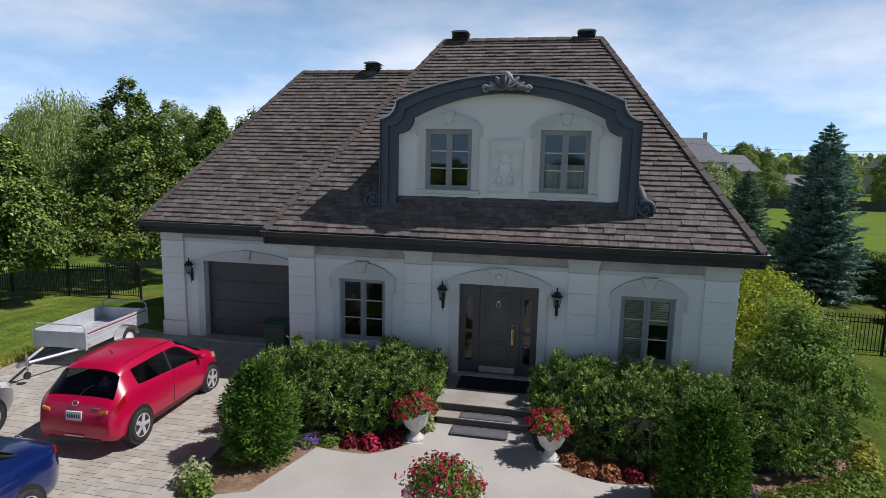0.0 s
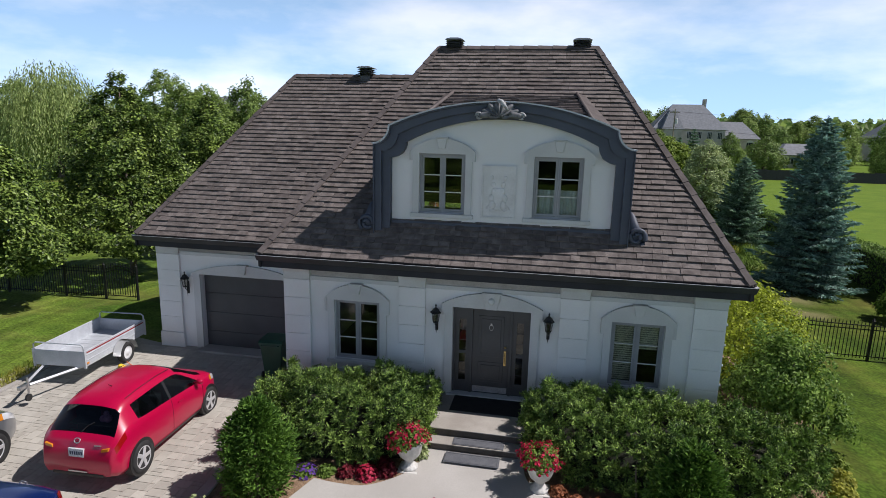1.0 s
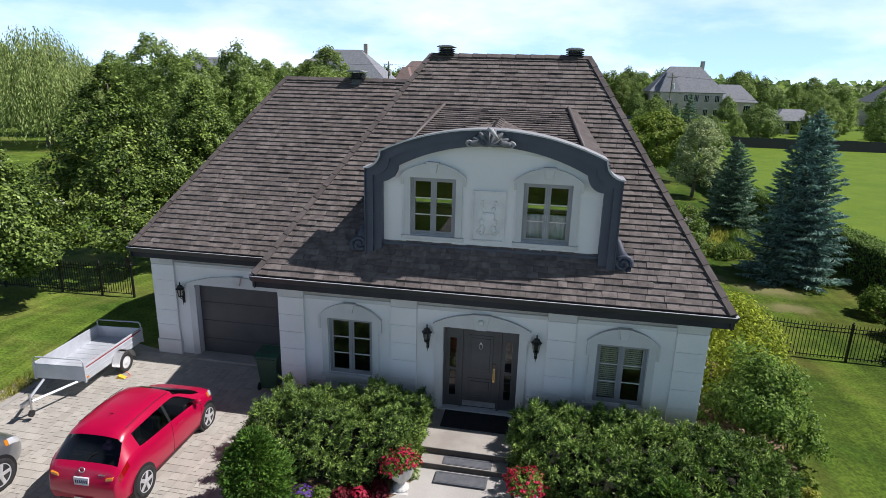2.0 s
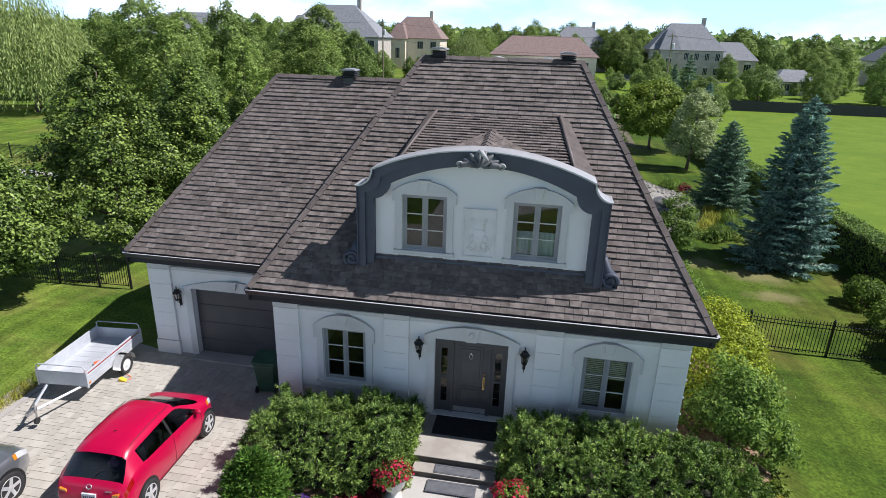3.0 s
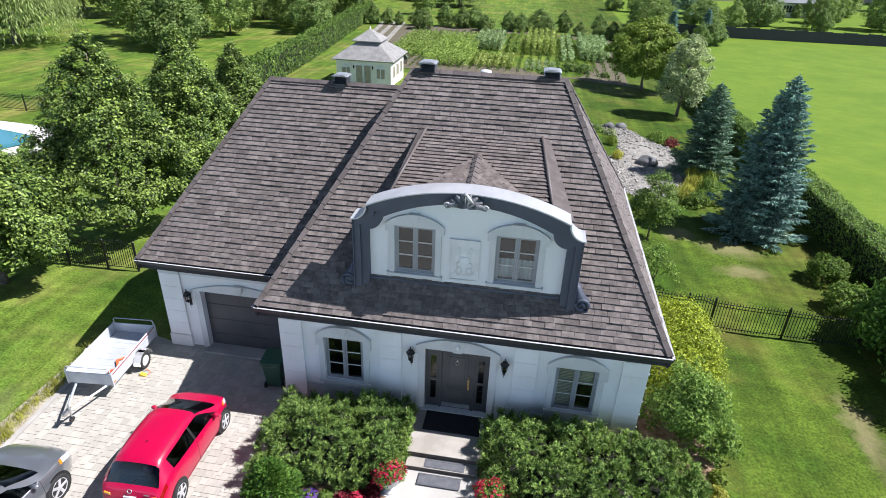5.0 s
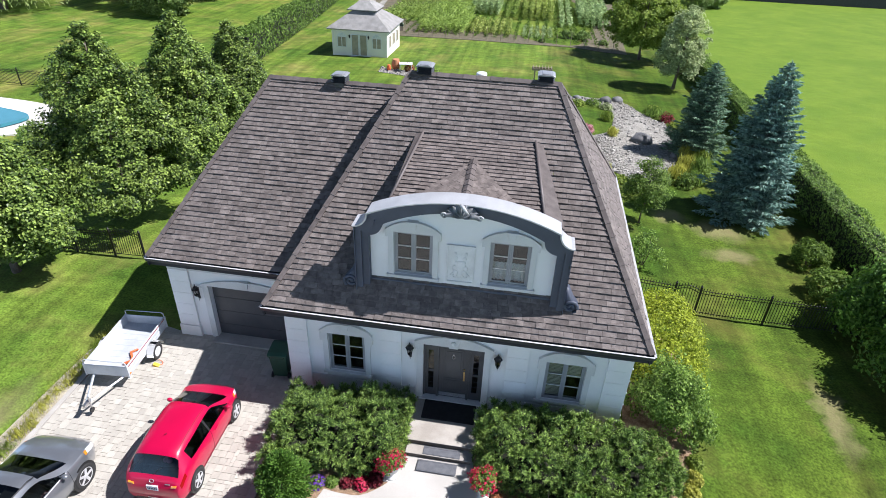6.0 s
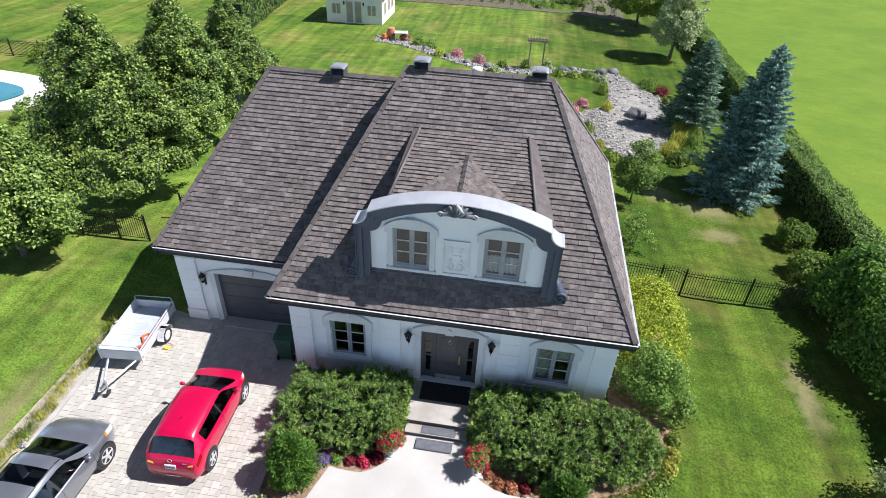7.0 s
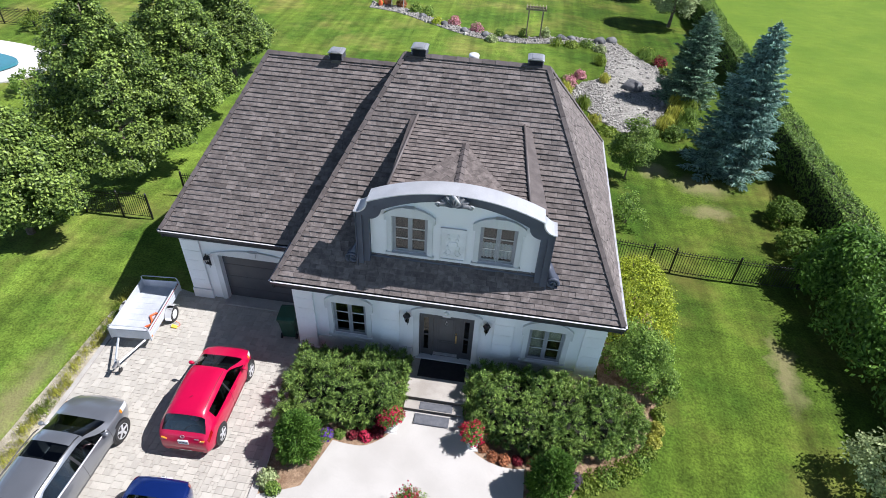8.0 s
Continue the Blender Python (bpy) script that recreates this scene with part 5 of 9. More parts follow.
# ---- cars ----
def wheel(parent, x, y, r, side, spokes=5):
    """A wheel whose outer face looks along side (+1 or -1 in y)."""
    w = part("wheel", lathe(bmesh.new(), [(r * 0.3, -0.06), (r * 0.62, -0.08), (r * 0.62, 0.03), (r * 0.3, 0.03)], 28), M["black_plastic"], parent, smooth=True)
    w.matrix_basis = pose(x, y, r, -90 * side, 0, 0)
    prof = [(r * 0.66, -0.1), (r * 0.95, -0.1), (r, -0.07), (r, 0.07), (r * 0.95, 0.1), (r * 0.74, 0.105), (r * 0.66, 0.09)]
    part("tyre", lathe(bmesh.new(), prof, 32), M["tyre"], w, "black tyre", True)
    bm = lathe(bmesh.new(), [(r * 0.6, 0.06), (r * 0.66, 0.1), (r * 0.7, 0.1), (r * 0.7, 0.05), (r * 0.6, 0.05)], 32)
    part("rim", bm, M["alloy"], w, "silver alloy rim", True)
    for k in range(spokes):
        m = Matrix.Rotation(2 * math.pi * k / spokes, 4, "Z")
        bm = bmesh.new()
        v = [bm.verts.new(m @ Vector(p)) for p in ((0.02, -0.04, 0.075), (r * 0.65, -0.055, 0.06), (r * 0.65, 0.055, 0.06), (0.02, 0.04, 0.075), (0.02, -0.035, 0.1), (r * 0.65, -0.035, 0.095), (r * 0.65, 0.035, 0.095), (0.02, 0.035, 0.1))]
        for f in ((0, 3, 2, 1), (4, 5, 6, 7), (0, 1, 5, 4), (1, 2, 6, 5), (2, 3, 7, 6), (3, 0, 4, 7)):
            bm.faces.new([v[i] for i in f])
        part("spoke", bm, M["alloy"], w)
    part("hub", lathe(bmesh.new(), [(0.055, 0.07), (0.055, 0.105), (0.03, 0.112)], 16), M["alloy"], w)


def car(name, at, turn, label, colour, shape, tail="red"):
    """A car lofted along its length (local +x is ahead) from its outlines; glass, wheels and lamps are parts."""
    t = thing(name, at, turn, label, "car")
    L, W = shape["length"] / 2, shape["width"] / 2
    xs = sorted({*np.linspace(-L, L, 46), *np.linspace(-L, -L + 0.12, 6), *np.linspace(L - 0.15, L, 6), *shape["cuts"]})
    keep = [xs[0]]
    for x in xs[1:]:
        if x - keep[-1] > 0.012:
            keep.append(x)
    xs = keep

    def smooth_at(x, key):
        p = shape[key]
        a = [interp(x + d, [q[0] for q in p], [q[1] for q in p]) for d in (-0.05, 0, 0.05)]
        return 0.25 * a[0] + 0.5 * a[1] + 0.25 * a[2]

    def section(x):
        zt, w, wt = smooth_at(x, "top"), smooth_at(x, "wide"), smooth_at(x, "roof")
        zb, zs = min(smooth_at(x, "belt"), zt - 0.05), smooth_at(x, "sill")
        wt = min(wt, w * 0.97)
        e = min(0.105, 0.42 * (zt - zb))
        h = [(0.9 * w, zs), (0.975 * w, zs + 0.1), (1.0 * w, 0.5 * (zs + zb)), (0.99 * w, zb - 0.12), (0.95 * w, zb)]
        a, b = h[-1], (wt, zt - e)
        h += [tuple(a[i] + (b[i] - a[i]) * f for i in (0, 1)) for f in (smooth_at(x, "glass_low"), smooth_at(x, "glass_high"))]
        h += [b, (wt * 0.86, zt - e * 0.35), (wt * 0.45, zt - e * 0.06), (0, zt)]
        return [(x, y, z) for y, z in h] + [(x, -y, z) for y, z in h[-2::-1]]

    rows = [section(x) for x in xs]
    m = len(rows[0])
    verts = [p for r in rows for p in r]
    groups = {}
    for i in range(len(xs) - 1):
        mid_x = (xs[i] + xs[i + 1]) / 2
        for j in range(m - 1):
            k = min(j, m - 2 - j)
            kind = "body"
            if k == 5:
                for n, (a, b) in enumerate(shape["side_glass"]):
                    if a < mid_x < b:
                        kind = ("side_window", n, j < m // 2)
                if shape["side_glass"][0][1] < mid_x < shape["side_glass"][1][0]:
                    kind = ("door_pillar", 0, j < m // 2)
            if k >= 7:
                if shape["front_glass"][0] < mid_x < shape["front_glass"][1]:
                    kind = ("windscreen", 0, 0)
                elif shape["rear_glass"][0] < mid_x < shape["rear_glass"][1]:
                    kind = ("rear_window", 0, 0)
                elif shape.get("sunroof") and shape["sunroof"][0] < mid_x < shape["sunroof"][1] and k >= 8:
                    kind = ("sunroof", 0, 0)
            groups.setdefault(kind, []).append((i * m + j, i * m + j + 1, (i + 1) * m + j + 1, (i + 1) * m + j))
    groups["body"] += [(i * m, (i + 1) * m, (i + 1) * m + m - 1, i * m + m - 1) for i in range(len(xs) - 1)]
    for kind, fs in groups.items():
        used = sorted({v for f in fs for v in f})
        index = {v: n for n, v in enumerate(used)}
        bm = bmesh.new()
        bv = [bm.verts.new(verts[v]) for v in used]
        for f in fs:
            bm.faces.new([bv[index[v]] for v in f])
        if kind == "body":
            bm.verts.ensure_lookup_table()
            bm.faces.new([bv[index[j]] for j in range(m)])
            bm.faces.new([bv[index[(len(xs) - 1) * m + j]] for j in range(m)][::-1])
            body = part("body", bm, colour, t, smooth=True)
        else:
            glazed = kind[0] != "door_pillar"
            part(kind[0], bm, M["car_glass" if glazed else "black_plastic"], t, "tinted glass" if glazed else "", True)
    # inside
    belt = smooth_at(0, "belt")
    part("cabin_floor", boxed(-L + 0.35, 1.0, -W + 0.2, W - 0.2, 0.32, 0.42), M["seat"], t)
    part("dashboard", boxed(0.65, 1.0, -W + 0.25, W - 0.25, 0.42, belt - 0.08, soft=0.04), M["seat"], t)
    for x in (0.05, -0.85):
        for s in (-1, 1):
            seat = part("seat", boxed(x - 0.25, x + 0.25, s * 0.36 - 0.24, s * 0.36 + 0.24, 0.42, 0.62, soft=0.05), M["seat"], t)
            part("backrest", boxed(x - 0.36, x - 0.2, s * 0.36 - 0.23, s * 0.36 + 0.23, 0.6, belt + 0.16, soft=0.05), M["seat"], seat)
    r = shape["wheel"]
    for x in shape["axles"]:
        for s in (-1, 1):
            bm = lathe(bmesh.new(), [(0.02, -0.2), (r + 0.055, -0.2), (r + 0.055, 0.0), (r * 0.9, 0.0)], 32)
            arch = part("wheel_arch", bm, M["black_plastic"], t)
            arch.matrix_basis = pose(x, s * (smooth_at(x, "wide") + 0.004), r + 0.01, -90 * s, 0, 0)
            wheel(t, x, s * (smooth_at(x, "wide") - 0.07), r, s)

    def on(x, j, out=0.004):
        p = section(x)
        a = Vector(p[j])
        n = Vector((0, a.y, 0)) + Vector((0, 0, 0.3))
        return a + Vector((0, math.copysign(out, a.y), 0.3 * out))

    def patch(part_name, x0, x1, j0, j1, mat, label="", both=True, out=0.006, n=6):
        for flip in ((False, True) if both else (False,)):
            bm = bmesh.new()
            grid = []
            for i in range(n + 1):
                x = x0 + (x1 - x0) * i / n
                sec = section(x)
                line = []
                for j in range(j0, j1 + 1):
                    p = Vector(sec[j])
                    c = Vector((x * 0.97, 0, 0.55))
                    q = p + (p - c).normalized() * out
                    line.append(bm.verts.new((q.x, -q.y if flip else q.y, q.z)))
                grid.append(line)
            for a, b in zip(grid, grid[1:]):
                for j in range(len(a) - 1):
                    bm.faces.new((a[j], a[j + 1], b[j + 1], b[j]))
            part(part_name, bm, mat, t, label, True)

    patch("sill_trim", shape["axles"][0] + r + 0.1, shape["axles"][1] - r - 0.1, 0, 1, M["black_plastic"])
    for p in shape["patches"]:
        patch(*p)
    for x in shape["gaps"]:
        for s in (-1, 1):
            line = [(q[0], s * (q[1] + 0.002), q[2]) for q in section(x)[1:5]]
            part("door_gap", tube(bmesh.new(), line, 0.005, 4), M["black_plastic"], t)
    x, z = shape["mirror"]
    for s in (-1, 1):
        bm = bmesh.new()
        bmesh.ops.create_icosphere(bm, subdivisions=2, radius=0.088, matrix=Matrix.Translation((x, s * (W + 0.06), z)) @ Matrix.Diagonal((0.75, 1.05, 0.7, 1)))
        tube(bm, [(x, s * (W - 0.12), z - 0.05), (x, s * (W + 0.05), z - 0.02)], 0.025, 6)
        part("mirror", bm, colour, t, smooth=True)
    return t, section


HATCH = dict(length=3.9, width=1.7, wheel=0.31, axles=(-1.24, 1.28), cuts=(-1.76, -1.46, -1.2, -0.2, -0.13, 0.98, 0.34, 1.18),
             top=[(-1.95, 0.56), (-1.94, 0.7), (-1.91, 0.84), (-1.85, 0.93), (-1.76, 0.995), (-1.61, 1.22), (-1.46, 1.405), (-1.37, 1.46), (-1.1, 1.5), (-0.5, 1.525), (0.0, 1.515), (0.3, 1.475), (0.5, 1.405), (0.85, 1.21), (1.18, 1.03), (1.38, 0.955), (1.62, 0.87), (1.8, 0.75), (1.9, 0.6), (1.95, 0.45)],
             wide=[(-1.95, 0.7), (-1.9, 0.765), (-1.8, 0.81), (-1.55, 0.838), (-1.0, 0.85), (0.9, 0.85), (1.4, 0.82), (1.65, 0.75), (1.82, 0.64), (1.95, 0.44)],
             roof=[(-1.95, 0.62), (-1.76, 0.69), (-1.6, 0.655), (-1.42, 0.595), (-1.1, 0.605), (-0.6, 0.62), (0.1, 0.61), (0.35, 0.58), (0.8, 0.64), (1.18, 0.7), (1.5, 0.64), (1.95, 0.38)],
             belt=[(-1.95, 0.72), (-1.85, 0.83), (-1.74, 0.93), (-1.55, 1.03), (-1.3, 1.06), (-1.1, 1.045), (0.0, 0.975), (0.9, 0.905), (1.2, 0.88)], sill=[(-1.95, 0.3), (-1.75, 0.22), (1.7, 0.2), (1.95, 0.26)],
             glass_low=[(-1.3, 0.1), (-1.1, 0.04), (0.9, 0.03)], glass_high=[(-1.3, 0.86), (0.2, 0.92), (0.45, 0.86), (0.75, 0.62), (0.98, 0.12), (1.2, 0.12)],
             side_glass=[(-1.2, -0.2), (-0.13, 0.98)], front_glass=(0.34, 1.18), rear_glass=(-1.76, -1.46), gaps=(-0.17, 1.0), mirror=(0.78, 0.99),
             patches=[("tail_lamp", -1.86, -1.6, 3, 4, M["tail_red"], "red tail lamp"), ("head_lamp", 1.45, 1.8, 3, 6, M["lens"], "clear headlamp"), ("turn_lamp", 1.36, 1.46, 3, 4, M["amber"], "amber turn lamp")])
RED_AT, RED_TURN, RED_SCALE = (-6.14, -2.85, drive_z(-2.85) + 0.003), 92.2, (0.945, 0.945, 1.0)
red_car, red_sec = car("hatchback_car", RED_AT, RED_TURN, "red three-door hatchback parked on the paver driveway", M["red"], HATCH)
red_car.scale = RED_SCALE


def rear_details(t, x, z_plate, badge_x, lip):
    """Number plate as plain bars, badge, bumper strip and reflector on the tail (local -x)."""
    plate = part("number_plate", boxed(x - 0.012, x + 0.03, -0.16, 0.16, z_plate - 0.08, z_plate + 0.08, soft=0.004), M["plate"], t, "white plate with plain dark bars")
    bm = bmesh.new()
    for k in range(6):
        y = -0.115 + 0.046 * k
        box(bm, x - 0.016, x - 0.0125, y - 0.014, y + 0.014, z_plate - 0.035, z_plate + 0.03)
    part("bars", bm, M["ink"], plate)
    part("badge", tube(bmesh.new(), [(badge_x + 0.02 * math.sin(k * 0.524), 0.06 * math.cos(k * 0.524), z_plate + 0.21 + 0.04 * math.sin(k * 0.524)) for k in range(13)], 0.011, 6), M["steel"], t, "small oval chrome badge", True)
    part("bumper_strip", boxed(lip - 0.005, lip + 0.12, -0.55, 0.55, 0.25, 0.33, soft=0.03), M["black_plastic"], t)
    part("reflector", boxed(lip - 0.014, lip - 0.004, -0.2, 0.2, 0.33, 0.355), M["steel"], t)


rear_details(red_car, -1.94, 0.7, -1.885, -1.95)
for s in (-1, 1):
    bm = prism(bmesh.new(), [(s * 0.5, 0.74), (s * 0.66, 0.77), (s * 0.67, 0.83), (s * 0.52, 0.8)], -1.93, -1.86, "x")
    part("tail_indicator", soften(bm, 0.006, 1), M["amber"], red_car, "amber lamp beside the plate")
    part("roof_channel", tube(bmesh.new(), [(x, s * 0.535, z + 0.002) for x, z in ((-1.2, 1.45), (-0.8, 1.482), (-0.2, 1.495), (0.2, 1.47))], 0.007, 4), M["black_plastic"], red_car)
    part("door_handle", boxed(0.02, 0.2, s * 0.85 - 0.012, s * 0.85 + 0.012, 0.83, 0.862, soft=0.008), M["red"], red_car)
part("model_mark", boxed(-1.905, -1.87, -0.5, -0.36, 0.84, 0.855), M["steel"], red_car)
part("wiper", tube(bmesh.new(), [(-1.775, 0.0, 1.01), (-1.7, -0.11, 1.12), (-1.665, -0.22, 1.17)], 0.01, 5), M["black_plastic"], red_car)
part("aerial", tube(bmesh.new(), [(-0.85, 0, 1.5), (-0.95, 0, 1.58)], [0.012, 0.005], 5), M["black_plastic"], red_car)
part("parcel_shelf", boxed(-1.5, -1.1, -0.5, 0.5, 1.0, 1.02), M["seat"], red_car)
bm = bmesh.new()
for p, q in (((-1.36, -0.26, 1.1), 0.08), ((-1.34, -0.14, 1.08), 0.07), ((-1.32, -0.2, 1.18), 0.055)):
    bmesh.ops.create_icosphere(bm, subdivisions=2, radius=q, matrix=Matrix.Translation(p))
toy = thing("plush_toy", RED_AT, RED_TURN, "soft pink plush cushion behind the rear window", "toy")
toy.scale = RED_SCALE
part("body", bm, M["pink"], toy, smooth=True)

SEDAN = dict(length=4.75, width=1.84, wheel=0.34, axles=(-1.45, 1.4), cuts=(-2.0, -1.45, -1.4, -0.15, -0.08, 1.0, 0.5, 1.22, -0.38, 0.12),
             top=[(-2.375, 0.6), (-2.33, 0.95), (-2.15, 1.1), (-1.6, 1.42), (-1.0, 1.5), (-0.2, 1.53), (0.3, 1.5), (0.55, 1.43), (1.25, 1.07), (1.6, 1.02), (1.9, 0.93), (2.12, 0.8), (2.3, 0.62), (2.375, 0.45)],
             wide=[(-2.375, 0.66), (-2.25, 0.8), (-1.9, 0.89), (-1.2, 0.92), (1.2, 0.92), (1.65, 0.9), (1.95, 0.82), (2.15, 0.7), (2.28, 0.56), (2.375, 0.36)],
             roof=[(-2.375, 0.5), (-2.0, 0.64), (-1.4, 0.6), (0, 0.64), (0.5, 0.62), (1.2, 0.74), (1.7, 0.66), (2.0, 0.52), (2.3, 0.34)],
             belt=[(-2.3, 1.02), (-1.3, 1.04), (0.9, 0.97), (1.3, 0.96)], sill=[(-2.375, 0.34), (-2.0, 0.26), (2.0, 0.24), (2.375, 0.3)],
             glass_low=[(-1.5, 0.3), (-1.25, 0.07), (1.0, 0.05)], glass_high=[(-1.5, 0.4), (-1.15, 0.9), (0.2, 0.92), (0.5, 0.84), (0.95, 0.2), (1.2, 0.1)],
             side_glass=[(-1.4, -0.15), (-0.08, 1.0)], front_glass=(0.5, 1.22), rear_glass=(-2.0, -1.45), sunroof=(-0.38, 0.12), gaps=(-0.11, 1.05, -1.2), mirror=(0.85, 1.05),
             patches=[("tail_lamp", -2.3, -1.95, 3, 4, M["tail_red"], "red tail lamp"), ("head_lamp", 1.75, 2.18, 3, 6, M["lens"], "clear headlamp"), ("turn_lamp", 1.66, 1.78, 3, 4, M["amber"], "amber turn lamp")])
silver_car, silver_sec = car("saloon_car", (-9.15, -5.8, drive_z(-5.8) + 0.003), 90.0, "silver-grey car with a dark sunroof parked on the driveway", M["silver"], SEDAN)
for s in (-1, 1):
    part("roof_rail", tube(bmesh.new(), [(x, s * 0.6, z) for x, z in ((-1.4, 1.44), (-1.2, 1.5), (-0.3, 1.545), (0.3, 1.52), (0.45, 1.46))], 0.016, 6), M["black_plastic"], silver_car)
    part("window_strip", tube(bmesh.new(), [(q[0], s * (q[1] + 0.004), q[2]) for q in [silver_sec(x)[4] for x in np.linspace(-1.5, 1.0, 12)]], 0.012, 5), M["steel"], silver_car, "chrome strip")
BLUE = dict(SEDAN)
BLUE.update(length=4.4, width=1.76, wheel=0.31, axles=(-1.3, 1.32), cuts=(-1.5, -0.95, -1.05, 0.0, 0.06, 0.95, 0.5, 1.15), sunroof=None,
            top=[(-2.2, 0.55), (-2.17, 0.82), (-2.08, 0.98), (-1.85, 1.03), (-1.5, 1.06), (-0.95, 1.32), (-0.5, 1.4), (0.1, 1.41), (0.5, 1.34), (1.18, 0.98), (1.7, 0.88), (2.0, 0.75), (2.15, 0.6), (2.2, 0.45)],
            wide=[(-2.2, 0.55), (-2.12, 0.7), (-1.9, 0.82), (-1.2, 0.875), (1.1, 0.875), (1.7, 0.81), (2.0, 0.68), (2.2, 0.45)],
            roof=[(-2.2, 0.45), (-1.6, 0.66), (-0.9, 0.55), (0, 0.58), (0.5, 0.57), (1.15, 0.72), (2.1, 0.45)],
            belt=[(-2.1, 0.95), (-1.2, 0.96), (0.9, 0.9), (1.3, 0.88)], sill=[(-2.2, 0.32), (-1.9, 0.24), (1.9, 0.22), (2.2, 0.28)],
            glass_low=[(-1.2, 0.3), (-0.9, 0.07), (1.0, 0.05)], glass_high=[(-1.2, 0.4), (-0.8, 0.9), (0.2, 0.92), (0.5, 0.84), (0.9, 0.2), (1.2, 0.1)],
            side_glass=[(-1.05, 0.0), (0.06, 0.95)], front_glass=(0.5, 1.15), rear_glass=(-1.5, -0.95), gaps=(0.03, 1.0, -0.85), mirror=(0.8, 0.98),
            patches=[("tail_lamp", -2.14, -1.95, 3, 4, M["tail_red"], "red tail lamp"), ("head_lamp", 1.65, 2.02, 3, 6, M["lens"], "clear headlamp")])
blue_car, blue_sec = car("saloon_car", (-5.9, -7.95, drive_z(-8) + 0.003), -88.0, "glossy dark blue saloon parked tail-on to the red car", M["blue"], BLUE)
rear_details(blue_car, -2.19, 0.72, -2.13, -2.19)


# ---- trailer ----
def trailer(at, turn):
    t = thing("utility_trailer", at, turn, "empty galvanised steel utility trailer parked on the pavers", "trailer")
    hw, y0, y1, zf, zt = 0.66, -1.22, 1.2, 0.46, 0.79
    part("bed_floor", boxed(-hw, hw, y0, y1, zf - 0.03, zf), M["galvanised"], t)
    bm = bmesh.new()
    for k in range(9):
        y = y0 + 0.2 + k * 0.275
        box(bm, -hw + 0.03, hw - 0.03, y - 0.014, y + 0.014, zf + 0.0005, zf + 0.006)
    part("floor_rib", bm, M["galvanised"], t, kind="stuff")
    for name, b in (("side_panel", (-hw - 0.025, -hw, y0, y1)), ("side_panel", (hw, hw + 0.025, y0, y1)), ("end_panel", (-hw - 0.025, hw + 0.025, y0 - 0.025, y0)), ("end_panel", (-hw - 0.025, hw + 0.025, y1, y1 + 0.025))):
        p = part(name, boxed(*b, zf - 0.06, zt, soft=0.006), M["galvanised"], t)
        for z in (zf + 0.1, zf + 0.24):
            if name == "side_panel":
                x = b[0] if b[0] < 0 else b[1]
                part("rib", tube(bmesh.new(), [(x, y0 + 0.02, z), (x, y1 - 0.02, z)], 0.014, 6), M["galvanised"], p)
        if name == "side_panel":
            part("top_rail", tube(bmesh.new(), [((b[0] + b[1]) / 2, y0, zt + 0.012), ((b[0] + b[1]) / 2, y1, zt + 0.012)], 0.022, 6), M["galvanised"], p)
    for x in (-hw - 0.0125, hw + 0.0125):
        for y in (y0 - 0.012, y1 + 0.012):
            part("corner_post", boxed(x - 0.025, x + 0.025, y - 0.025, y + 0.025, zf - 0.1, zt + 0.03, soft=0.005), M["galvanised"], t)
    for y in (y0 - 0.01, y1 + 0.01):
        part("hoop", tube(bmesh.new(), [(-hw, y, zt), (-hw, y, zt + 0.14), (-hw + 0.06, y, zt + 0.19), (hw - 0.06, y, zt + 0.19), (hw, y, zt + 0.14), (hw, y, zt)], 0.018, 8), M["galvanised"], t, smooth=True)
    for s in (-1, 1):
        part("drawbar", tube(bmesh.new(), [(s * 0.55, y0 + 0.2, zf - 0.09), (s * 0.06, y0 - 1.05, zf - 0.09)], 0.035, 4), M["galvanised"], t)
    part("axle", tube(bmesh.new(), [(-hw - 0.15, 0.1, 0.28), (hw + 0.15, 0.1, 0.28)], 0.03, 8), M["black_iron"], t)
    for s in (-1, 1):
        w = part("wheel", lathe(bmesh.new(), [(0.05, -0.05), (0.178, -0.06), (0.178, 0.062), (0.15, 0.05), (0.07, 0.055), (0.05, 0.08)], 24), M["white_metal"], t, smooth=True)
        w.matrix_basis = pose(s * (hw + 0.16), 0.1, 0.28, 0, 90 * s, 0)
        part("tyre", lathe(bmesh.new(), [(0.18, -0.04), (0.18, -0.075), (0.26, -0.08), (0.28, -0.05), (0.28, 0.05), (0.26, 0.08), (0.18, 0.075), (0.18, 0.04)], 28), M["tyre"], w, "black tyre", True)
        pts = [(0.1 + 0.36 * math.cos(a), 0.3 + 0.33 * math.sin(a)) for a in np.linspace(0.0, math.pi, 12)]
        bm = bmesh.new()
        lo = [bm.verts.new((s * (hw + 0.045), y, z)) for y, z in pts]
        hi = [bm.verts.new((s * (hw + 0.27), y, z)) for y, z in pts]
        for i in range(11):
            bm.faces.new((lo[i], lo[i + 1], hi[i + 1], hi[i]))
        bmesh.ops.solidify(bm, geom=bm.faces[:], thickness=0.012)
        part("mudguard", bm, M["white_metal"], t, "pale metal mudguard", True)
    part("side_stripe", boxed(hw + 0.0255, hw + 0.031, y0 + 0.05, y1 - 0.05, zt - 0.05, zt - 0.022), M["tail_red"], t, "thin red stripe along the side")
    part("coupling", boxed(-0.05, 0.05, y0 - 1.3, y0 - 1.0, zf - 0.14, zf - 0.04, soft=0.02), M["steel"], t)
    part("jockey_tube", tube(bmesh.new(), [(0.06, y0 - 1.1, 0.1), (0.06, y0 - 1.1, zf + 0.12)], 0.025, 8), M["steel"], t)
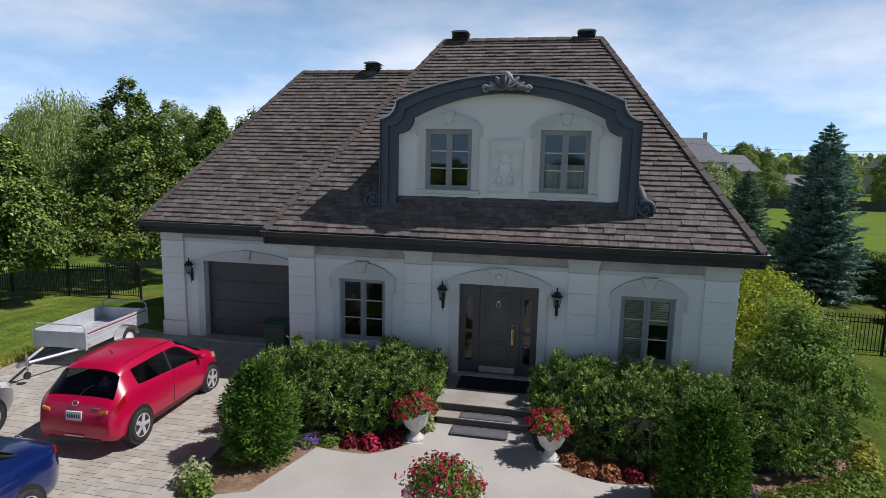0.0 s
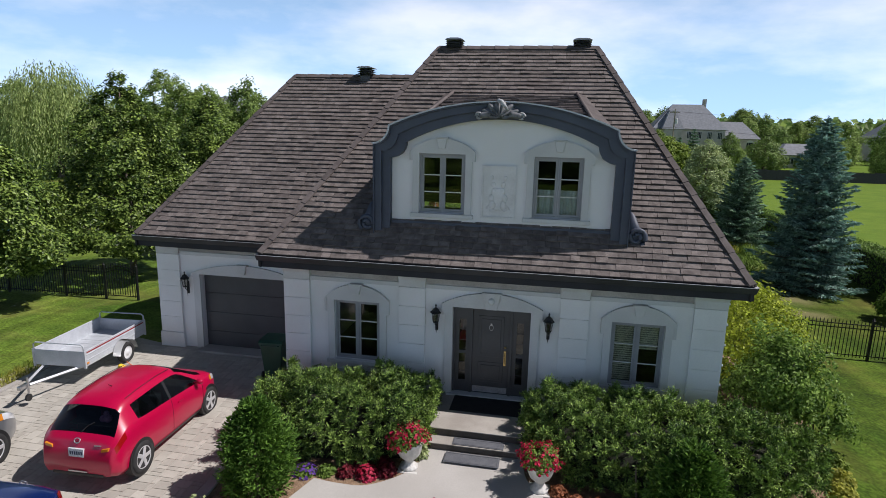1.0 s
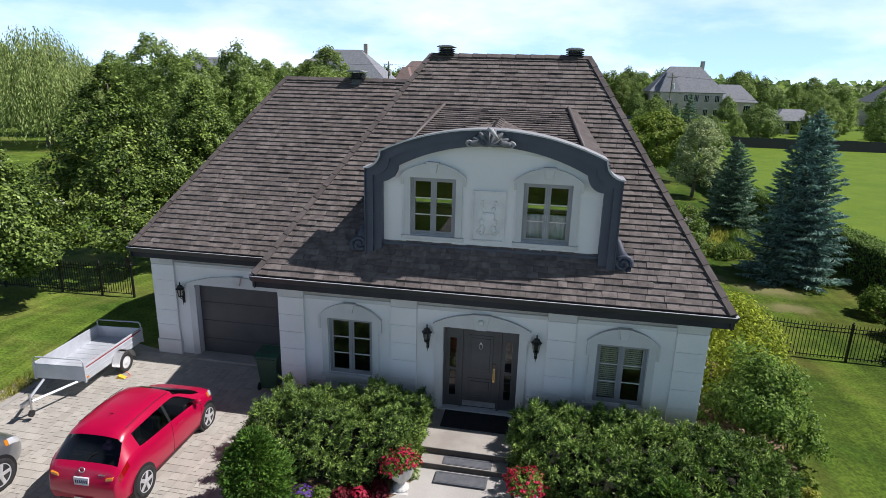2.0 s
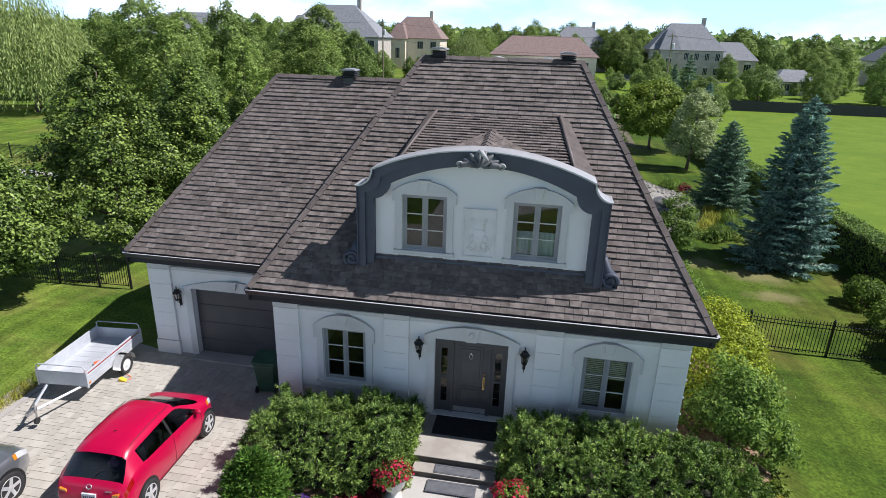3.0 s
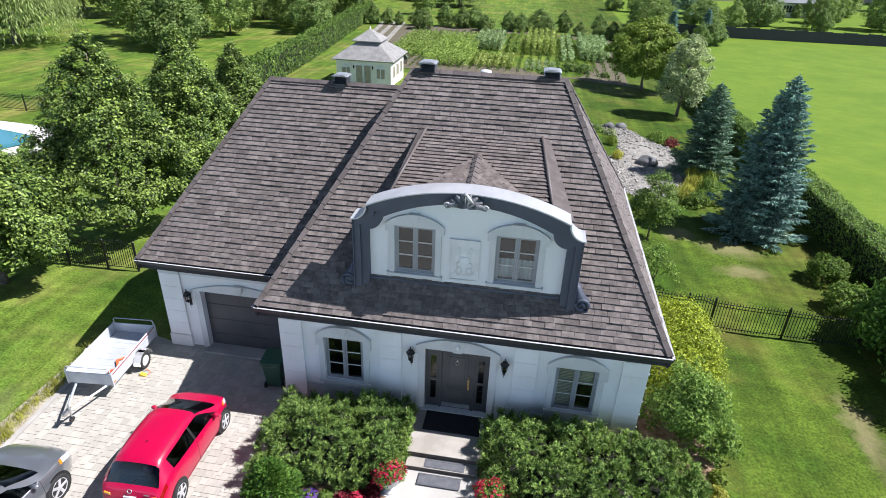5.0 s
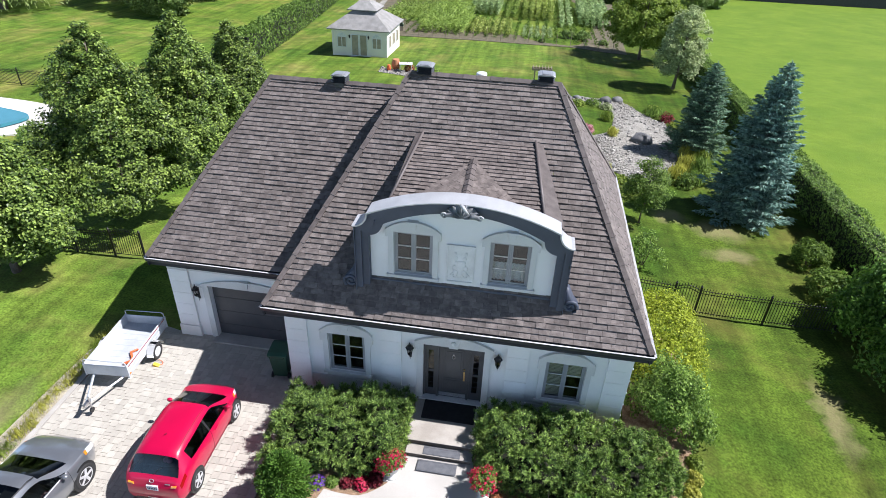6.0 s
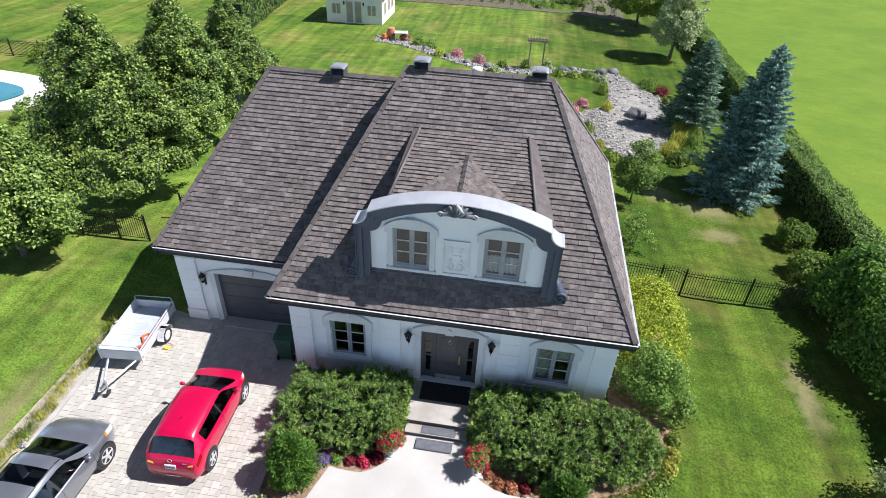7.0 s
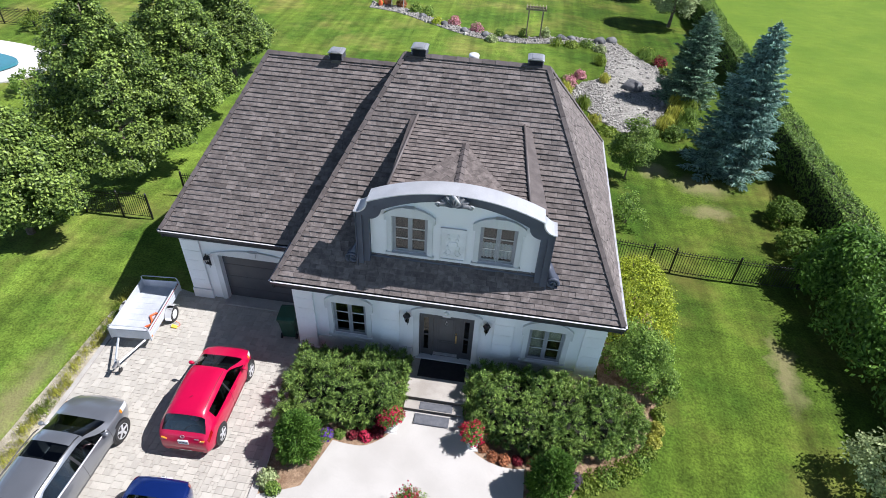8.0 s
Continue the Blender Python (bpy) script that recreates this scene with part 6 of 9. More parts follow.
    jw = part("jockey_wheel", lathe(bmesh.new(), [(0.02, -0.025), (0.085, -0.025), (0.085, 0.025), (0.02, 0.025)], 18), M["black_plastic"], t)
    jw.matrix_basis = pose(0.06, y0 - 1.12, 0.088, 0, 90, 0)
    part("marker_lamp", boxed(hw + 0.026, hw + 0.04, y0 + 0.02, y0 + 0.1, zf, zf + 0.05), M["amber"], t, "small amber lamp")
    for s in (-1, 1):
        part("tail_lamp", boxed(s * 0.6 - 0.09, s * 0.6 + 0.09, y1 + 0.026, y1 + 0.05, zf - 0.05, zf + 0.05), M["tail_red"], t, "red lamp")
    return t


TR = ((-9.84, 0.04, drive_z(0.0) + 0.0), 5.0)
trailer(*TR)
strap = thing("tie_strap", (TR[0][0] - 0.08, TR[0][1] + 0.3, TR[0][2] + 0.462), 5.0, "orange tie-down strap lying in the trailer bed", "strap")
part("webbing", tube(bmesh.new(), [(0.56, -1.15, 0.05), (0.48, -0.85, 0.05), (0.3, -0.6, 0.05), (0.42, -0.45, 0.05), (0.6, -0.5, 0.06), (0.62, -0.85, 0.05), (0.52, -1.05, 0.1), (0.35, -1.12, 0.05)], 0.042, 5), M["orange"], strap)
part("buckle", boxed(0.5, 0.6, -1.17, -1.02, 0.0, 0.09, soft=0.01), M["steel"], strap)
chock = thing("wheel_chock", (-8.85, -0.15, drive_z(-0.15)), 5.0, "yellow plastic wheel chock by the trailer wheel", "chock")
chock.scale = (0.75, 0.75, 0.75)
part("wedge", soften(prism(bmesh.new(), [(-0.15, 0), (0.12, 0), (0.12, 0.03), (-0.12, 0.13)], -0.08, 0.08), 0.01), M["yellow"], chock)
part("rope", tube(bmesh.new(), [(0.1, 0.02, 0.02), (0.2, 0.1, 0.015), (0.15, 0.25, 0.015), (-0.05, 0.3, 0.1)], 0.015, 5), M["orange"], chock)


def wheelie_bin(at, turn):
    t = thing("wheelie_bin", at, turn, "dark green plastic wheelie bin standing by the wall", "bin")
    bm = bmesh.new()
    lo = [bm.verts.new(p) for p in ((-0.22, -0.26, 0.06), (0.22, -0.26, 0.06), (0.22, 0.24, 0.06), (-0.22, 0.24, 0.06))]
    hi = [bm.verts.new(p) for p in ((-0.28, -0.36, 0.98), (0.28, -0.36, 0.98), (0.28, 0.34, 0.98), (-0.28, 0.34, 0.98))]
    bm.faces.new(lo)
    bm.faces.new(hi)
    for i in range(4):
        bm.faces.new((lo[i], lo[(i + 1) % 4], hi[(i + 1) % 4], hi[i]))
    part("body", soften(bm, 0.03, 3), M["bin_green"], t)
    part("rim", boxed(-0.3, 0.3, -0.38, 0.36, 0.93, 0.985, soft=0.015), M["bin_green"], t)
    bm = prism(bmesh.new(), [(-0.4, 0.986), (0.37, 0.986), (0.37, 1.02), (0.25, 1.06), (-0.25, 1.06), (-0.4, 1.01)], -0.31, 0.31, "x")
    part("lid", soften(bm, 0.012), M["bin_green"], t)
    part("handle", tube(bmesh.new(), [(-0.22, 0.36, 0.95), (-0.22, 0.44, 0.97), (0.22, 0.44, 0.97), (0.22, 0.36, 0.95)], 0.016, 6), M["bin_green"], t)
    for s in (-1, 1):
        w = part("wheel", lathe(bmesh.new(), [(0.02, -0.025), (0.1, -0.025), (0.1, 0.025), (0.02, 0.025)], 20), M["rubber"], t)
        w.matrix_basis = pose(s * 0.26, 0.22, 0.1, 0, 90, 0)
    return t


wheelie_bin((-4.72, 0.32, drive_z(0.3)), 185)

# ---- plants ----
def unit(v):
    return v / (np.linalg.norm(v, axis=1, keepdims=True) + 1e-9)


def cloud(rng, clumps, radii, per, leaf, flat=0.75, up=0.5, out=0.6, axis=None):
    """Leaves scattered in clumps: their centres, the way they face and their sizes."""
    k = len(clumps)
    who = np.repeat(np.arange(k), per)
    off = unit(rng.normal(size=(k * per, 3))) * rng.uniform(0, 1, (k * per, 1)) ** 0.45 * 0.95
    off[:, 2] *= flat
    c = clumps[who] + off * radii[who][:, None]
    away = unit(c - (axis[who] if axis is not None else np.array([0, 0, clumps[:, 2].mean()])))
    n = off * 0.5 + away * out + rng.normal(size=c.shape) * 0.55 + np.array([0, 0, up])
    return c, n, leaf * rng.uniform(0.65, 1.25, len(c))


def crown_clumps(rng, z0, z1, radius, count, inner=0.5, ragged=0.22, seed=0):
    """Clump centres within a crown whose radius at each height (0 to 1) is given."""
    hs, out = np.linspace(0.02, 0.98, 60), []
    weight = np.array([radius(h) + 0.05 for h in hs])
    h = rng.choice(hs, count, p=weight / weight.sum()) + rng.uniform(-0.008, 0.008, count)
    a = rng.uniform(0, 2 * math.pi, count)
    f = inner + (1 - inner) * np.sqrt(rng.uniform(0, 1, count))
    r = np.array([radius(x) for x in h])
    lump = np.array([noise.noise((math.cos(q) * 1.6 + seed, math.sin(q) * 1.6, x * 4.0)) for q, x in zip(a, h)])
    r = r * f * (1 + ragged * 2 * lump)
    return np.stack([r * np.cos(a), r * np.sin(a), z0 + h * (z1 - z0)], 1)


def trunk_and_limbs(t, rng, height, r0, limbs, reach, z_low, material="bark", lean=0.15):
    pts = [(0, 0, -0.15)]
    x = y = 0.0
    for k in range(1, 8):
        x += rng.uniform(-lean, lean) * 0.5
        y += rng.uniform(-lean, lean) * 0.5
        pts.append((x, y, height * k / 7))
    part("trunk", tube(bmesh.new(), pts, [r0 * (1.25 if k == 0 else 1 - 0.85 * k / 7) for k in range(8)], 9), M[material], t, smooth=True)
    for k in range(limbs):
        h = z_low + (height * 0.85 - z_low) * (k + rng.uniform(0, 0.6)) / limbs
        i = min(6, int(h / height * 7))
        f = h / height * 7 - i
        base = Vector(pts[i]).lerp(Vector(pts[i + 1]), f)
        a = k * 2.4 + rng.uniform(-0.3, 0.3)
        l = reach(h / height) * rng.uniform(0.6, 0.85)
        d = Vector((math.cos(a), math.sin(a), 0))
        line = [base, base + d * l * 0.4 + Vector((0, 0, l * 0.22)), base + d * l * 0.75 + Vector((0, 0, l * 0.36)), base + d * l + Vector((0, 0, l * 0.45))]
        r = r0 * 0.42 * (1 - 0.6 * h / height)
        part("limb", tube(bmesh.new(), line, [r, r * 0.7, r * 0.4, r * 0.15], 6), M[material], t, smooth=True)


def broad_tree(at, height, width, low, material, label, seed, clumps=260, per=90, leaf=0.085, peak=0.3, clump=0.62, name="tree", group="", limbs=10, pointed=1.0, trunk=0.14, inner=0.5, ragged=0.22, sink=0.0, leader=False, flat=0.55):
    rng = np.random.default_rng(seed)
    t = thing(name, (at[0], at[1], ground_z(at[0], at[1]) - sink), rng.uniform(0, 360), label, "tree", group)

    def radius(h):
        up = math.sin(min(1.0, h / peak) * math.pi / 2) ** 0.6
        down = 1.0 if h < peak else max(0.03, 1 - ((h - peak) / (1 - peak)) ** (1.0 + 0.9 / pointed))
        return width / 2 * (0.45 + 0.55 * up) * down if h < peak else width / 2 * down

    c = crown_clumps(rng, low, height - clump * 0.4, radius, clumps, inner, ragged, seed)
    r = clump * rng.uniform(0.7, 1.25, len(c))
    if leader:
        # a leading shoot, and a dense dark heart round the trunk
        up = np.linspace(0.6, 0.98, 30)
        wide = (1 - up) * width * 0.8 + 0.06
        lead = np.stack([wide * np.cos(np.arange(30) * 2.4), wide * np.sin(np.arange(30) * 2.4), height * up], 1) + rng.normal(size=(30, 3)) * 0.07
        heart = crown_clumps(rng, low, height * 0.8, lambda h: 0.62 * radius(h), 60, 0.2, 0.1, seed)
        c = np.concatenate([c, lead, heart])
        r = np.concatenate([r, clump * np.linspace(1.0, 0.6, 30), np.full(60, clump)])
    axis = np.stack([np.zeros(len(c)), np.zeros(len(c)), c[:, 2] - 0.15 * height], 1)
    pos, nor, size = cloud(rng, c, r, per, leaf, flat=flat, up=0.8, axis=axis)
    trunk_and_limbs(t, rng, height * 0.9, trunk, limbs, lambda h: width / 2 * (1 - 0.7 * h), low * 1.05)
    leaves("crown", pos, nor, size, M[material], t, 0.62, "stuff", rng=rng)
    return t


def conifer(at, height, width, material, label, seed, whorls=26, low=0.15, name="spruce_tree", sprig=0.16, dense=1.0):
    """A spruce: whorls of drooping boughs set with needle sprays, leaving gaps between them."""
    rng = np.random.default_rng(seed)
    t = thing(name, (at[0], at[1], ground_z(at[0], at[1])), 0, label, "tree")
    part("trunk", tube(bmesh.new(), [(0, 0, -0.1), (0.02, 0, height * 0.5), (0, 0.02, height * 0.98)], [height * 0.018, height * 0.011, 0.012], 8), M["bark"], t, smooth=True)
    P, N, S, T = [], [], [], []
    wood = bmesh.new()
    for w in range(whorls):
        h = (w / (whorls - 1)) ** 0.9
        z = low + (height - low - 0.12) * h
        reach = width / 2 * ((1 - h) ** 0.66) * (1 + 0.1 * math.sin(w * 1.9)) + 0.06
        count = max(5, int((7 + 9 * (1 - h)) * rng.uniform(0.9, 1.15)))
        turn = rng.uniform(0, 6.28)
        for b in range(count):
            a = turn + 2 * math.pi * b / count + rng.uniform(-0.12, 0.12)
            l = reach * rng.uniform(0.62, 1.14)
            d = np.array([math.cos(a), math.sin(a), 0])
            side = np.array([-d[1], d[0], 0])
            rise = 0.30 - 0.42 * (1 - h) + rng.uniform(-0.08, 0.08)
            steps = max(4, int(l / 0.13 * dense))
            tip = None
            for k in range(steps):
                f = (k + 0.6) / steps
                if f < 0.18 and l > 0.8:
                    continue
                c = np.array([0, 0, z]) + d * l * f + np.array([0, 0, l * (rise * f + 0.16 * f * f)])
                spread = 0.34 * l * (1 - f) ** 0.6 * min(1.0, f * 3.2) + 0.07
                for s in (-1, 1):
                    for q in range(2 if l > 0.5 else 1):
                        g = rng.uniform(0.1, 1.0)
                        P.append(c + side * s * spread * g + np.array([0, 0, -0.10 * spread * g + rng.uniform(-0.03, 0.03)]))
                        T.append(d * 0.8 + side * s * 0.75 + rng.normal(size=3) * 0.15)
                        N.append(np.array([0, 0, 1.0]) + rng.normal(size=3) * 0.45 + d * 0.2)
                        S.append(sprig * rng.uniform(0.7, 1.2))
            P.append(np.array([0, 0, z]) + d * l * 1.03 + np.array([0, 0, l * (rise + 0.16)]))
            T.append(d)
            N.append(np.array([0, 0, 1.0]) + rng.normal(size=3) * 0.3)
            S.append(sprig)
            if w % 2 == 0:
                tube(wood, [(0, 0, z), tuple(np.array([0, 0, z]) + d * l * 0.8 + np.array([0, 0, l * (rise * 0.8 + 0.1)]))], [0.03 * (1 - h) + 0.008, 0.006], 4)
    for k in range(14):
        P.append(np.array([0, 0, height - 0.5 + 0.04 * k]))
        T.append(np.array([0, 0, 1.0]))
        N.append(rng.normal(size=3))
        S.append(sprig * 0.8)
    part("bough_wood", wood, M["bark"], t, kind="stuff")
    leaves("needles", P, N, S, M[material], t, 0.3, "stuff", along=T, rng=rng)
    # a second, crossed set of sprays gives the boughs body
    n2 = np.cross(np.array(N), unit(np.array(T)))
    leaves("needles", np.array(P) - [0, 0, 0.02], n2, np.array(S) * 0.9, M[material], t, 0.2, "stuff", along=T, rng=rng)
    return t


def shrub(at, size, material, label, seed, count=2600, leaf=0.05, aspect=0.55, name="shrub", lift=0.0, ragged=0.25, group="", category="shrub", stems=True, twigs=7, shell=0.72, up=0.5, along_up=False):
    """A bush: leaves in tufts over and within an uneven rounded body, on a few stems."""
    rng = np.random.default_rng(seed)
    t = thing(name, (at[0], at[1], ground_z(at[0], at[1]) + lift), 0, label, category, group)
    sx, sy, sz = size
    k = max(12, count // 26)
    d = unit(rng.normal(size=(k, 3)))
    d[:, 2] = np.abs(d[:, 2]) * 1.1 - 0.28
    lump = np.array([noise.noise((q[0] * 2.2 + seed, q[1] * 2.2, q[2] * 2.2)) for q in d])
    f = (shell + (1 - shell) * rng.uniform(0, 1, k)) * (1 + ragged * 1.6 * lump)
    c = d * f[:, None] * np.array([sx, sy, sz * 0.62]) + np.array([0, 0, sz * 0.38])
    c[:, 2] = np.maximum(c[:, 2], 0.06)
    r = np.full(k, 0.2 * (sx + sy + sz) / 3) * rng.uniform(0.6, 1.2, k)
    pos, nor, s = cloud(rng, c, r, 26, leaf, 0.9, up, 0.7)
    along = None
    if along_up:
        along = unit(pos - np.array([0, 0, sz * 0.25])) * 0.7 + np.array([0, 0, 0.6]) + rng.normal(size=pos.shape) * 0.3
    leaves("foliage", pos, nor, s, M[material], t, aspect, "stuff", along=along, rng=rng)
    if stems:
        for j in range(twigs):
            a = j * 2.4
            e = (math.cos(a) * sx * 0.55, math.sin(a) * sy * 0.55, sz * rng.uniform(0.55, 0.8))
            part("stem", tube(bmesh.new(), [(math.cos(a) * 0.06, math.sin(a) * 0.06, -0.1), (e[0] * 0.5, e[1] * 0.5, e[2] * 0.6), e], [0.022, 0.016, 0.006], 5), M["bark"], t)
    return t


def sprig_hedge(name, outline, tops, label, seed, shoots, per=8, material="yew", leaf=0.04, kind_cat="hedge", inset=0.1, reach=0.27):
    """A loose evergreen hedge: feathery shoots standing out all over a bumpy body."""
    rng = np.random.default_rng(seed)
    xs, ys = [p[0] for p in outline], [p[1] for p in outline]
    x0, x1, y0, y1 = min(xs), max(xs), min(ys), max(ys)
    cx, cy = (x0 + x1) / 2, (y0 + y1) / 2
    t = thing(name, (cx, cy, ground_z(cx, cy)), 0, label, kind_cat)

    def inside(x, y):
        hit, n = False, len(outline)
        for i in range(n):
            (ax, ay), (bx, by) = outline[i], outline[(i + 1) % n]
            if (ay > y) != (by > y) and x < (bx - ax) * (y - ay) / (by - ay) + ax:
                hit = not hit
        return hit

    def edge(x, y):
        best, way = 9.0, (0, 0)
        n = len(outline)
        for i in range(n):
            a, b = Vector(outline[i]), Vector(outline[(i + 1) % n])
            f = max(0.0, min(1.0, (Vector((x, y)) - a).dot(b - a) / (b - a).length_squared))
            q = a + (b - a) * f
            dd = (Vector((x, y)) - q)
            if dd.length < best:
                best, way = dd.length, (-dd.x, -dd.y)
        return best, way

    P, N, S, T, hearts = [], [], [], [], []
    tries = 0
    while tries < shoots * 2:
        tries += 1
        x, y = rng.uniform(x0, x1), rng.uniform(y0, y1)
        if not inside(x, y):
            continue
        e, way = edge(x, y)
        lump = noise.noise((x * 1.9 + seed, y * 1.9, 0.3)) * 0.5 + rng.uniform(-0.2, 0.1)
        top = tops(x, y) * (0.6 + 0.4 * math.sqrt(min(1.0, (e + 0.08) / 0.5))) + lump
        low = e < 0.4 and rng.uniform() < 0.7
        z = rng.uniform(0.12, top) if low else top - 0.05
        heart = np.array([x - cx, y - cy, z])
        if hearts and min(np.sum((np.array(hearts) - heart) ** 2, axis=1)) < 0.215 ** 2:
            continue
        hearts.append(heart)
        w = np.array([way[0], way[1], 0.0]) / (math.hypot(*way) + 1e-6)
        lead = np.array([rng.normal() * 0.5, rng.normal() * 0.5, 0.85 if not low else 0.4]) + w * (0.9 if low else max(0.0, 0.8 - e * 1.4))
        lead /= np.linalg.norm(lead)
        # a tuft: short shoots that fan out from one twig, set with needles
        for q in range(24):
            d = lead * 0.75 + rng.normal(size=3) * 0.55
            d /= np.linalg.norm(d)
            side = np.cross(d, rng.normal(size=3))
            side /= np.linalg.norm(side)
            length = reach * rng.uniform(0.45, 1.0)
            for k in range(per):
                f = k / per
                s_ = side if k % 2 else -side
                P.append(heart - lead * 0.05 + d * length * (0.2 + 0.8 * f) + s_ * leaf * 0.6)
                T.append(d * 0.8 + s_ * 0.7 + rng.normal(size=3) * 0.15)
                N.append(np.cross(side, d) + rng.normal(size=3) * 0.3 + np.array([0, 0, 0.35]))
                S.append(leaf * rng.uniform(0.8, 1.25) * (1.1 - 0.35 * f))
    leaves("foliage", P, N, S, M[material], t, 0.36, "stuff", along=T, rng=rng)
    # solid core added to darken the gaps between the tufts
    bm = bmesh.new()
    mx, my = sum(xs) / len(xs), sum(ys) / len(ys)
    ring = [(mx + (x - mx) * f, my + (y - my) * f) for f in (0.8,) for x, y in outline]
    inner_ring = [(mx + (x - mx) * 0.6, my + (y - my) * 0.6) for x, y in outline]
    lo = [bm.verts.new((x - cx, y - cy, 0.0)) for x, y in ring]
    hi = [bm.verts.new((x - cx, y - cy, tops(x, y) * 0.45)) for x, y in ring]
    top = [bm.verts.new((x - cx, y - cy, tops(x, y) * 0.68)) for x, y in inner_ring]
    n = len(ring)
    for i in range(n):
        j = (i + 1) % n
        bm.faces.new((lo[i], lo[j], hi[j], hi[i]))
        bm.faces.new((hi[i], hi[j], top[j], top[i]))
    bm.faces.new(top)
    part("twig_core", bm, M["twigs"], t, "near-black core painted as the shade between the tufts")
    for k in range(10):
        while True:
            x, y = rng.uniform(x0, x1), rng.uniform(y0, y1)
            if inside(x, y):
                break
        part("stem", tube(bmesh.new(), [(x - cx, y - cy, -0.1), (x - cx + rng.uniform(-0.1, 0.1), y - cy + rng.uniform(-0.1, 0.1), tops(x, y) * 0.7)], [0.03, 0.012], 6), M["bark"], t)
    return t


# hedges before the house
sprig_hedge("yew_hedge", [(-3.95, -0.75), (-1.9, -0.45), (-0.3, -0.35), (-0.22, -1.8), (-0.3, -2.6), (-1.2, -2.95), (-2.6, -3.1), (-3.9, -3.3), (-4.0, -1.8)],
            lambda x, y: 1.08 if y > -2.3 else 0.98, "loose dark green yew hedge below the front window", 11, 3300)
sprig_hedge("yew_hedge", [(1.72, -0.4), (4.4, -0.35), (5.7, -0.5), (6.9, -0.7), (7.5, -1.3), (7.2, -2.1), (6.2, -2.75), (4.9, -3.15), (3.4, -3.0), (2.05, -2.5), (1.7, -1.6)],
            lambda x, y: 1.1 - 0.22 * smooth01((x - 5.5) / 1.6), "loose dark green yew hedge beside the front steps", 12, 4200)


def clipped_cone(at, r, h, label, seed, name="cedar_shrub", material="cedar", count=1500):
    rng = np.random.default_rng(seed)
    t = thing(name, (at[0], at[1], ground_z(at[0], at[1])), 0, label, "shrub")
    hh = rng.uniform(0, 1, count) ** 0.9
    a = rng.uniform(0, 2 * math.pi, count)
    rr = r * np.where(hh < 0.35, 0.85 + 0.15 * hh / 0.35, 1 - ((hh - 0.35) / 0.65) ** 2.0 * 0.86)
    lump = np.array([noise.noise((math.cos(q) * 2 + seed, math.sin(q) * 2, z * 5)) for q, z in zip(a, hh)])
    rr = rr * (1 + 0.5 * lump) * np.where(rng.uniform(size=count) < 0.65, 1.0, 0.78)
    base = np.stack([rr * np.cos(a), rr * np.sin(a), 0.05 + hh * (h - 0.05)], 1)
    outw = unit(np.stack([np.cos(a), np.sin(a), 0.2 + 0.9 * hh], 1) + rng.normal(size=(count, 3)) * 0.3)
    per = 8
    who = np.repeat(np.arange(count), per)
    f = np.tile(np.linspace(-0.6, 0.6, per), count)[:, None]
    d = outw[who]
    side = unit(np.cross(d, rng.normal(size=d.shape)))
    P = base[who] + d * f * 0.24 + side * 0.03
    leaves("foliage", P, np.cross(side, d) + rng.normal(size=d.shape) * 0.3, np.full(len(P), 0.046) * rng.uniform(0.7, 1.3, len(P)), M[material], t, 0.42, "stuff", along=d * 0.8 + side * 0.5, rng=rng)
    part("stem", tube(bmesh.new(), [(0, 0, -0.1), (0, 0, h * 0.9)], [0.05, 0.015], 6), M["bark"], t)
    return t


clipped_cone((-2.98, -3.95), 0.54, 1.72, "upright clipped cedar shrub at the corner of the bed", 21)
clipped_cone((4.42, -4.0), 0.52, 1.85, "upright clipped cedar shrub beside the walk", 22)

# by the right-hand gable
shrub((7.3, 3.1), (1.3, 2.0, 2.75), "gold", "rounded golden-yellow clipped shrub by the house wall", 31, 16000, 0.05, shell=0.92, ragged=0.06)
shrub((7.2, 0.5), (0.85, 0.9, 2.5), "shrub", "tall loose leafy shrub by the house corner", 32, 15000, 0.048, shell=0.55, ragged=0.35, twigs=10)
shrub((7.95, 0.1), (0.8, 0.7, 1.3), "shrub", "low leafy shrub at the edge of the lawn", 33, 2400, 0.05, shell=0.5, ragged=0.4)
shrub((6.75, 1.5), (0.8, 1.3, 1.0), "shrub", "low leafy shrub against the side wall", 37, 2600, 0.05, shell=0.6, ragged=0.3)
shrub((7.9, 10.2), (0.8, 0.9, 1.9), "shrub", "open leafy shrub behind the iron fence", 34, 1500, 0.06, shell=0.45, ragged=0.4)
shrub((15.6, 9.7), (0.95, 0.95, 1.25), "shrub", "rounded green shrub behind the fence", 35, 4200, 0.06)
shrub((15.7, 12.2), (0.95, 0.85, 1.3), "maple", "rounded dark green shrub behind the fence", 36, 4200, 0.06)
for k, (x, y, w, h) in enumerate(((16.6, 7.0, 2.0, 3.3), (16.9, 3.6, 2.3, 3.7), (17.5, 0.2, 2.2, 3.4), (18.0, -3.2, 2.1, 3.3))):
    shrub((x, y), (w, w, h), "cedar", "broad dense dark green cedar by the lawn", 40 + k, 16000, 0.1, 0.5, "cedar_tree", ragged=0.2, group="broad cedars beside the lawn", category="tree", shell=0.8, along_up=True)
broad_tree((14.4, -2.1), 2.4, 2.3, 0.6, "olive", "small silvery-leaved tree on the lawn", 45, 90, 55, 0.055, clump=0.36, trunk=0.04, limbs=7)
broad_tree((8.3, 14.3), 3.8, 2.0, 0.9, "shrub", "small young leafy tree behind the house", 46, 110, 80, 0.055, clump=0.36, trunk=0.045, limbs=7)

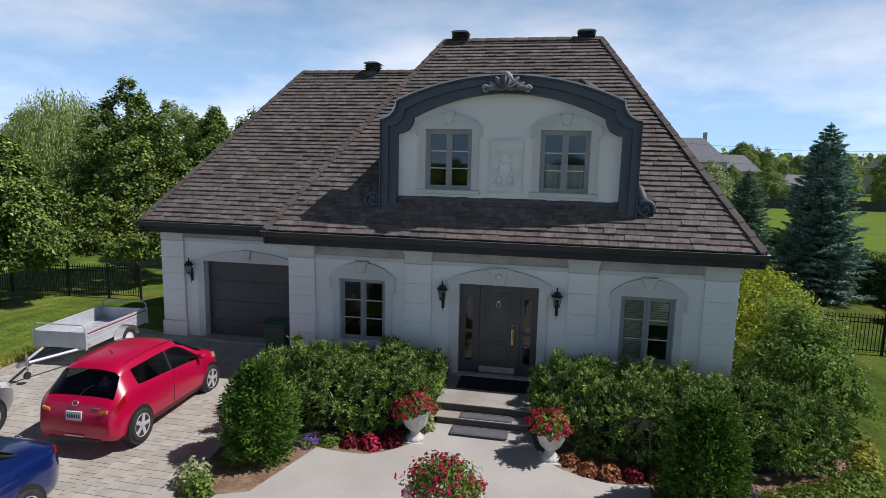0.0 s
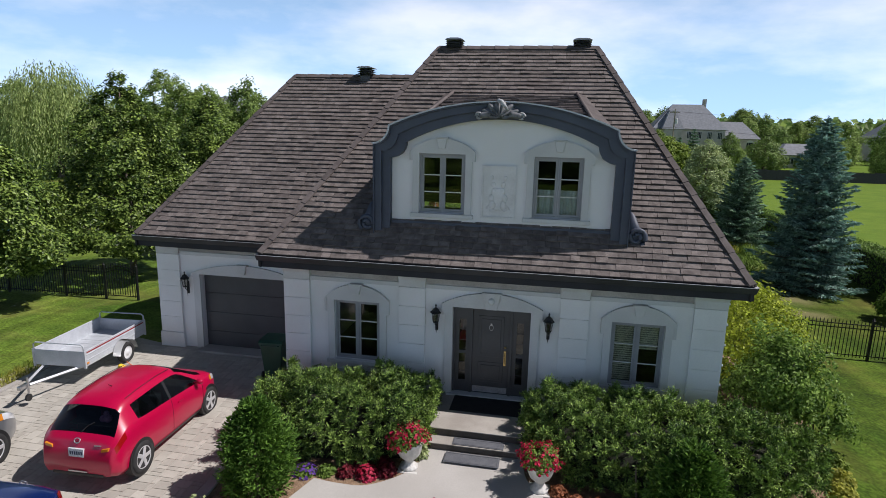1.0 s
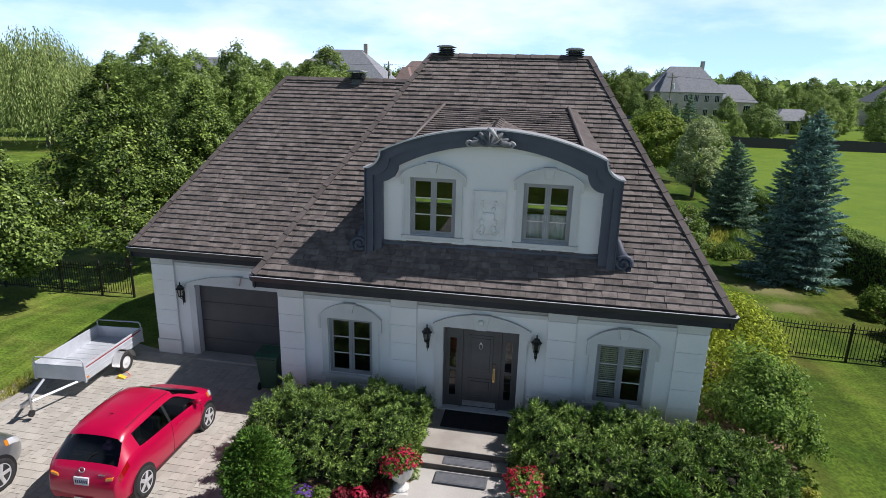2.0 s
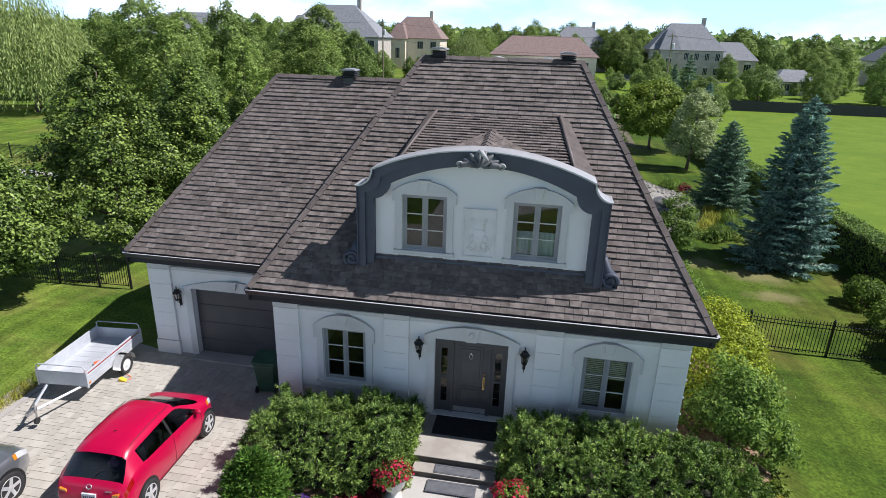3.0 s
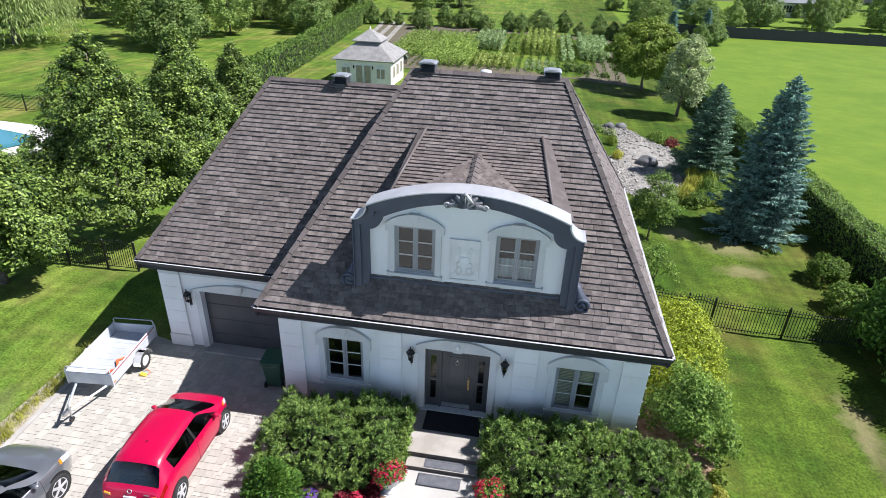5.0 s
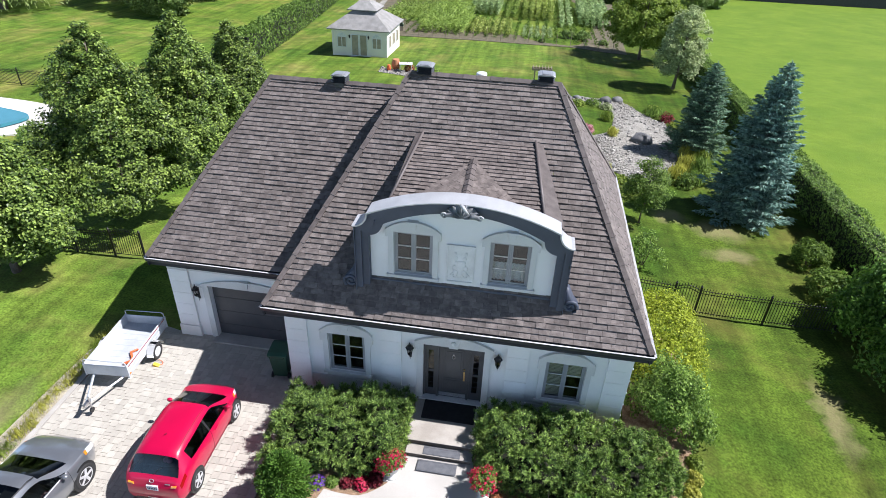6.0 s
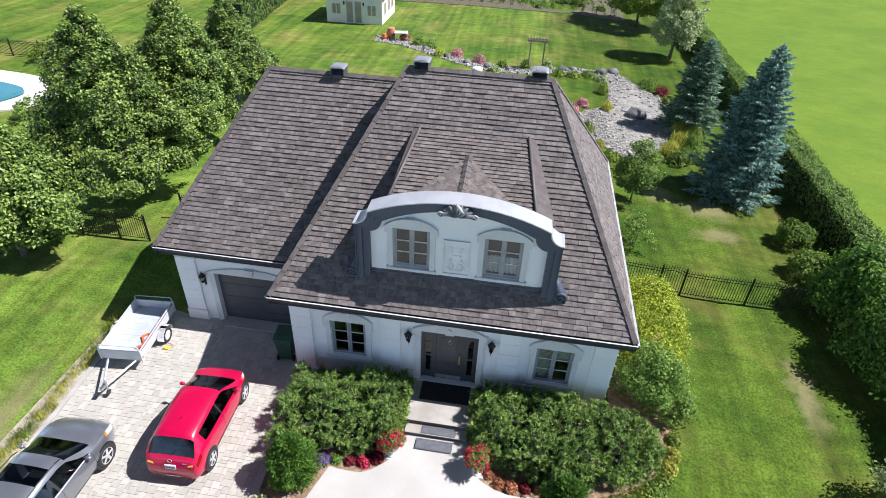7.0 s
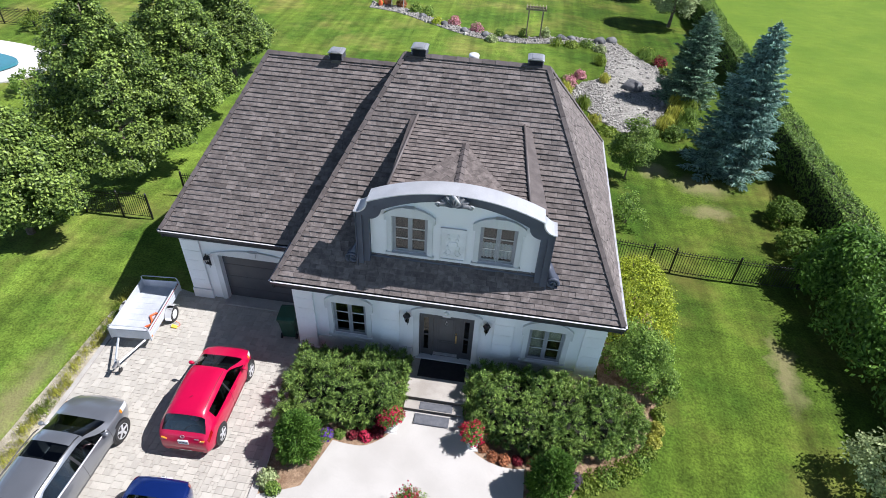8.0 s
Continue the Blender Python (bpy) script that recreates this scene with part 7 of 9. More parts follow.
# spruces
conifer((13.95, 16.9), 8.0, 4.4, "spruce", "tall blue spruce with silvery blue-green needles on the lawn", 51, 34, 0.2, sprig=0.155, dense=1.5)
conifer((13.2, 25.4), 6.0, 3.9, "green_spruce", "smaller green spruce beside the gravel bed", 52, 28, 0.2, sprig=0.14, dense=1.4)

# the row of lindens left of the garage
for k, (x, y, h, w) in enumerate(((-17.4, 3.9, 6.5, 5.2), (-16.4, 9.8, 8.9, 6.4), (-16.2, 16.0, 8.3, 5.4), (-16.4, 22.0, 6.9, 4.3))):
    broad_tree((x, y), h, w, 1.35, "linden", "full linden tree with a pointed crown in the row", 61 + k, 560, 88, 0.075, 0.17, 0.4, "linden_tree", "row of linden trees beside the lawn", pointed=3.0, ragged=0.3, inner=0.74, leader=True, flat=0.85)

# middle distance
broad_tree((13.2, 53.0), 7.5, 8.4, 1.7, "lime", "round-headed maple on the back lawn", 71, 260, 90, 0.14, 0.45, 0.8)
broad_tree((14.8, 42.0), 7.5, 3.9, 1.2, "olive", "slender silvery willow-leaved tree by the hedge", 72, 190, 70, 0.1, 0.4, 0.6)


def cedar_hedge(name, a, b, width, height, label, seed, material="cedar_hedge", per_m=110, leaf=0.13):
    """A clipped hedge along a line, made of upright sprays."""
    rng = np.random.default_rng(seed)
    A, B = np.array([*a, 0.0]), np.array([*b, 0.0])
    l = np.linalg.norm(B - A)
    d = (B - A) / l
    s = np.array([d[1], -d[0], 0])
    t = thing(name, (a[0], a[1], 0), 0, label, "hedge")
    n = int(l * per_m)
    f = rng.uniform(0, l, n)
    face = rng.integers(0, 4, n)
    u = rng.uniform(-1, 1, n)
    off = np.where(face == 0, -width / 2, np.where(face == 1, width / 2, u * width / 2))
    z = np.where(face >= 2, height, height * rng.uniform(0.03, 1, n))
    bump = np.array([noise.noise((q * 0.7, w * 2 + seed, e)) for q, w, e in zip(f, off, z)])
    off = off * (1 + 0.18 * bump)
    z = z * (1 + 0.1 * bump)
    g = np.array([ground_z(a[0] + d[0] * q, a[1] + d[1] * q) for q in f])
    P = d * f[:, None] + s * off[:, None] + np.stack([0 * z, 0 * z, z + g], 1) + rng.normal(size=(n, 3)) * 0.05
    out = s * np.sign(off)[:, None] * (face < 2)[:, None] + np.array([0, 0, 1.0]) * (face >= 2)[:, None]
    T = np.array([0, 0, 1.0]) + out * 0.5 + rng.normal(size=(n, 3)) * 0.35
    N = out + rng.normal(size=(n, 3)) * 0.5
    leaves("foliage", P, N, leaf * rng.uniform(0.7, 1.3, n), M[material], t, 0.5, "stuff", along=T, rng=rng)
    # near-black core added to close the hedge and paint its inner shade
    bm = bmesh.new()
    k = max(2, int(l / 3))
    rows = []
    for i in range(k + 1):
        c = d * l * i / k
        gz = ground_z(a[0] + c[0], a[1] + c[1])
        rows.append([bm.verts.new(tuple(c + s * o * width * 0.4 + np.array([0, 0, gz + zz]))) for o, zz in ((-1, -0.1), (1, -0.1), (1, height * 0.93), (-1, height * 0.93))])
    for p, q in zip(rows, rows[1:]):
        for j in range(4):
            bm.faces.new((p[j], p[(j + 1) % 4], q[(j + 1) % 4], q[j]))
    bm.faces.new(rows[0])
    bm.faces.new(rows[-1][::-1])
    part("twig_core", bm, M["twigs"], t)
    return t


cedar_hedge("cedar_hedge", (17.9, 8.2), (18.2, 62.0), 1.3, 1.8, "long clipped cedar hedge between lawn and field", 81, "cedar_hedge", 1050, 0.062)
cedar_hedge("cedar_hedge", (-23.9, 38.0), (-31.0, 104.0), 1.8, 2.7, "long clipped cedar hedge beside the kitchen garden", 82, "cedar_hedge", 430, 0.13)

# ---- iron fences ----
def iron_fence(x0, x1, y, label, posts, gate=None, turn=0.0):
    """Black iron fence: posts, three rails, pickets with pointed tips; the gate has an arched top."""
    t = thing("iron_fence", (x0, y, 0), turn, label, "fence")
    picket = bpy.data.meshes.new("picket")
    bm = bmesh.new()
    box(bm, -0.009, 0.009, -0.009, 0.009, 0.06, 1.22)
    v = [bm.verts.new(p) for p in ((-0.012, -0.012, 1.22), (0.012, -0.012, 1.22), (0.012, 0.012, 1.22), (-0.012, 0.012, 1.22), (0, 0, 1.31))]
    for i in range(4):
        bm.faces.new((v[i], v[(i + 1) % 4], v[4]))
    bm.to_mesh(picket)
    bm.free()
    picket.materials.append(M["black_iron"])
    g = lambda x: ground_z(x0 + math.cos(radians(turn)) * x, y + math.sin(radians(turn)) * x)
    length = x1 - x0
    for p in posts:
        q = p - x0
        part("post", boxed(q - 0.035, q + 0.035, -0.035, 0.035, g(q) - 0.2, g(q) + 1.3, soft=0.006), M["black_iron"], t)
        part("post_cap", lathe(bmesh.new(), [(0.05, 0), (0.05, 0.02), (0.02, 0.05), (0.028, 0.075), (0.004, 0.1)], 10, (q, 0, g(q) + 1.3)), M["black_iron"], t)
    edges = sorted({0.0, length, *[p - x0 for p in posts]})
    for a, b in zip(edges, edges[1:]):
        arched = gate and abs(a + x0 - gate[0]) < 0.05
        for z in (0.14, 1.02, 1.15):
            line = []
            for k in range(9):
                x = a + 0.036 + (b - a - 0.072) * k / 8
                lift = 0.14 * math.sin(math.pi * k / 8) if arched and z > 1 else 0
                line.append((x, 0, g(x) + z + lift))
            part("rail", tube(bmesh.new(), line, 0.016, 4), M["black_iron"], t)
        n = max(1, int((b - a) / 0.105))
        for k in range(1, n):
            x = a + (b - a) * k / n
            ob = new("picket", picket)
            ob.parent = t
            ob.matrix_basis = pose(x, 0, g(x) + (0.14 * math.sin(math.pi * k / n) if arched else 0))
    return t


iron_fence(6.0, 15.6, 6.9, "black iron fence with spear tips and a gate", (6.05, 8.55, 9.5, 12.1, 14.7, 15.55), (8.55, 9.5))
iron_fence(-21.4, -13.05, 5.85, "black iron fence with spear tips and an arched gate leaf", (-21.35, -18.8, -16.2, -14.45, -13.08), (-14.45, -13.08))
iron_fence(-12.7, -8.85, 8.0, "short black iron fence against the garage", (-12.65, -10.8, -8.9))
iron_fence(-45.0, -30.5, 27.6, "black iron fence round the neighbouring pool", (-44.95, -42.5, -40, -37.5, -35, -32.5, -30.55))


# ---- stone urns with flowers ----
def flower_urn(at, label, seed, scale=1.0, handles=False):
    t = thing("flower_urn", (at[0], at[1], ground_z(at[0], at[1]) + 0.04), 0, label, "planter", "stone urns along the walk")
    s = scale
    prof = [(0.17, 0), (0.17, 0.05), (0.13, 0.08), (0.09, 0.13), (0.085, 0.18), (0.13, 0.22), (0.19, 0.28), (0.235, 0.38), (0.255, 0.52), (0.29, 0.56), (0.29, 0.6), (0.25, 0.6), (0.24, 0.54)]
    part("bowl", lathe(bmesh.new(), [(r * s, z * s) for r, z in prof], 48, flute=0.025, lobes=12), M["urn"], t, "fluted weathered cast stone", True)
    part("plinth", boxed(-0.2 * s, 0.2 * s, -0.2 * s, 0.2 * s, -0.06, 0.004, soft=0.01), M["urn"], t)
    if handles:
        for sgn in (-1, 1):
            pts = [(sgn * (0.24 + 0.14 * math.sin(k * math.pi / 12)) * s, 0, (0.28 + 0.34 * k / 12) * s) for k in range(13)]
            part("handle", tube(bmesh.new(), pts, [0.035 * s + 0.008 * s * (k % 2) for k in range(13)], 8), M["urn"], t, "rope-twist handle", True)
    rng = np.random.default_rng(seed)
    c = unit(rng.normal(size=(90, 3))) * rng.uniform(0.7, 1.0, (90, 1)) * np.array([0.36, 0.36, 0.26]) * s
    c[:, 2] = np.abs(c[:, 2]) * 1.1 - 0.1 * s + 0.66 * s
    pos, nor, size = cloud(rng, c, np.full(90, 0.13 * s), 24, 0.034, axis=None)
    leaves("foliage", pos, nor, size, M["shrub"], t, 0.5, "stuff", rng=rng)
    pick = rng.choice(len(pos), 210, replace=False)
    p = pos[pick] + unit(pos[pick] - np.array([0, 0, 0.55 * s])) * 0.05
    p = np.repeat(p, 4, 0) + rng.normal(size=(840, 3)) * 0.016
    leaves("blossom", p, unit(p - np.array([0, 0, 0.5 * s])) + rng.normal(size=p.shape) * 0.5, np.full(len(p), 0.026) * rng.uniform(0.8, 1.3, len(p)), M["flower_red"], t, 0.85, "stuff", "crimson blossom", rng=rng)
    return t


flower_urn((-0.42, -2.75), "pale stone urn full of red flowers beside the steps", 101)
flower_urn((2.1, -2.9), "pale stone urn full of red flowers at the bed's edge", 102)
flower_urn((0.66, -5.5), "pale stone urn with rope handles and red flowers on the walk", 103, 1.4, True)


# ---- bedding plants ----
def clump(at, w, h, material, label, seed, count=260, leaf=0.035, name="bedding_plant", blossom=None, strap=False, group=""):
    rng = np.random.default_rng(seed)
    t = thing(name, (at[0], at[1], ground_z(at[0], at[1]) + 0.02), 0, label, "plant", group)
    if strap:
        a, rr = rng.uniform(0, 6.28, count), rng.uniform(0, 1, count)
        d = np.stack([np.cos(a), np.sin(a), 0 * a], 1)
        P = d * (rr * w * 0.5)[:, None] + np.stack([0 * a, 0 * a, h * (0.3 + 0.5 * rng.uniform(size=count))], 1)
        leaves("foliage", P, d + rng.normal(size=P.shape) * 0.3 + [0, 0, 0.3], np.full(count, h * 0.42), M[material], t, 0.07, "stuff", along=np.array([0, 0, 1.0]) + d * 0.7 * rr[:, None], rng=rng)
    else:
        c = unit(rng.normal(size=(count, 3))) * rng.uniform(0.5, 1, (count, 1)) * np.array([w / 2, w / 2, h])
        c[:, 2] = np.abs(c[:, 2])
        leaves("foliage", c, unit(c) + rng.normal(size=c.shape) * 0.5 + [0, 0, 0.4], leaf * rng.uniform(0.7, 1.3, count), M[material], t, 0.6, "stuff", rng=rng)
    if blossom:
        k = count // 3
        c = unit(rng.normal(size=(k, 3))) * np.array([w / 2, w / 2, h]) * 1.04
        c[:, 2] = np.abs(c[:, 2])
        leaves("blossom", c, unit(c) + [0, 0, 0.5], leaf * 0.8 * rng.uniform(0.8, 1.2, k), M[blossom], t, 0.9, "stuff", rng=rng)
    return t


seed = 200
for x, y, w, h, m, b, what in ((-2.35, -3.3, 0.5, 0.16, "shrub", "flower_purple", "low purple-flowered bedding plant in the mulch"), (-1.95, -3.2, 0.45, 0.15, "shrub", None, "low green bedding plant in the mulch"),
                               (-1.55, -3.2, 0.4, 0.2, "begonia", None, "dark red begonia in the mulch"), (-1.15, -3.15, 0.45, 0.22, "begonia", "flower_red", "dark red begonia in the mulch"),
                               (-0.8, -3.0, 0.45, 0.24, "begonia", None, "dark red begonia in the mulch"), (-1.35, -2.9, 0.4, 0.2, "begonia", None, "dark red begonia in the mulch"),
                               (-0.95, -2.75, 0.4, 0.22, "begonia", None, "dark red begonia in the mulch"), (2.75, -3.2, 0.4, 0.22, "rust", None, "rust-coloured coral bells in the mulch"),
                               (3.1, -3.25, 0.45, 0.25, "rust", None, "rust-coloured coral bells in the mulch"), (3.5, -3.2, 0.4, 0.22, "begonia", None, "dark red coral bells in the mulch"),
                               (2.45, -2.95, 0.38, 0.2, "rust", None, "rust-coloured coral bells in the mulch"), (3.9, -3.15, 0.4, 0.2, "rust", None, "rust-coloured coral bells in the mulch"),
                               (5.15, -3.55, 0.6, 0.35, "plum", None, "plum-leaved coral bells at the bed's edge"), (-0.3, -2.35, 0.4, 0.4, "olive", None, "pale variegated plant beside the steps")):
    seed += 1
    clump((x, y), w, h, m, what, seed, 320, 0.04, blossom=b)
for x, y, w, h, m in ((-3.55, -5.0, 0.7, 0.5, "olive"), (-3.3, -5.25, 0.5, 0.4, "shrub"), (5.45, -3.62, 0.8, 0.16, "lime"), (5.8, -3.42, 0.9, 0.14, "lime"), (6.15, -3.25, 0.9, 0.16, "shrub"), (6.5, -3.05, 0.9, 0.13, "lime"), (6.85, -2.8, 0.9, 0.16, "lime"), (7.15, -2.55, 0.8, 0.18, "shrub"), (7.45, -2.2, 0.7, 0.2, "lime"), (7.65, -1.8, 0.6, 0.26, "daylily"), (7.8, -1.35, 0.6, 0.3, "daylily"), (7.95, -0.8, 0.6, 0.28, "lime")):
    seed += 1
    clump((x, y), w, h, m, "loose green perennial at the edge of the bed", seed, 420, 0.045)
rng = np.random.default_rng(9)
for k in range(44):
    y = -13.5 + 14.6 * k / 43
    seed += 1
    clump((-11.2 - 0.02 * abs(y) + rng.uniform(-0.18, 0.2), y), rng.uniform(0.4, 0.75), rng.uniform(0.16, 0.3), "daylily" if rng.uniform() < 0.7 else "lime", "yellow-green strap-leaved daylily beside the driveway", seed, 240, 0.05, "daylily_plant", strap=True, group="daylilies along the driveway")

# ---- back garden ----
gravel_edge = curve_through([(5.6, 24.0), (7.2, 21.0), (9.0, 19.6), (11.0, 21.6), (12.4, 26.0), (12.9, 30.0), (11.2, 33.0), (9.6, 36.0), (8.4, 35.6), (8.6, 32.0), (8.0, 28.0), (6.2, 26.0)])
slab("gravel_bed", gravel_edge[:-1], lambda x, y: ground_z(x, y) + 0.03, 0.15, M["gravel"], None, "bed of pale river gravel with boulders", "gravel bed")
thin = [(-11.5, 39.6), (-8.5, 38.6), (-5.7, 36.6), (-2.0, 34.3), (1.5, 33.7), (5.5, 34.6), (8.6, 35.2)]
bed_line = curve_through(thin)
slab("gravel_bed", [(x, y + 0.75) for x, y in bed_line] + [(x, y - 0.75) for x, y in bed_line[::-1]], lambda x, y: ground_z(x, y) + 0.03, 0.15, M["gravel"], None, "winding strip of pale gravel across the lawn", "gravel bed")


def inside_outline(outline, x, y):
    hit, n = False, len(outline)
    for i in range(n):
        (ax, ay), (bx, by) = outline[i], outline[(i + 1) % n]
        if (ay > y) != (by > y) and x < (bx - ax) * (y - ay) / (by - ay) + ax:
            hit = not hit
    return hit


def pebbles(name, outline, count, seed, size):
    """Loose stones over the gravel."""
    rng = np.random.default_rng(seed)
    xs_, ys_ = [p[0] for p in outline], [p[1] for p in outline]
    V, F = [], []
    while len(F) < count * 5:
        x, y = rng.uniform(min(xs_), max(xs_)), rng.uniform(min(ys_), max(ys_))
        if not inside_outline(outline, x, y):
            continue
        s = size * rng.uniform(0.4, 1.0) ** 1.5 * (2.2 if rng.uniform() < 0.04 else 1.0)
        z = ground_z(x, y) + 0.025
        o = len(V)
        turn = rng.uniform(0, 1.57)
        ring = [(x + s * math.cos(a + turn) * rng.uniform(0.7, 1.2), y + s * math.sin(a + turn) * rng.uniform(0.7, 1.2)) for a in (0, 1.57, 3.14, 4.71)]
        V += [(a, b, z) for a, b in ring] + [(x + (a - x) * 0.6, y + (b - y) * 0.6, z + s * 0.7) for a, b in ring]
        F += [(o + 4, o + 5, o + 6, o + 7)] + [(o + i, o + (i + 1) % 4, o + 4 + (i + 1) % 4, o + 4 + i) for i in range(4)]
    return tagged(quads(name, V, F, M["stones"], None, "pale grey river stones", "stuff"), category="gravel")


pebbles("river_stones", gravel_edge[:-1], 7000, 301, 0.1)
pebbles("river_stones", [(x, y + 0.75) for x, y in bed_line] + [(x, y - 0.75) for x, y in bed_line[::-1]], 2600, 302, 0.11)


def boulder(at, size, seed, label="rounded grey boulder on the gravel"):
    rng = np.random.default_rng(seed)
    bm = bmesh.new()
    bmesh.ops.create_icosphere(bm, subdivisions=3, radius=1.0)
    for v in bm.verts:
        v.co *= 1 + 0.22 * noise.noise(v.co * 1.3 + Vector((seed, 0, 0))) + 0.08 * noise.noise(v.co * 4 + Vector((seed, 0, 0)))
        v.co = Vector((v.co.x * size[0], v.co.y * size[1], v.co.z * size[2]))
    ob = part("boulder", bm, M["stone"], None, label, True)
    ob.matrix_basis = pose(at[0], at[1], ground_z(*at) + size[2] * 0.45, 0, 0, rng.uniform(0, 360))
    return tagged(ob, category="boulder", group="boulders in the gravel beds")


for k, (x, y, s) in enumerate(((10.0, 26.6, 0.75), (8.3, 35.2, 0.55), (9.3, 35.9, 0.5), (-2.6, 34.6, 0.35), (-4.4, 35.8, 0.35), (-0.8, 34.0, 0.4), (0.9, 33.8, 0.3), (5.2, 34.9, 0.4), (6.0, 35.0, 0.35), (-6.4, 37.2, 0.35), (6.3, 23.2, 0.3), (7.5, 21.2, 0.3), (11.9, 24.5, 0.35), (12.7, 28.2, 0.3))):
    boulder((x, y), (s, s * 0.8, s * 0.6), 310 + k)
seed = 400
rng = np.random.default_rng(12)
for x, y, w, h, m, strap in ((5.6, 25.8, 1.3, 0.7, "flower_pink", False), (6.4, 27.2, 1.0, 0.6, "flower_pink", False), (5.2, 23.6, 1.2, 0.9, "daylily", True), (6.4, 22.0, 1.0, 0.8, "lime", True), (6.0, 20.9, 0.9, 0.6, "lime", False),
                             (7.7, 19.3, 1.5, 0.35, "lime", False), (9.2, 19.0, 1.3, 0.35, "lime", False), (8.1, 27.0, 0.8, 0.6, "daylily", True), (11.4, 21.0, 1.2, 0.8, "daylily", True), (12.1, 22.4, 1.1, 0.9, "daylily", True),
                             (12.5, 24.3, 1.2, 0.9, "daylily", True), (12.9, 20.6, 1.5, 1.1, "shrub", False), (11.6, 19.8, 1.3, 0.9, "shrub", False), (12.6, 32.0, 1.3, 0.8, "begonia", False), (11.9, 34.0, 1.5, 0.7, "lime", False), (12.8, 30.3, 1.2, 0.6, "lime", False),
                             (7.2, 34.0, 1.6, 0.45, "shrub", False), (6.0, 33.5, 1.4, 0.4, "lime", False), (-1.6, 35.0, 1.3, 0.7, "flower_pink", False), (-3.6, 36.2, 1.2, 0.7, "flower_pink", False), (-5.0, 36.0, 1.2, 0.5, "gold", False),
                             (-7.3, 38.6, 1.3, 0.9, "shrub", False), (-6.1, 38.0, 1.2, 0.8, "shrub", False), (0.3, 34.3, 1.0, 0.6, "shrub", False), (2.2, 34.5, 1.0, 0.8, "shrub", False), (3.9, 34.9, 0.9, 0.9, "olive", False), (-8.8, 39.8, 1.1, 0.8, "rust", False), (4.5, 22.7, 1.1, 0.8, "shrub", False), (5.0, 24.7, 1.1, 0.7, "lime", True), (5.5, 21.6, 1.2, 0.5, "shrub", False), (7.0, 20.3, 1.0, 0.5, "daylily", True), (12.9, 22.0, 1.4, 1.0, "shrub", True), (13.2, 23.6, 1.3, 0.9, "lime", True), (12.0, 20.2, 1.4, 0.8, "shrub", True), (12.7, 26.2, 1.1, 0.7, "daylily", True), (10.4, 20.0, 1.1, 0.5, "shrub", False), (8.0, 30.4, 1.0, 0.6, "lime", True), (8.2, 33.4, 1.2, 0.5, "olive", False), (11.8, 33.0, 1.3, 0.7, "shrub", True), (4.8, 33.3, 1.2, 0.5, "lime", True), (-0.2, 33.0, 1.1, 0.5, "olive", False)):
    seed += 1
    clump((x, y), w, h, m, "low leafy perennial in the gravel bed", seed, 420, 0.075, "perennial_plant", strap=strap)


def garden_arbor(at):
    t = thing("garden_arbor", (at[0], at[1], ground_z(*at)), 0, "grey weathered wooden garden arbor with slatted top", "arbor")
    for x in (-0.55, 0.55):
        for y in (-0.3, 0.3):
            part("post", boxed(x - 0.045, x + 0.045, y - 0.045, y + 0.045, -0.1, 2.2, soft=0.006), M["wood"], t)
        for k in range(6):
            part("slat", boxed(x - 0.012, x + 0.012, -0.26, 0.26, 0.4 + 0.28 * k, 0.44 + 0.28 * k), M["wood"], t)
    for y in (-0.3, 0.3):
        part("beam", boxed(-0.8, 0.8, y - 0.03, y + 0.03, 2.2, 2.34, soft=0.006), M["wood"], t)
    for k in range(7):
        x = -0.72 + 0.24 * k
        part("rafter", boxed(x - 0.025, x + 0.025, -0.5, 0.5, 2.342, 2.43, soft=0.005), M["wood"], t)
    return t


garden_arbor((2.95, 34.6))
table = thing("garden_table", (-9.1, 39.6, ground_z(-9.1, 39.6)), 12, "white painted garden table on the gravel", "table")
part("tabletop", boxed(-0.6, 0.6, -0.4, 0.4, 0.7, 0.74, soft=0.01), M["white_metal"], table)
for x in (-0.52, 0.52):
    for y in (-0.33, 0.33):
        part("leg", boxed(x - 0.03, x + 0.03, y - 0.03, y + 0.03, 0.0, 0.7), M["white_metal"], table)
for x, y, m, w, h, what in ((-10.6, 39.4, "orange", 0.2, 0.55, "orange plastic garden bucket"), (-10.1, 40.0, "terracotta", 0.42, 0.95, "tall terracotta garden jar")):
    pot = thing("garden_jar", (x, y, ground_z(x, y)), 0, what + " beside the table", "pot")
    part("body", lathe(bmesh.new(), [(w * 0.6, 0), (w * 0.95, h * 0.4), (w, h * 0.65), (w * 0.7, h * 0.9), (w * 0.78, h), (w * 0.6, h)], 20), M[m], pot, smooth=True)
    part("foot", lathe(bmesh.new(), [(w * 0.65, -0.04), (w * 0.65, 0.0)], 20), M[m], pot)


# ---- garden pavilion ----
def hip_roof(bm, x0, x1, y0, y1, z0, z1, ix, iy, thick=0.12):
    plate(bm, [(x0, y0, z0), (x1, y0, z0), (x1 - ix, y0 + iy, z1), (x0 + ix, y0 + iy, z1)], thick)
    plate(bm, [(x1, y1, z0), (x0, y1, z0), (x0 + ix, y1 - iy, z1), (x1 - ix, y1 - iy, z1)], thick)
    plate(bm, [(x1, y0, z0), (x1, y1, z0), (x1 - ix, y1 - iy, z1), (x1 - ix, y0 + iy, z1)], thick)
    plate(bm, [(x0, y1, z0), (x0, y0, z0), (x0 + ix, y0 + iy, z1), (x0 + ix, y1 - iy, z1)], thick)
    return bm


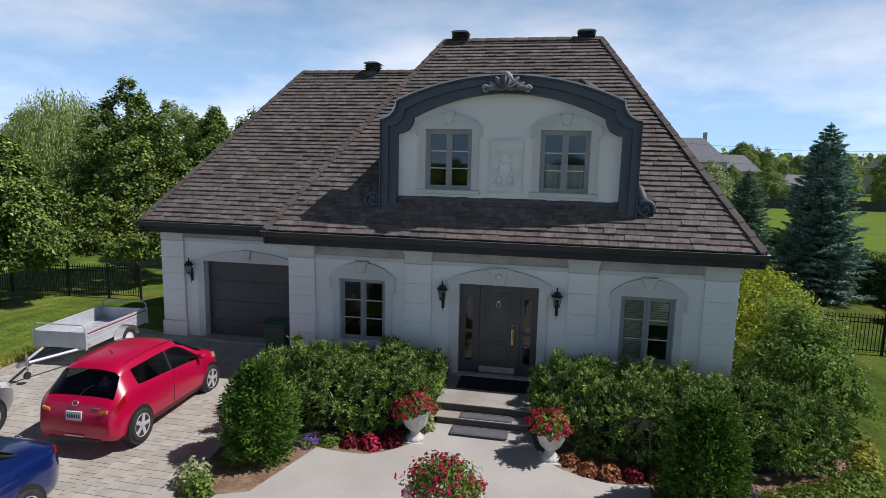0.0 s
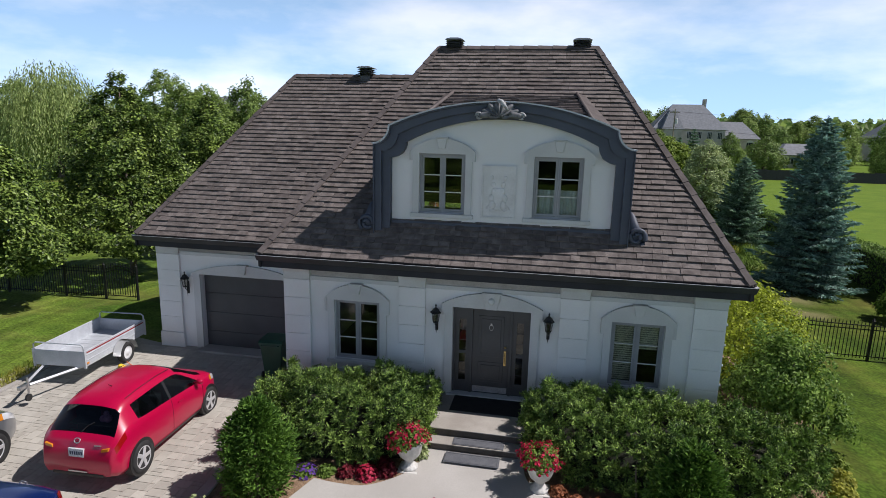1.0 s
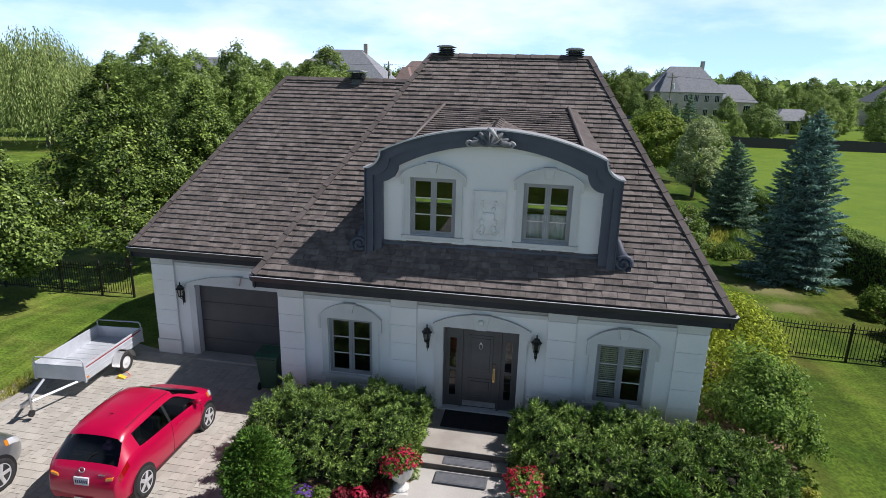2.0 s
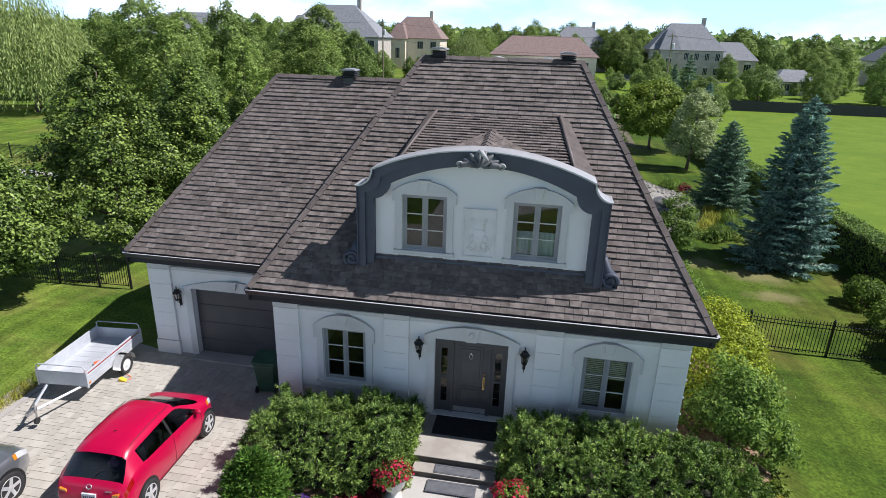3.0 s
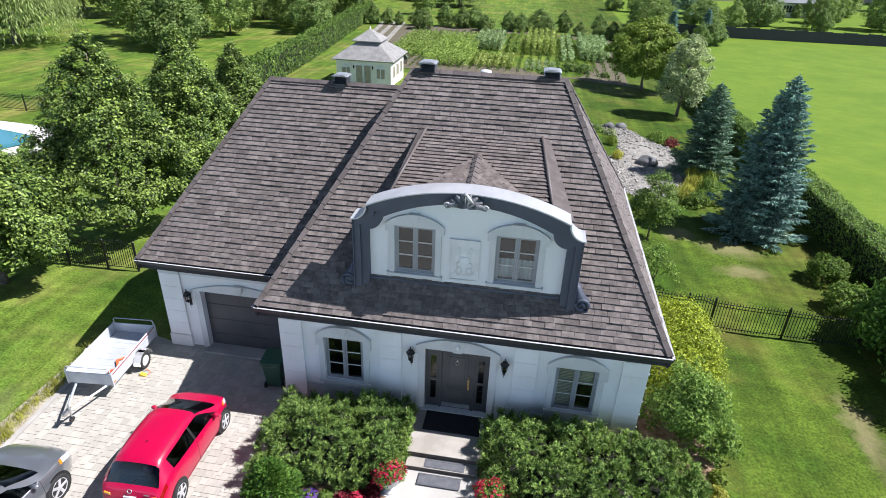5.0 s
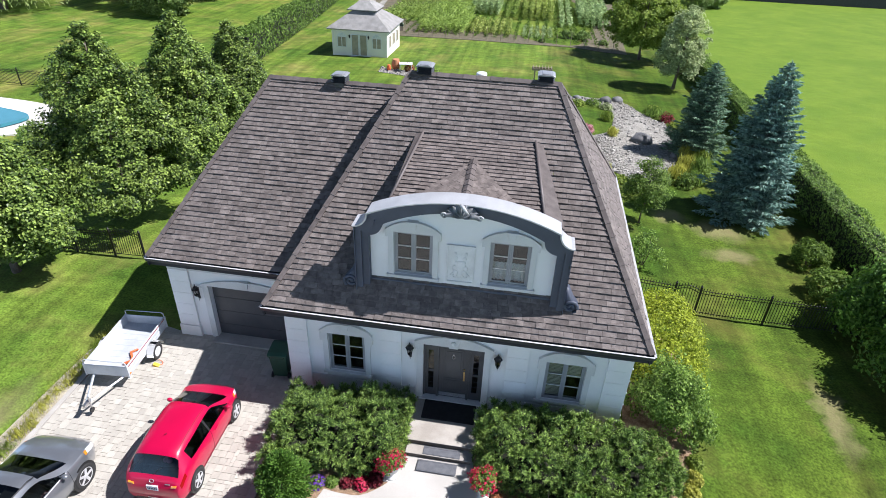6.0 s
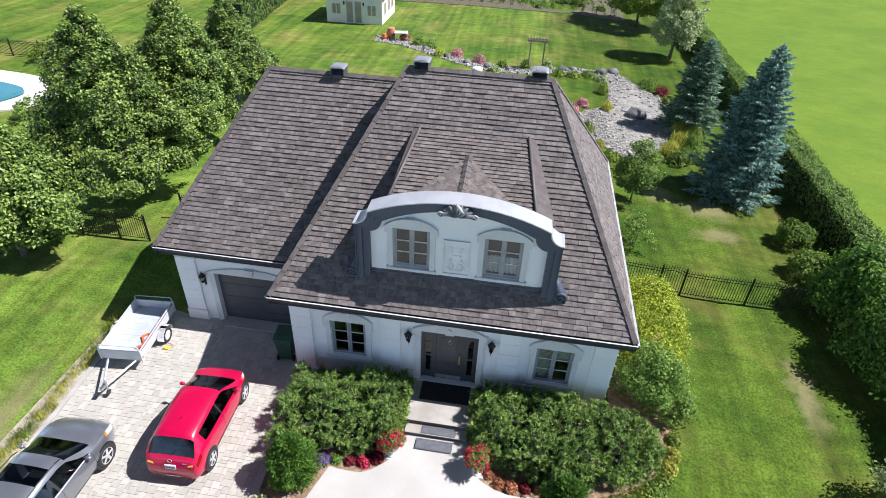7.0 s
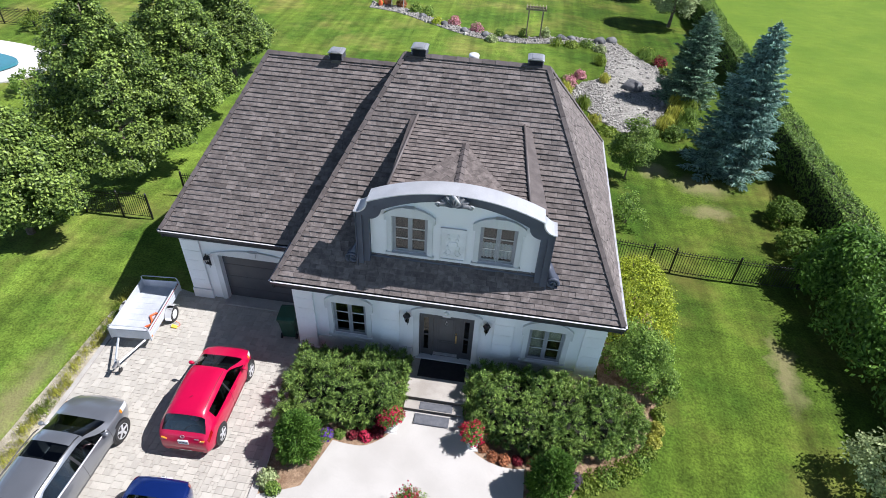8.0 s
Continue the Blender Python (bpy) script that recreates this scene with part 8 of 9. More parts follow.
def far_window(parent, x, z, w, h, y, arched=False, name="window", bars=1, pane="far_glass"):
    win = part(name, boxed(x - w / 2, x + w / 2, y - 0.06, y, z, z + h), M["pale_frame"], parent)
    k = bars + 1
    for i in range(k):
        a = x - w / 2 + 0.08 + (w - 0.08) * i / k
        b = x - w / 2 + (w - 0.08) * (i + 1) / k
        part("pane", boxed(a, b, y - 0.075, y - 0.061, z + 0.08, z + h - 0.08), M[pane], win)
    if arched:
        bm = prism(bmesh.new(), [(x - w / 2, z + h + 0.002)] + arch_line(x, w / 2, z + h + 0.002, w * 0.32, 8)[1:-1] + [(x + w / 2, z + h + 0.002)], y - 0.06, y)
        part("arched_head", bm, M["pale_frame"], win)
    return win


def pavilion():
    gz = -1.05
    t = thing("garden_pavilion", (-14.75, 44.4, gz), 0, "cream garden pavilion with a grey two-tier hip roof", "pavilion")
    part("wall", boxed(-2.75, 2.75, 0, 5.6, -0.3, 2.7), M["white_siding"], t)
    bm = hip_roof(bmesh.new(), -3.15, 3.15, -0.4, 6.0, 2.62, 4.0, 2.05, 2.1)
    part("roof", bm, M["grey_shingle"], t, "grey shingled hip roof")
    part("cupola", boxed(-1.05, 1.05, 1.75, 3.85, 3.85, 4.2), M["white_siding"], t)
    bm = bmesh.new()
    for a, b in (((-1.5, 1.3), (1.5, 1.3)), ((1.5, 1.3), (1.5, 4.3)), ((1.5, 4.3), (-1.5, 4.3)), ((-1.5, 4.3), (-1.5, 1.3))):
        plate(bm, [(*a, 4.15), (*b, 4.15), (0, 2.8, 5.15)], 0.1)
    part("cupola_roof", bm, M["grey_shingle"], t, "grey shingled cupola roof")
    part("finial", lathe(bmesh.new(), [(0.09, 5.05), (0.06, 5.16), (0.09, 5.22), (0.02, 5.32)], 12, (0, 2.8, 0)), M["white_metal"], t)
    for x in (-1.75, 1.75):
        far_window(t, x, 0.85, 0.95, 1.05, -0.002, True, pane="tan_blind")
    for x in (-0.42, 0.42):
        far_window(t, x, 0.1, 0.78, 2.05, -0.002, name="glazed_door", bars=0, pane="tan_blind")
    for k, y in enumerate((1.2, 2.8, 4.4)):
        w = part("window", boxed(2.752, 2.81, y - 0.4, y + 0.4, 0.85, 2.0), M["pale_frame"], t)
        part("pane", boxed(2.811, 2.825, y - 0.32, y + 0.32, 0.93, 1.92), M["tan_blind"], w)
    part("step", boxed(-0.9, 0.9, -0.5, -0.01, -0.2, 0.08), M["kerb"], t)
    for x in (-0.95, 0.95):
        part("lamp", lathe(bmesh.new(), [(0.05, 1.75), (0.08, 1.95), (0.1, 1.97), (0.01, 2.1)], 8, (x, -0.1, 0)), M["black_iron"], t)


pavilion()

# ---- kitchen garden ----
slab("vegetable_garden", [(-18, 55.6), (-11.6, 55.2), (12.2, 54.9), (13.5, 89), (-27, 96), (-20, 62)], lambda x, y: ground_z(x, y) + 0.04, 0.15, M["soil"], None, "kitchen garden of bare soil between planted rows", "vegetable garden")


def crop_rows(name, x0, x1, y0, y1, rows, h, material, label, seed, per_m=44, leaf=0.3, aspect=0.18):
    """Straight rows of a crop."""
    rng = np.random.default_rng(seed)
    P, N, T, S = [], [], [], []
    for r in range(rows):
        x = x0 + (x1 - x0) * (r + 0.5) / rows
        n = int((y1 - y0) * per_m)
        y = rng.uniform(y0, y1, n)
        a = rng.uniform(0, 6.28, n)
        z = h * rng.uniform(0.1, 1.0, n)
        px = x + rng.normal(size=n) * 0.12 + np.cos(a) * 0.1
        P.append(np.stack([px, y, z + np.array([ground_z(x, q) for q in y])], 1))
        d = np.stack([np.cos(a), np.sin(a), 0 * a], 1)
        T.append(d * 0.7 + np.array([0, 0, 0.8]) + rng.normal(size=(n, 3)) * 0.2)
        N.append(np.array([0, 0, 0.8]) + d * 0.5 + rng.normal(size=(n, 3)) * 0.4)
        S.append(np.full(n, leaf) * rng.uniform(0.7, 1.2, n))
    ob = leaves(name, np.concatenate(P), np.concatenate(N), np.concatenate(S), M[material], None, aspect, "stuff", label, along=np.concatenate(T), rng=rng)
    return tagged(ob, category="crop")


crop_rows("garden_weeds", -18.0, 12.0, 57.0, 89, 26, 0.28, "grass_blade", "low weeds over the garden soil", 500, 12, 0.2, 0.25)
crop_rows("corn_rows", -6.9, -2.9, 71.3, 81, 5, 1.75, "corn", "rows of tall pale green corn", 501, 60)
crop_rows("corn_rows", 0.0, 4.3, 69.6, 84, 5, 1.85, "sweetcorn", "rows of tall yellow-tasselled corn", 502, 60)
crop_rows("corn_rows", 7.3, 11.4, 68.2, 82, 5, 1.9, "corn", "rows of tall blue-green corn", 503, 60)
crop_rows("weedy_bed", -11.8, -6.2, 58, 80, 8, 1.2, "weeds", "tall yellow-green growth in the garden", 505, 46, 0.32, 0.14)
crop_rows("weedy_bed", -18, -12.2, 64, 84, 7, 0.9, "weeds", "tall weedy growth beside the garden path", 504, 26, 0.3, 0.14)
crop_rows("bean_rows", -5.8, -0.7, 58.8, 66, 6, 0.85, "sweetcorn", "rows of bushy yellow-green beans", 506, 44, 0.16, 0.5)
crop_rows("vegetable_rows", 0.4, 4.2, 58.5, 64.5, 5, 0.45, "corn", "rows of low leafy vegetables", 507, 26, 0.14, 0.5)
crop_rows("vegetable_rows", -2.4, -0.4, 69, 86, 2, 1.2, "weeds", "rows of green vegetables", 508, 40, 0.18, 0.4)
crop_rows("vegetable_rows", 4.8, 6.8, 66, 86, 2, 0.9, "corn", "rows of grey-green cabbages", 509, 34, 0.18, 0.5)
for k, (x, y, w) in enumerate(((5.9, 60.4, 0.9), (7.7, 60.0, 1.0), (9.9, 58.6, 0.6), (3.0, 56.8, 0.4))):
    shrub((x, y), (w, w, w * 1.2), "far_green", "rounded dark green bush in the kitchen garden", 520 + k, 1500, 0.09)
for k in range(15):
    x = -11.0 + 1.55 * k
    stake = thing("garden_stake", (x, 55.5 + 0.12 * math.sin(k * 2.3), ground_z(x, 55.5)), label="thin grey wooden stake at the garden's edge", category="stake", group="stakes along the kitchen garden")
    part("shaft", tube(bmesh.new(), [(0, 0, -0.1), (0.02, 0, 1.0 + 0.2 * (k % 3))], 0.03, 6), M["wood"], stake)
    part("tip", tube(bmesh.new(), [(0.02, 0, 1.0 + 0.2 * (k % 3)), (0.02, 0, 1.06 + 0.2 * (k % 3))], [0.03, 0.006], 6), M["wood"], stake)
for x in (-24, -22.3, -20.6):
    slab("garden_path", [(x + 0.2, 72), (x + 1.0, 72), (x - 1.8, 98), (x - 2.6, 98)], lambda x_, y_: ground_z(x_, y_) + 0.06, 0.1, M["gravel"], None, "pale straw strip between garden rows", "path")
gh = thing("cold_frame", (-14.4, 58.4, ground_z(-14.4, 58.4)), 15, "small glazed garden cold frame", "greenhouse")
part("base", boxed(-0.9, 0.9, -0.7, 0.7, 0, 0.6, soft=0.01), M["wood"], gh)
part("glazing", prism(bmesh.new(), [(-0.9, 0.602), (0.9, 0.602), (0.9, 0.9), (0.0, 1.5), (-0.9, 0.9)], -0.7, 0.7), M["far_glass"], gh)
for x in (-0.9, -0.45, 0.0, 0.45, 0.9):
    part("rib", tube(bmesh.new(), [(x, -0.71, 0.6), (x, -0.71, 0.9 + 0.6 * (1 - abs(x) / 0.9)), (x, 0.71, 0.9 + 0.6 * (1 - abs(x) / 0.9)), (x, 0.71, 0.6)], 0.02, 5), M["white_metal"], gh)

# ---- neighbour's pool ----
slab("pool_deck", curve_through([(-29.3, 18.0), (-28.6, 20), (-29.8, 22.6), (-34, 24.0), (-41, 24), (-44, 21), (-41, 16), (-34, 16.0), (-29.3, 18.0)])[:-1], lambda x, y: ground_z(x, y) + 0.1, 0.3, M["pool_deck"], None, "pale concrete deck of the neighbouring pool", "pool deck")
pool = slab("pool", curve_through([(-31.2, 18.6), (-30.8, 20.5), (-33.4, 21.4), (-38, 22.0), (-42, 21), (-39, 17.4), (-34, 16.6), (-31.2, 18.6)])[:-1], lambda x, y: -0.35, 0.2, M["water"], None, "blue water of the neighbouring pool", "pool")
for k, (x, y, w) in enumerate(((-28.0, 22.5, 1.2), (-28.4, 25.0, 1.3), (-30.5, 26.6, 1.2), (-27.4, 19.5, 1.1), (-27.2, 17.0, 1.2), (-34, 27, 1.2))):
    shrub((x, y), (w, w, 1.5), "lime" if k % 2 else "shrub", "low leafy shrub beside the pool deck", 600 + k, 1300, 0.08)

# ---- field boundary ----
fence = thing("board_fence", (26.0, 104.5, 0), 0, "long black board fence at the end of the field", "fence")
for k in range(32):
    x = k * 2.0
    g = ground_z(26 + x, 104.5)
    part("panel", boxed(x + 0.06, x + 1.94, -0.03, 0.03, g + 0.02, g + 1.9 - 0.1 * (k % 2)), M["black_plastic"], fence)
    part("post", boxed(x - 0.06, x + 0.06, -0.06, 0.06, g - 0.2, g + 2.0), M["black_plastic"], fence)


# ---- far houses ----
def far_house(at, w, d, eave, ridge, wall, roof_m, label, turn=0, storeys=1, bays=5, wing=None, inset=0.32, chimney=True, base=None, windows=()):
    t = thing("far_house", (at[0], at[1], ground_z(*at) if base is None else base), turn, label, "house", "houses beyond the garden")
    part("wall", boxed(-w / 2, w / 2, 0, d, -0.5, eave), M[wall], t)
    bm = hip_roof(bmesh.new(), -w / 2 - 0.8, w / 2 + 0.8, -0.8, d + 0.8, eave - 0.1, ridge, w * inset, d * 0.5, 0.25)
    rf = part("roof", bm, M[roof_m], t)
    if wing:
        x0, x1, y0, we, wr = wing
        part("wing_wall", boxed(x0, x1, y0, 0.2, -0.5, we), M[wall], t)
        part("wing_roof", hip_roof(bmesh.new(), x0 - 0.7, x1 + 0.7, y0 - 0.7, d * 0.6, we - 0.1, wr, (x1 - x0) * 0.45, (d * 0.6 - y0) * 0.35, 0.25), M[roof_m], t)
        far_window(t, (x0 + x1) / 2, we * 0.35, (x1 - x0) * 0.3, we * 0.35, y0 - 0.002, True, bars=2)
    for x, z, ww, hh, arched, bars in windows:
        far_window(t, x, z, ww, hh, -0.002, arched, bars=bars)
    for s in range(storeys):
        for b in range(bays):
            x = -w / 2 + w * (b + 0.5) / bays
            if wing and wing[0] - 0.8 < x < wing[1] + 0.8:
                continue
            z = eave / storeys * s + eave / storeys * 0.3
            far_window(t, x, z, w / bays * 0.45, eave / storeys * 0.5, -0.002, s == 0, bars=2)
    if chimney:
        part("chimney", boxed(w * 0.22, w * 0.22 + 1.2, d * 0.5, d * 0.5 + 1.4, eave, ridge + 2.0), M[wall], t)
    return t


far_house((-0.5, 190), 34, 18, 6.0, 11.9, "far_wall", "far_roof_red", "wide beige stone house with a reddish hip roof", bays=0, chimney=False, inset=0.2, windows=((1.7, 2.2, 4.2, 2.4, True, 2), (8.2, 2.2, 3.2, 2.6, False, 2), (13.6, 0.8, 2.0, 3.4, False, 1), (-7.0, 0.8, 3.2, 4.0, False, 0), (-2.6, 2.2, 1.4, 2.6, False, 0), (-12.5, 1.8, 2.6, 2.6, False, 1)))
far_house((48, 212), 24, 16, 9.5, 18.2, "grey_wall", "far_roof_grey", "large two-storey stone house with steep grey roofs", storeys=2, bays=7, wing=(-9, -3, -2, 9.5, 16.0))
far_house((66, 222), 16, 14, 6.5, 12.5, "grey_wall", "far_roof_grey", "lower stone wing with a grey hip roof", bays=3, chimney=False)
far_house((-47, 205), 19, 15, 10.5, 17.8, "far_wall", "far_roof_red", "two-storey beige house with red-brown hip roofs beyond the trees", storeys=2, bays=4, wing=(-8, -2.5, -3, 10.2, 15.5))
far_house((-69, 178), 33, 16, 10.5, 20.0, "grey_wall", "far_roof_grey", "grey-roofed two-storey house among the trees", storeys=2, bays=7, wing=(-13, -6, -3, 10.0, 16.5))
far_house((-117, 172), 32, 14, 9.5, 16.5, "grey_wall", "far_roof_grey", "long grey-roofed house half hidden by trees", storeys=2, bays=6)
far_house((12, 236), 23, 16, 9.0, 16.5, "grey_wall", "far_roof_grey", "grey-roofed house behind the garden trees", storeys=2, bays=6)
far_house((118, 205), 22, 15, 8.0, 15.0, "grey_wall", "far_roof_grey", "grey-roofed house beyond the field", storeys=2, bays=5)
far_house((62, 150), 9, 8, 3.4, 6.0, "white_siding", "far_roof_grey", "small grey-roofed garden house by the field", bays=2, chimney=False)
terrace = thing("terrace", (1.2, 166.0, ground_z(1, 166)), 0, "white balustraded terrace before the beige house", "terrace")
part("slab", boxed(-8.5, 8.5, 0, 23.9, -0.3, 0.9), M["pale_frame"], terrace)
part("rail", boxed(-8.5, 8.5, 0.0, 0.25, 1.75, 1.95), M["pale_frame"], terrace)
for k in range(18):
    part("baluster", lathe(bmesh.new(), [(0.12, 0.9), (0.18, 1.2), (0.09, 1.5), (0.12, 1.75)], 8, (-8.3 + k * 0.976, 0.12, 0)), M["pale_frame"], terrace)
slab("side_street", [(20, 186), (34, 184), (60, 196), (58, 204), (32, 193), (20, 196)], lambda x, y: ground_z(x, y) + 0.05, 0.2, M["asphalt"], None, "grey asphalt lane beside the far house", "road")
far_car = thing("far_car", (26.5, 190.0, ground_z(26, 190) + 0.05), 4, "small dark blue car parked on the far lane", "car")
bm = prism(bmesh.new(), [(-2.2, 0.3), (2.2, 0.3), (2.25, 0.7), (1.3, 0.95), (0.6, 1.45), (-1.2, 1.45), (-2.0, 1.0), (-2.25, 0.8)], -0.85, 0.85)
part("body", soften(bm, 0.08), M["blue"], far_car)
for x in (-1.4, 1.4):
    part("wheel", tube(bmesh.new(), [(x, -0.88, 0.33), (x, 0.88, 0.33)], 0.33, 14), M["tyre"], far_car)
part("window", prism(bmesh.new(), [(-1.1, 0.98), (0.95, 0.98), (0.5, 1.38), (-0.95, 1.38)], -0.865, 0.865), M["far_glass"], far_car)


def utility_pole(at, h, arm=True):
    t = thing("utility_pole", (at[0], at[1], ground_z(*at)), 0, "grey wooden utility pole with crossarm and wires", "pole", "utility poles beyond the garden")
    part("pole", tube(bmesh.new(), [(0, 0, -0.5), (0, 0, h)], [0.2, 0.13], 10), M["wood"], t)
    part("crossarm", boxed(-1.1, 1.1, -0.06, 0.06, h - 0.9, h - 0.75), M["wood"], t)
    for x in (-1.0, -0.45, 0.45, 1.0):
        part("insulator", lathe(bmesh.new(), [(0.05, h - 0.75), (0.07, h - 0.65), (0.03, h - 0.55)], 8, (x, 0, 0)), M["pale_frame"], t)
    part("transformer", lathe(bmesh.new(), [(0.28, h - 3.4), (0.3, h - 3.3), (0.3, h - 2.3), (0.22, h - 2.2)], 14, (0.45, 0, 0)), M["pale_frame"], t)
    return t


POLES = [((-37.0, 128.0), 14.5), ((28.5, 134.0), 13.5), ((92.0, 128.0), 13.5), ((-104.0, 130.0), 16.5)]
for p, h in POLES:
    utility_pole(p, h)
wires = thing("overhead_wires", (0, 0, 0), 0, "thin grey overhead wires between the poles", "wire")
for (pa, ha), (pb, hb) in ((POLES[3], POLES[0]), (POLES[0], POLES[1]), (POLES[1], POLES[2])):
    for off, drop in ((0.0, 0.55), (0.9, 0.55), (0.0, 4.2)):
        a = Vector((pa[0], pa[1] + off * 0.2, ground_z(*pa) + ha - drop))
        b = Vector((pb[0], pb[1] + off * 0.2, ground_z(*pb) + hb - drop))
        part("wire", tube(bmesh.new(), [a.lerp(b, k / 12) - Vector((0, 0, 1.6 * math.sin(math.pi * k / 12))) for k in range(13)], 0.022, 4), M["black_iron"], wires)


# ---- far trees ----
def willow(at, h, w, seed, label="weeping willow with hanging pale green twigs"):
    rng = np.random.default_rng(seed)
    t = thing("willow_tree", (at[0], at[1], ground_z(*at)), 0, label, "tree")
    trunk_and_limbs(t, rng, h * 0.75, 0.4, 8, lambda q: w / 2 * 0.8, h * 0.3)
    P, T = [], []
    for k in range(1300):
        a, r = rng.uniform(0, 6.28), w / 2 * math.sqrt(rng.uniform(0.02, 1))
        top = h * (0.98 - 0.42 * (r / (w / 2)) ** 2) * rng.uniform(0.86, 1.03)
        fall = rng.uniform(0.35, 0.92) * top
        for q in range(20):
            f = q / 19
            P.append((math.cos(a) * r * (1 + 0.1 * f) + rng.normal() * 0.22, math.sin(a) * r * (1 + 0.1 * f) + rng.normal() * 0.22, max(0.6, top - fall * f)))
            T.append((math.cos(a) * 0.25, math.sin(a) * 0.25, -1))
    P, T = np.array(P), np.array(T) + rng.normal(size=(len(P), 3)) * 0.2
    N = unit(np.array(P) * [1, 1, 0]) + rng.normal(size=(len(P), 3)) * 0.5 + [0, 0, 0.4]
    leaves("crown", P, N, 0.24 * rng.uniform(0.7, 1.3, len(P)), M["willow"], t, 0.3, "stuff", along=T, rng=rng)
    return t


willow((-64.0, 56.0), 15.5, 15.0, 701)
willow((-17.0, 131.0), 11.5, 11.0, 702)

models = []
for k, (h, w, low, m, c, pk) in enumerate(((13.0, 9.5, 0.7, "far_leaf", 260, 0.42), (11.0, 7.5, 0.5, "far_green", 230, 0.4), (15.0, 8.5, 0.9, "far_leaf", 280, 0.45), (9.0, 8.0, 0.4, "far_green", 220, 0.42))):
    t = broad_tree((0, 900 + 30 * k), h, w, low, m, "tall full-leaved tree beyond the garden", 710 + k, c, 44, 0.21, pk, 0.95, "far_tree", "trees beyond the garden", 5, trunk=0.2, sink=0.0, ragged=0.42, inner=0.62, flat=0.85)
    models.append((t, h))
spots = []
rng = np.random.default_rng(77)
# behind the lindens and the willow
for x, y, h, k in ((-50, 64, 13, 0), (-44, 74, 11, 2), (-57, 80, 15, 2), (-69, 86, 18, 2), (-38, 86, 12, 0), (-47, 92, 8, 0), (-60, 100, 17, 1), (-77, 70, 13, 0), (-82, 92, 15, 2), (-37, 108, 12, 1), (-46, 112, 17, 0), (-53, 118, 15, 2),
                   (-33, 80, 7, 3), (-90, 60, 13, 1), (-95, 80, 15, 0), (-68, 118, 15, 0), (-78, 108, 14, 1), (-40, 96, 13, 2), (-44, 60, 8, 3)):
    spots.append((x, y, h, k))
for x, y, h in ((-22, 112, 5.5), (-40, 138, 8), (-30, 142, 7), (-52, 140, 14), (-12, 152, 5), (-66, 150, 8), (24, 238, 18), (31, 244, 19), (27, 230, 17), (36, 236, 17), (2, 215, 15), (10, 222, 14), (-6, 222, 16)):
    spots.append((x, y, h, int(rng.integers(3))))
for k in range(11):
    spots.append((-104 + 8.2 * k + rng.uniform(-2, 2), 222 + rng.uniform(-8, 12), rng.uniform(15, 19), 2 * int(rng.integers(2))))
# shrubs and small trees behind the kitchen garden
for k in range(24):
    spots.append((-30 + 2.6 * k + rng.uniform(-0.8, 0.8), 92 + rng.uniform(-2.0, 3.0), rng.uniform(2.2, 4.0), 1 + 2 * int(rng.integers(2))))
for x, y, h in ((18.5, 92, 8.5), (20.5, 99, 6.5), (24, 110, 6.0), (34, 118, 5.5), (41, 124, 5.0), (47, 128, 8.0), (57, 126, 9.5), (64, 138, 10), (72, 130, 12), (80, 136, 9), (31, 150, 7), (38, 160, 6), (54, 160, 6), (76, 160, 12), (92, 142, 10), (104, 138, 12), (116, 150, 12)):
    spots.append((x, y, h, int(rng.integers(4))))
# undergrowth between the field and the far houses
for k in range(30):
    spots.append((22 + 110 * (k + rng.uniform(0, 1)) / 30, 114 + rng.uniform(-3, 36), rng.uniform(2.0, 5.0), int(rng.integers(4))))
for k in range(26):
    x, y, h, kind = -60 + 84 * (k + rng.uniform(0, 1)) / 26, 150 + rng.uniform(-12, 30), rng.uniform(3.0, 7.0), int(rng.integers(4))
    if not -15 < x < 16:
        spots.append((x, y, h, kind))
# around the far houses and on to the horizon
for k in range(70):
    x = -190 + 380 * (k + rng.uniform(0, 1)) / 70
    spots.append((x, 262 + rng.uniform(-22, 60), rng.uniform(13, 20), int(rng.integers(4))))
for x, y, h in ((-28, 150, 6), (-34, 165, 6), (-24, 178, 8), (-30, 190, 8), (30, 205, 10), (33, 218, 11), (36, 200, 9), (60, 205, 9), (78, 210, 11), (84, 200, 10), (-58, 152, 9), (-70, 160, 8), (-52, 165, 8), (-95, 150, 14), (-108, 130, 15), (-64, 140, 14), (98, 180, 11), (108, 185, 12), (128, 180, 12), (140, 170, 13), (20, 178, 4.5), (-17, 181, 5)):
    spots.append((x, y, h, int(rng.integers(4))))
# unseen trees added behind the camera for dark reflections in the glass
for k in range(22):
    spots.append((-66 + 6.2 * k + rng.uniform(-2, 2), -58 + rng.uniform(-8, 8), rng.uniform(5, 8), int(rng.integers(4))))
for n, (x, y, h, k) in enumerate(spots):
    t, h0 = models[k]
    m = pose(x, y, ground_z(x, y) - 0.1, 0, 0, rng.uniform(0, 360))
    f = h / h0
    c = copy_thing(t, m)
    c.scale = (f * rng.uniform(0.9, 1.15), f * rng.uniform(0.9, 1.15), f)
for t, h in models:
    for o in list(t.children_recursive) + [t]:
        bpy.data.objects.remove(o)
for x, y, h in ((24.5, 101.0, 4.2), (30.5, 102.5, 4.6), (33, 133, 9), (29, 128, 7)):
    conifer((x, y), h, h * 0.5, "spruce" if h < 5 else "green_spruce", "young spruce beyond the field hedge", int(x * 7 + y), 12, 0.2, sprig=0.4, dense=0.4)
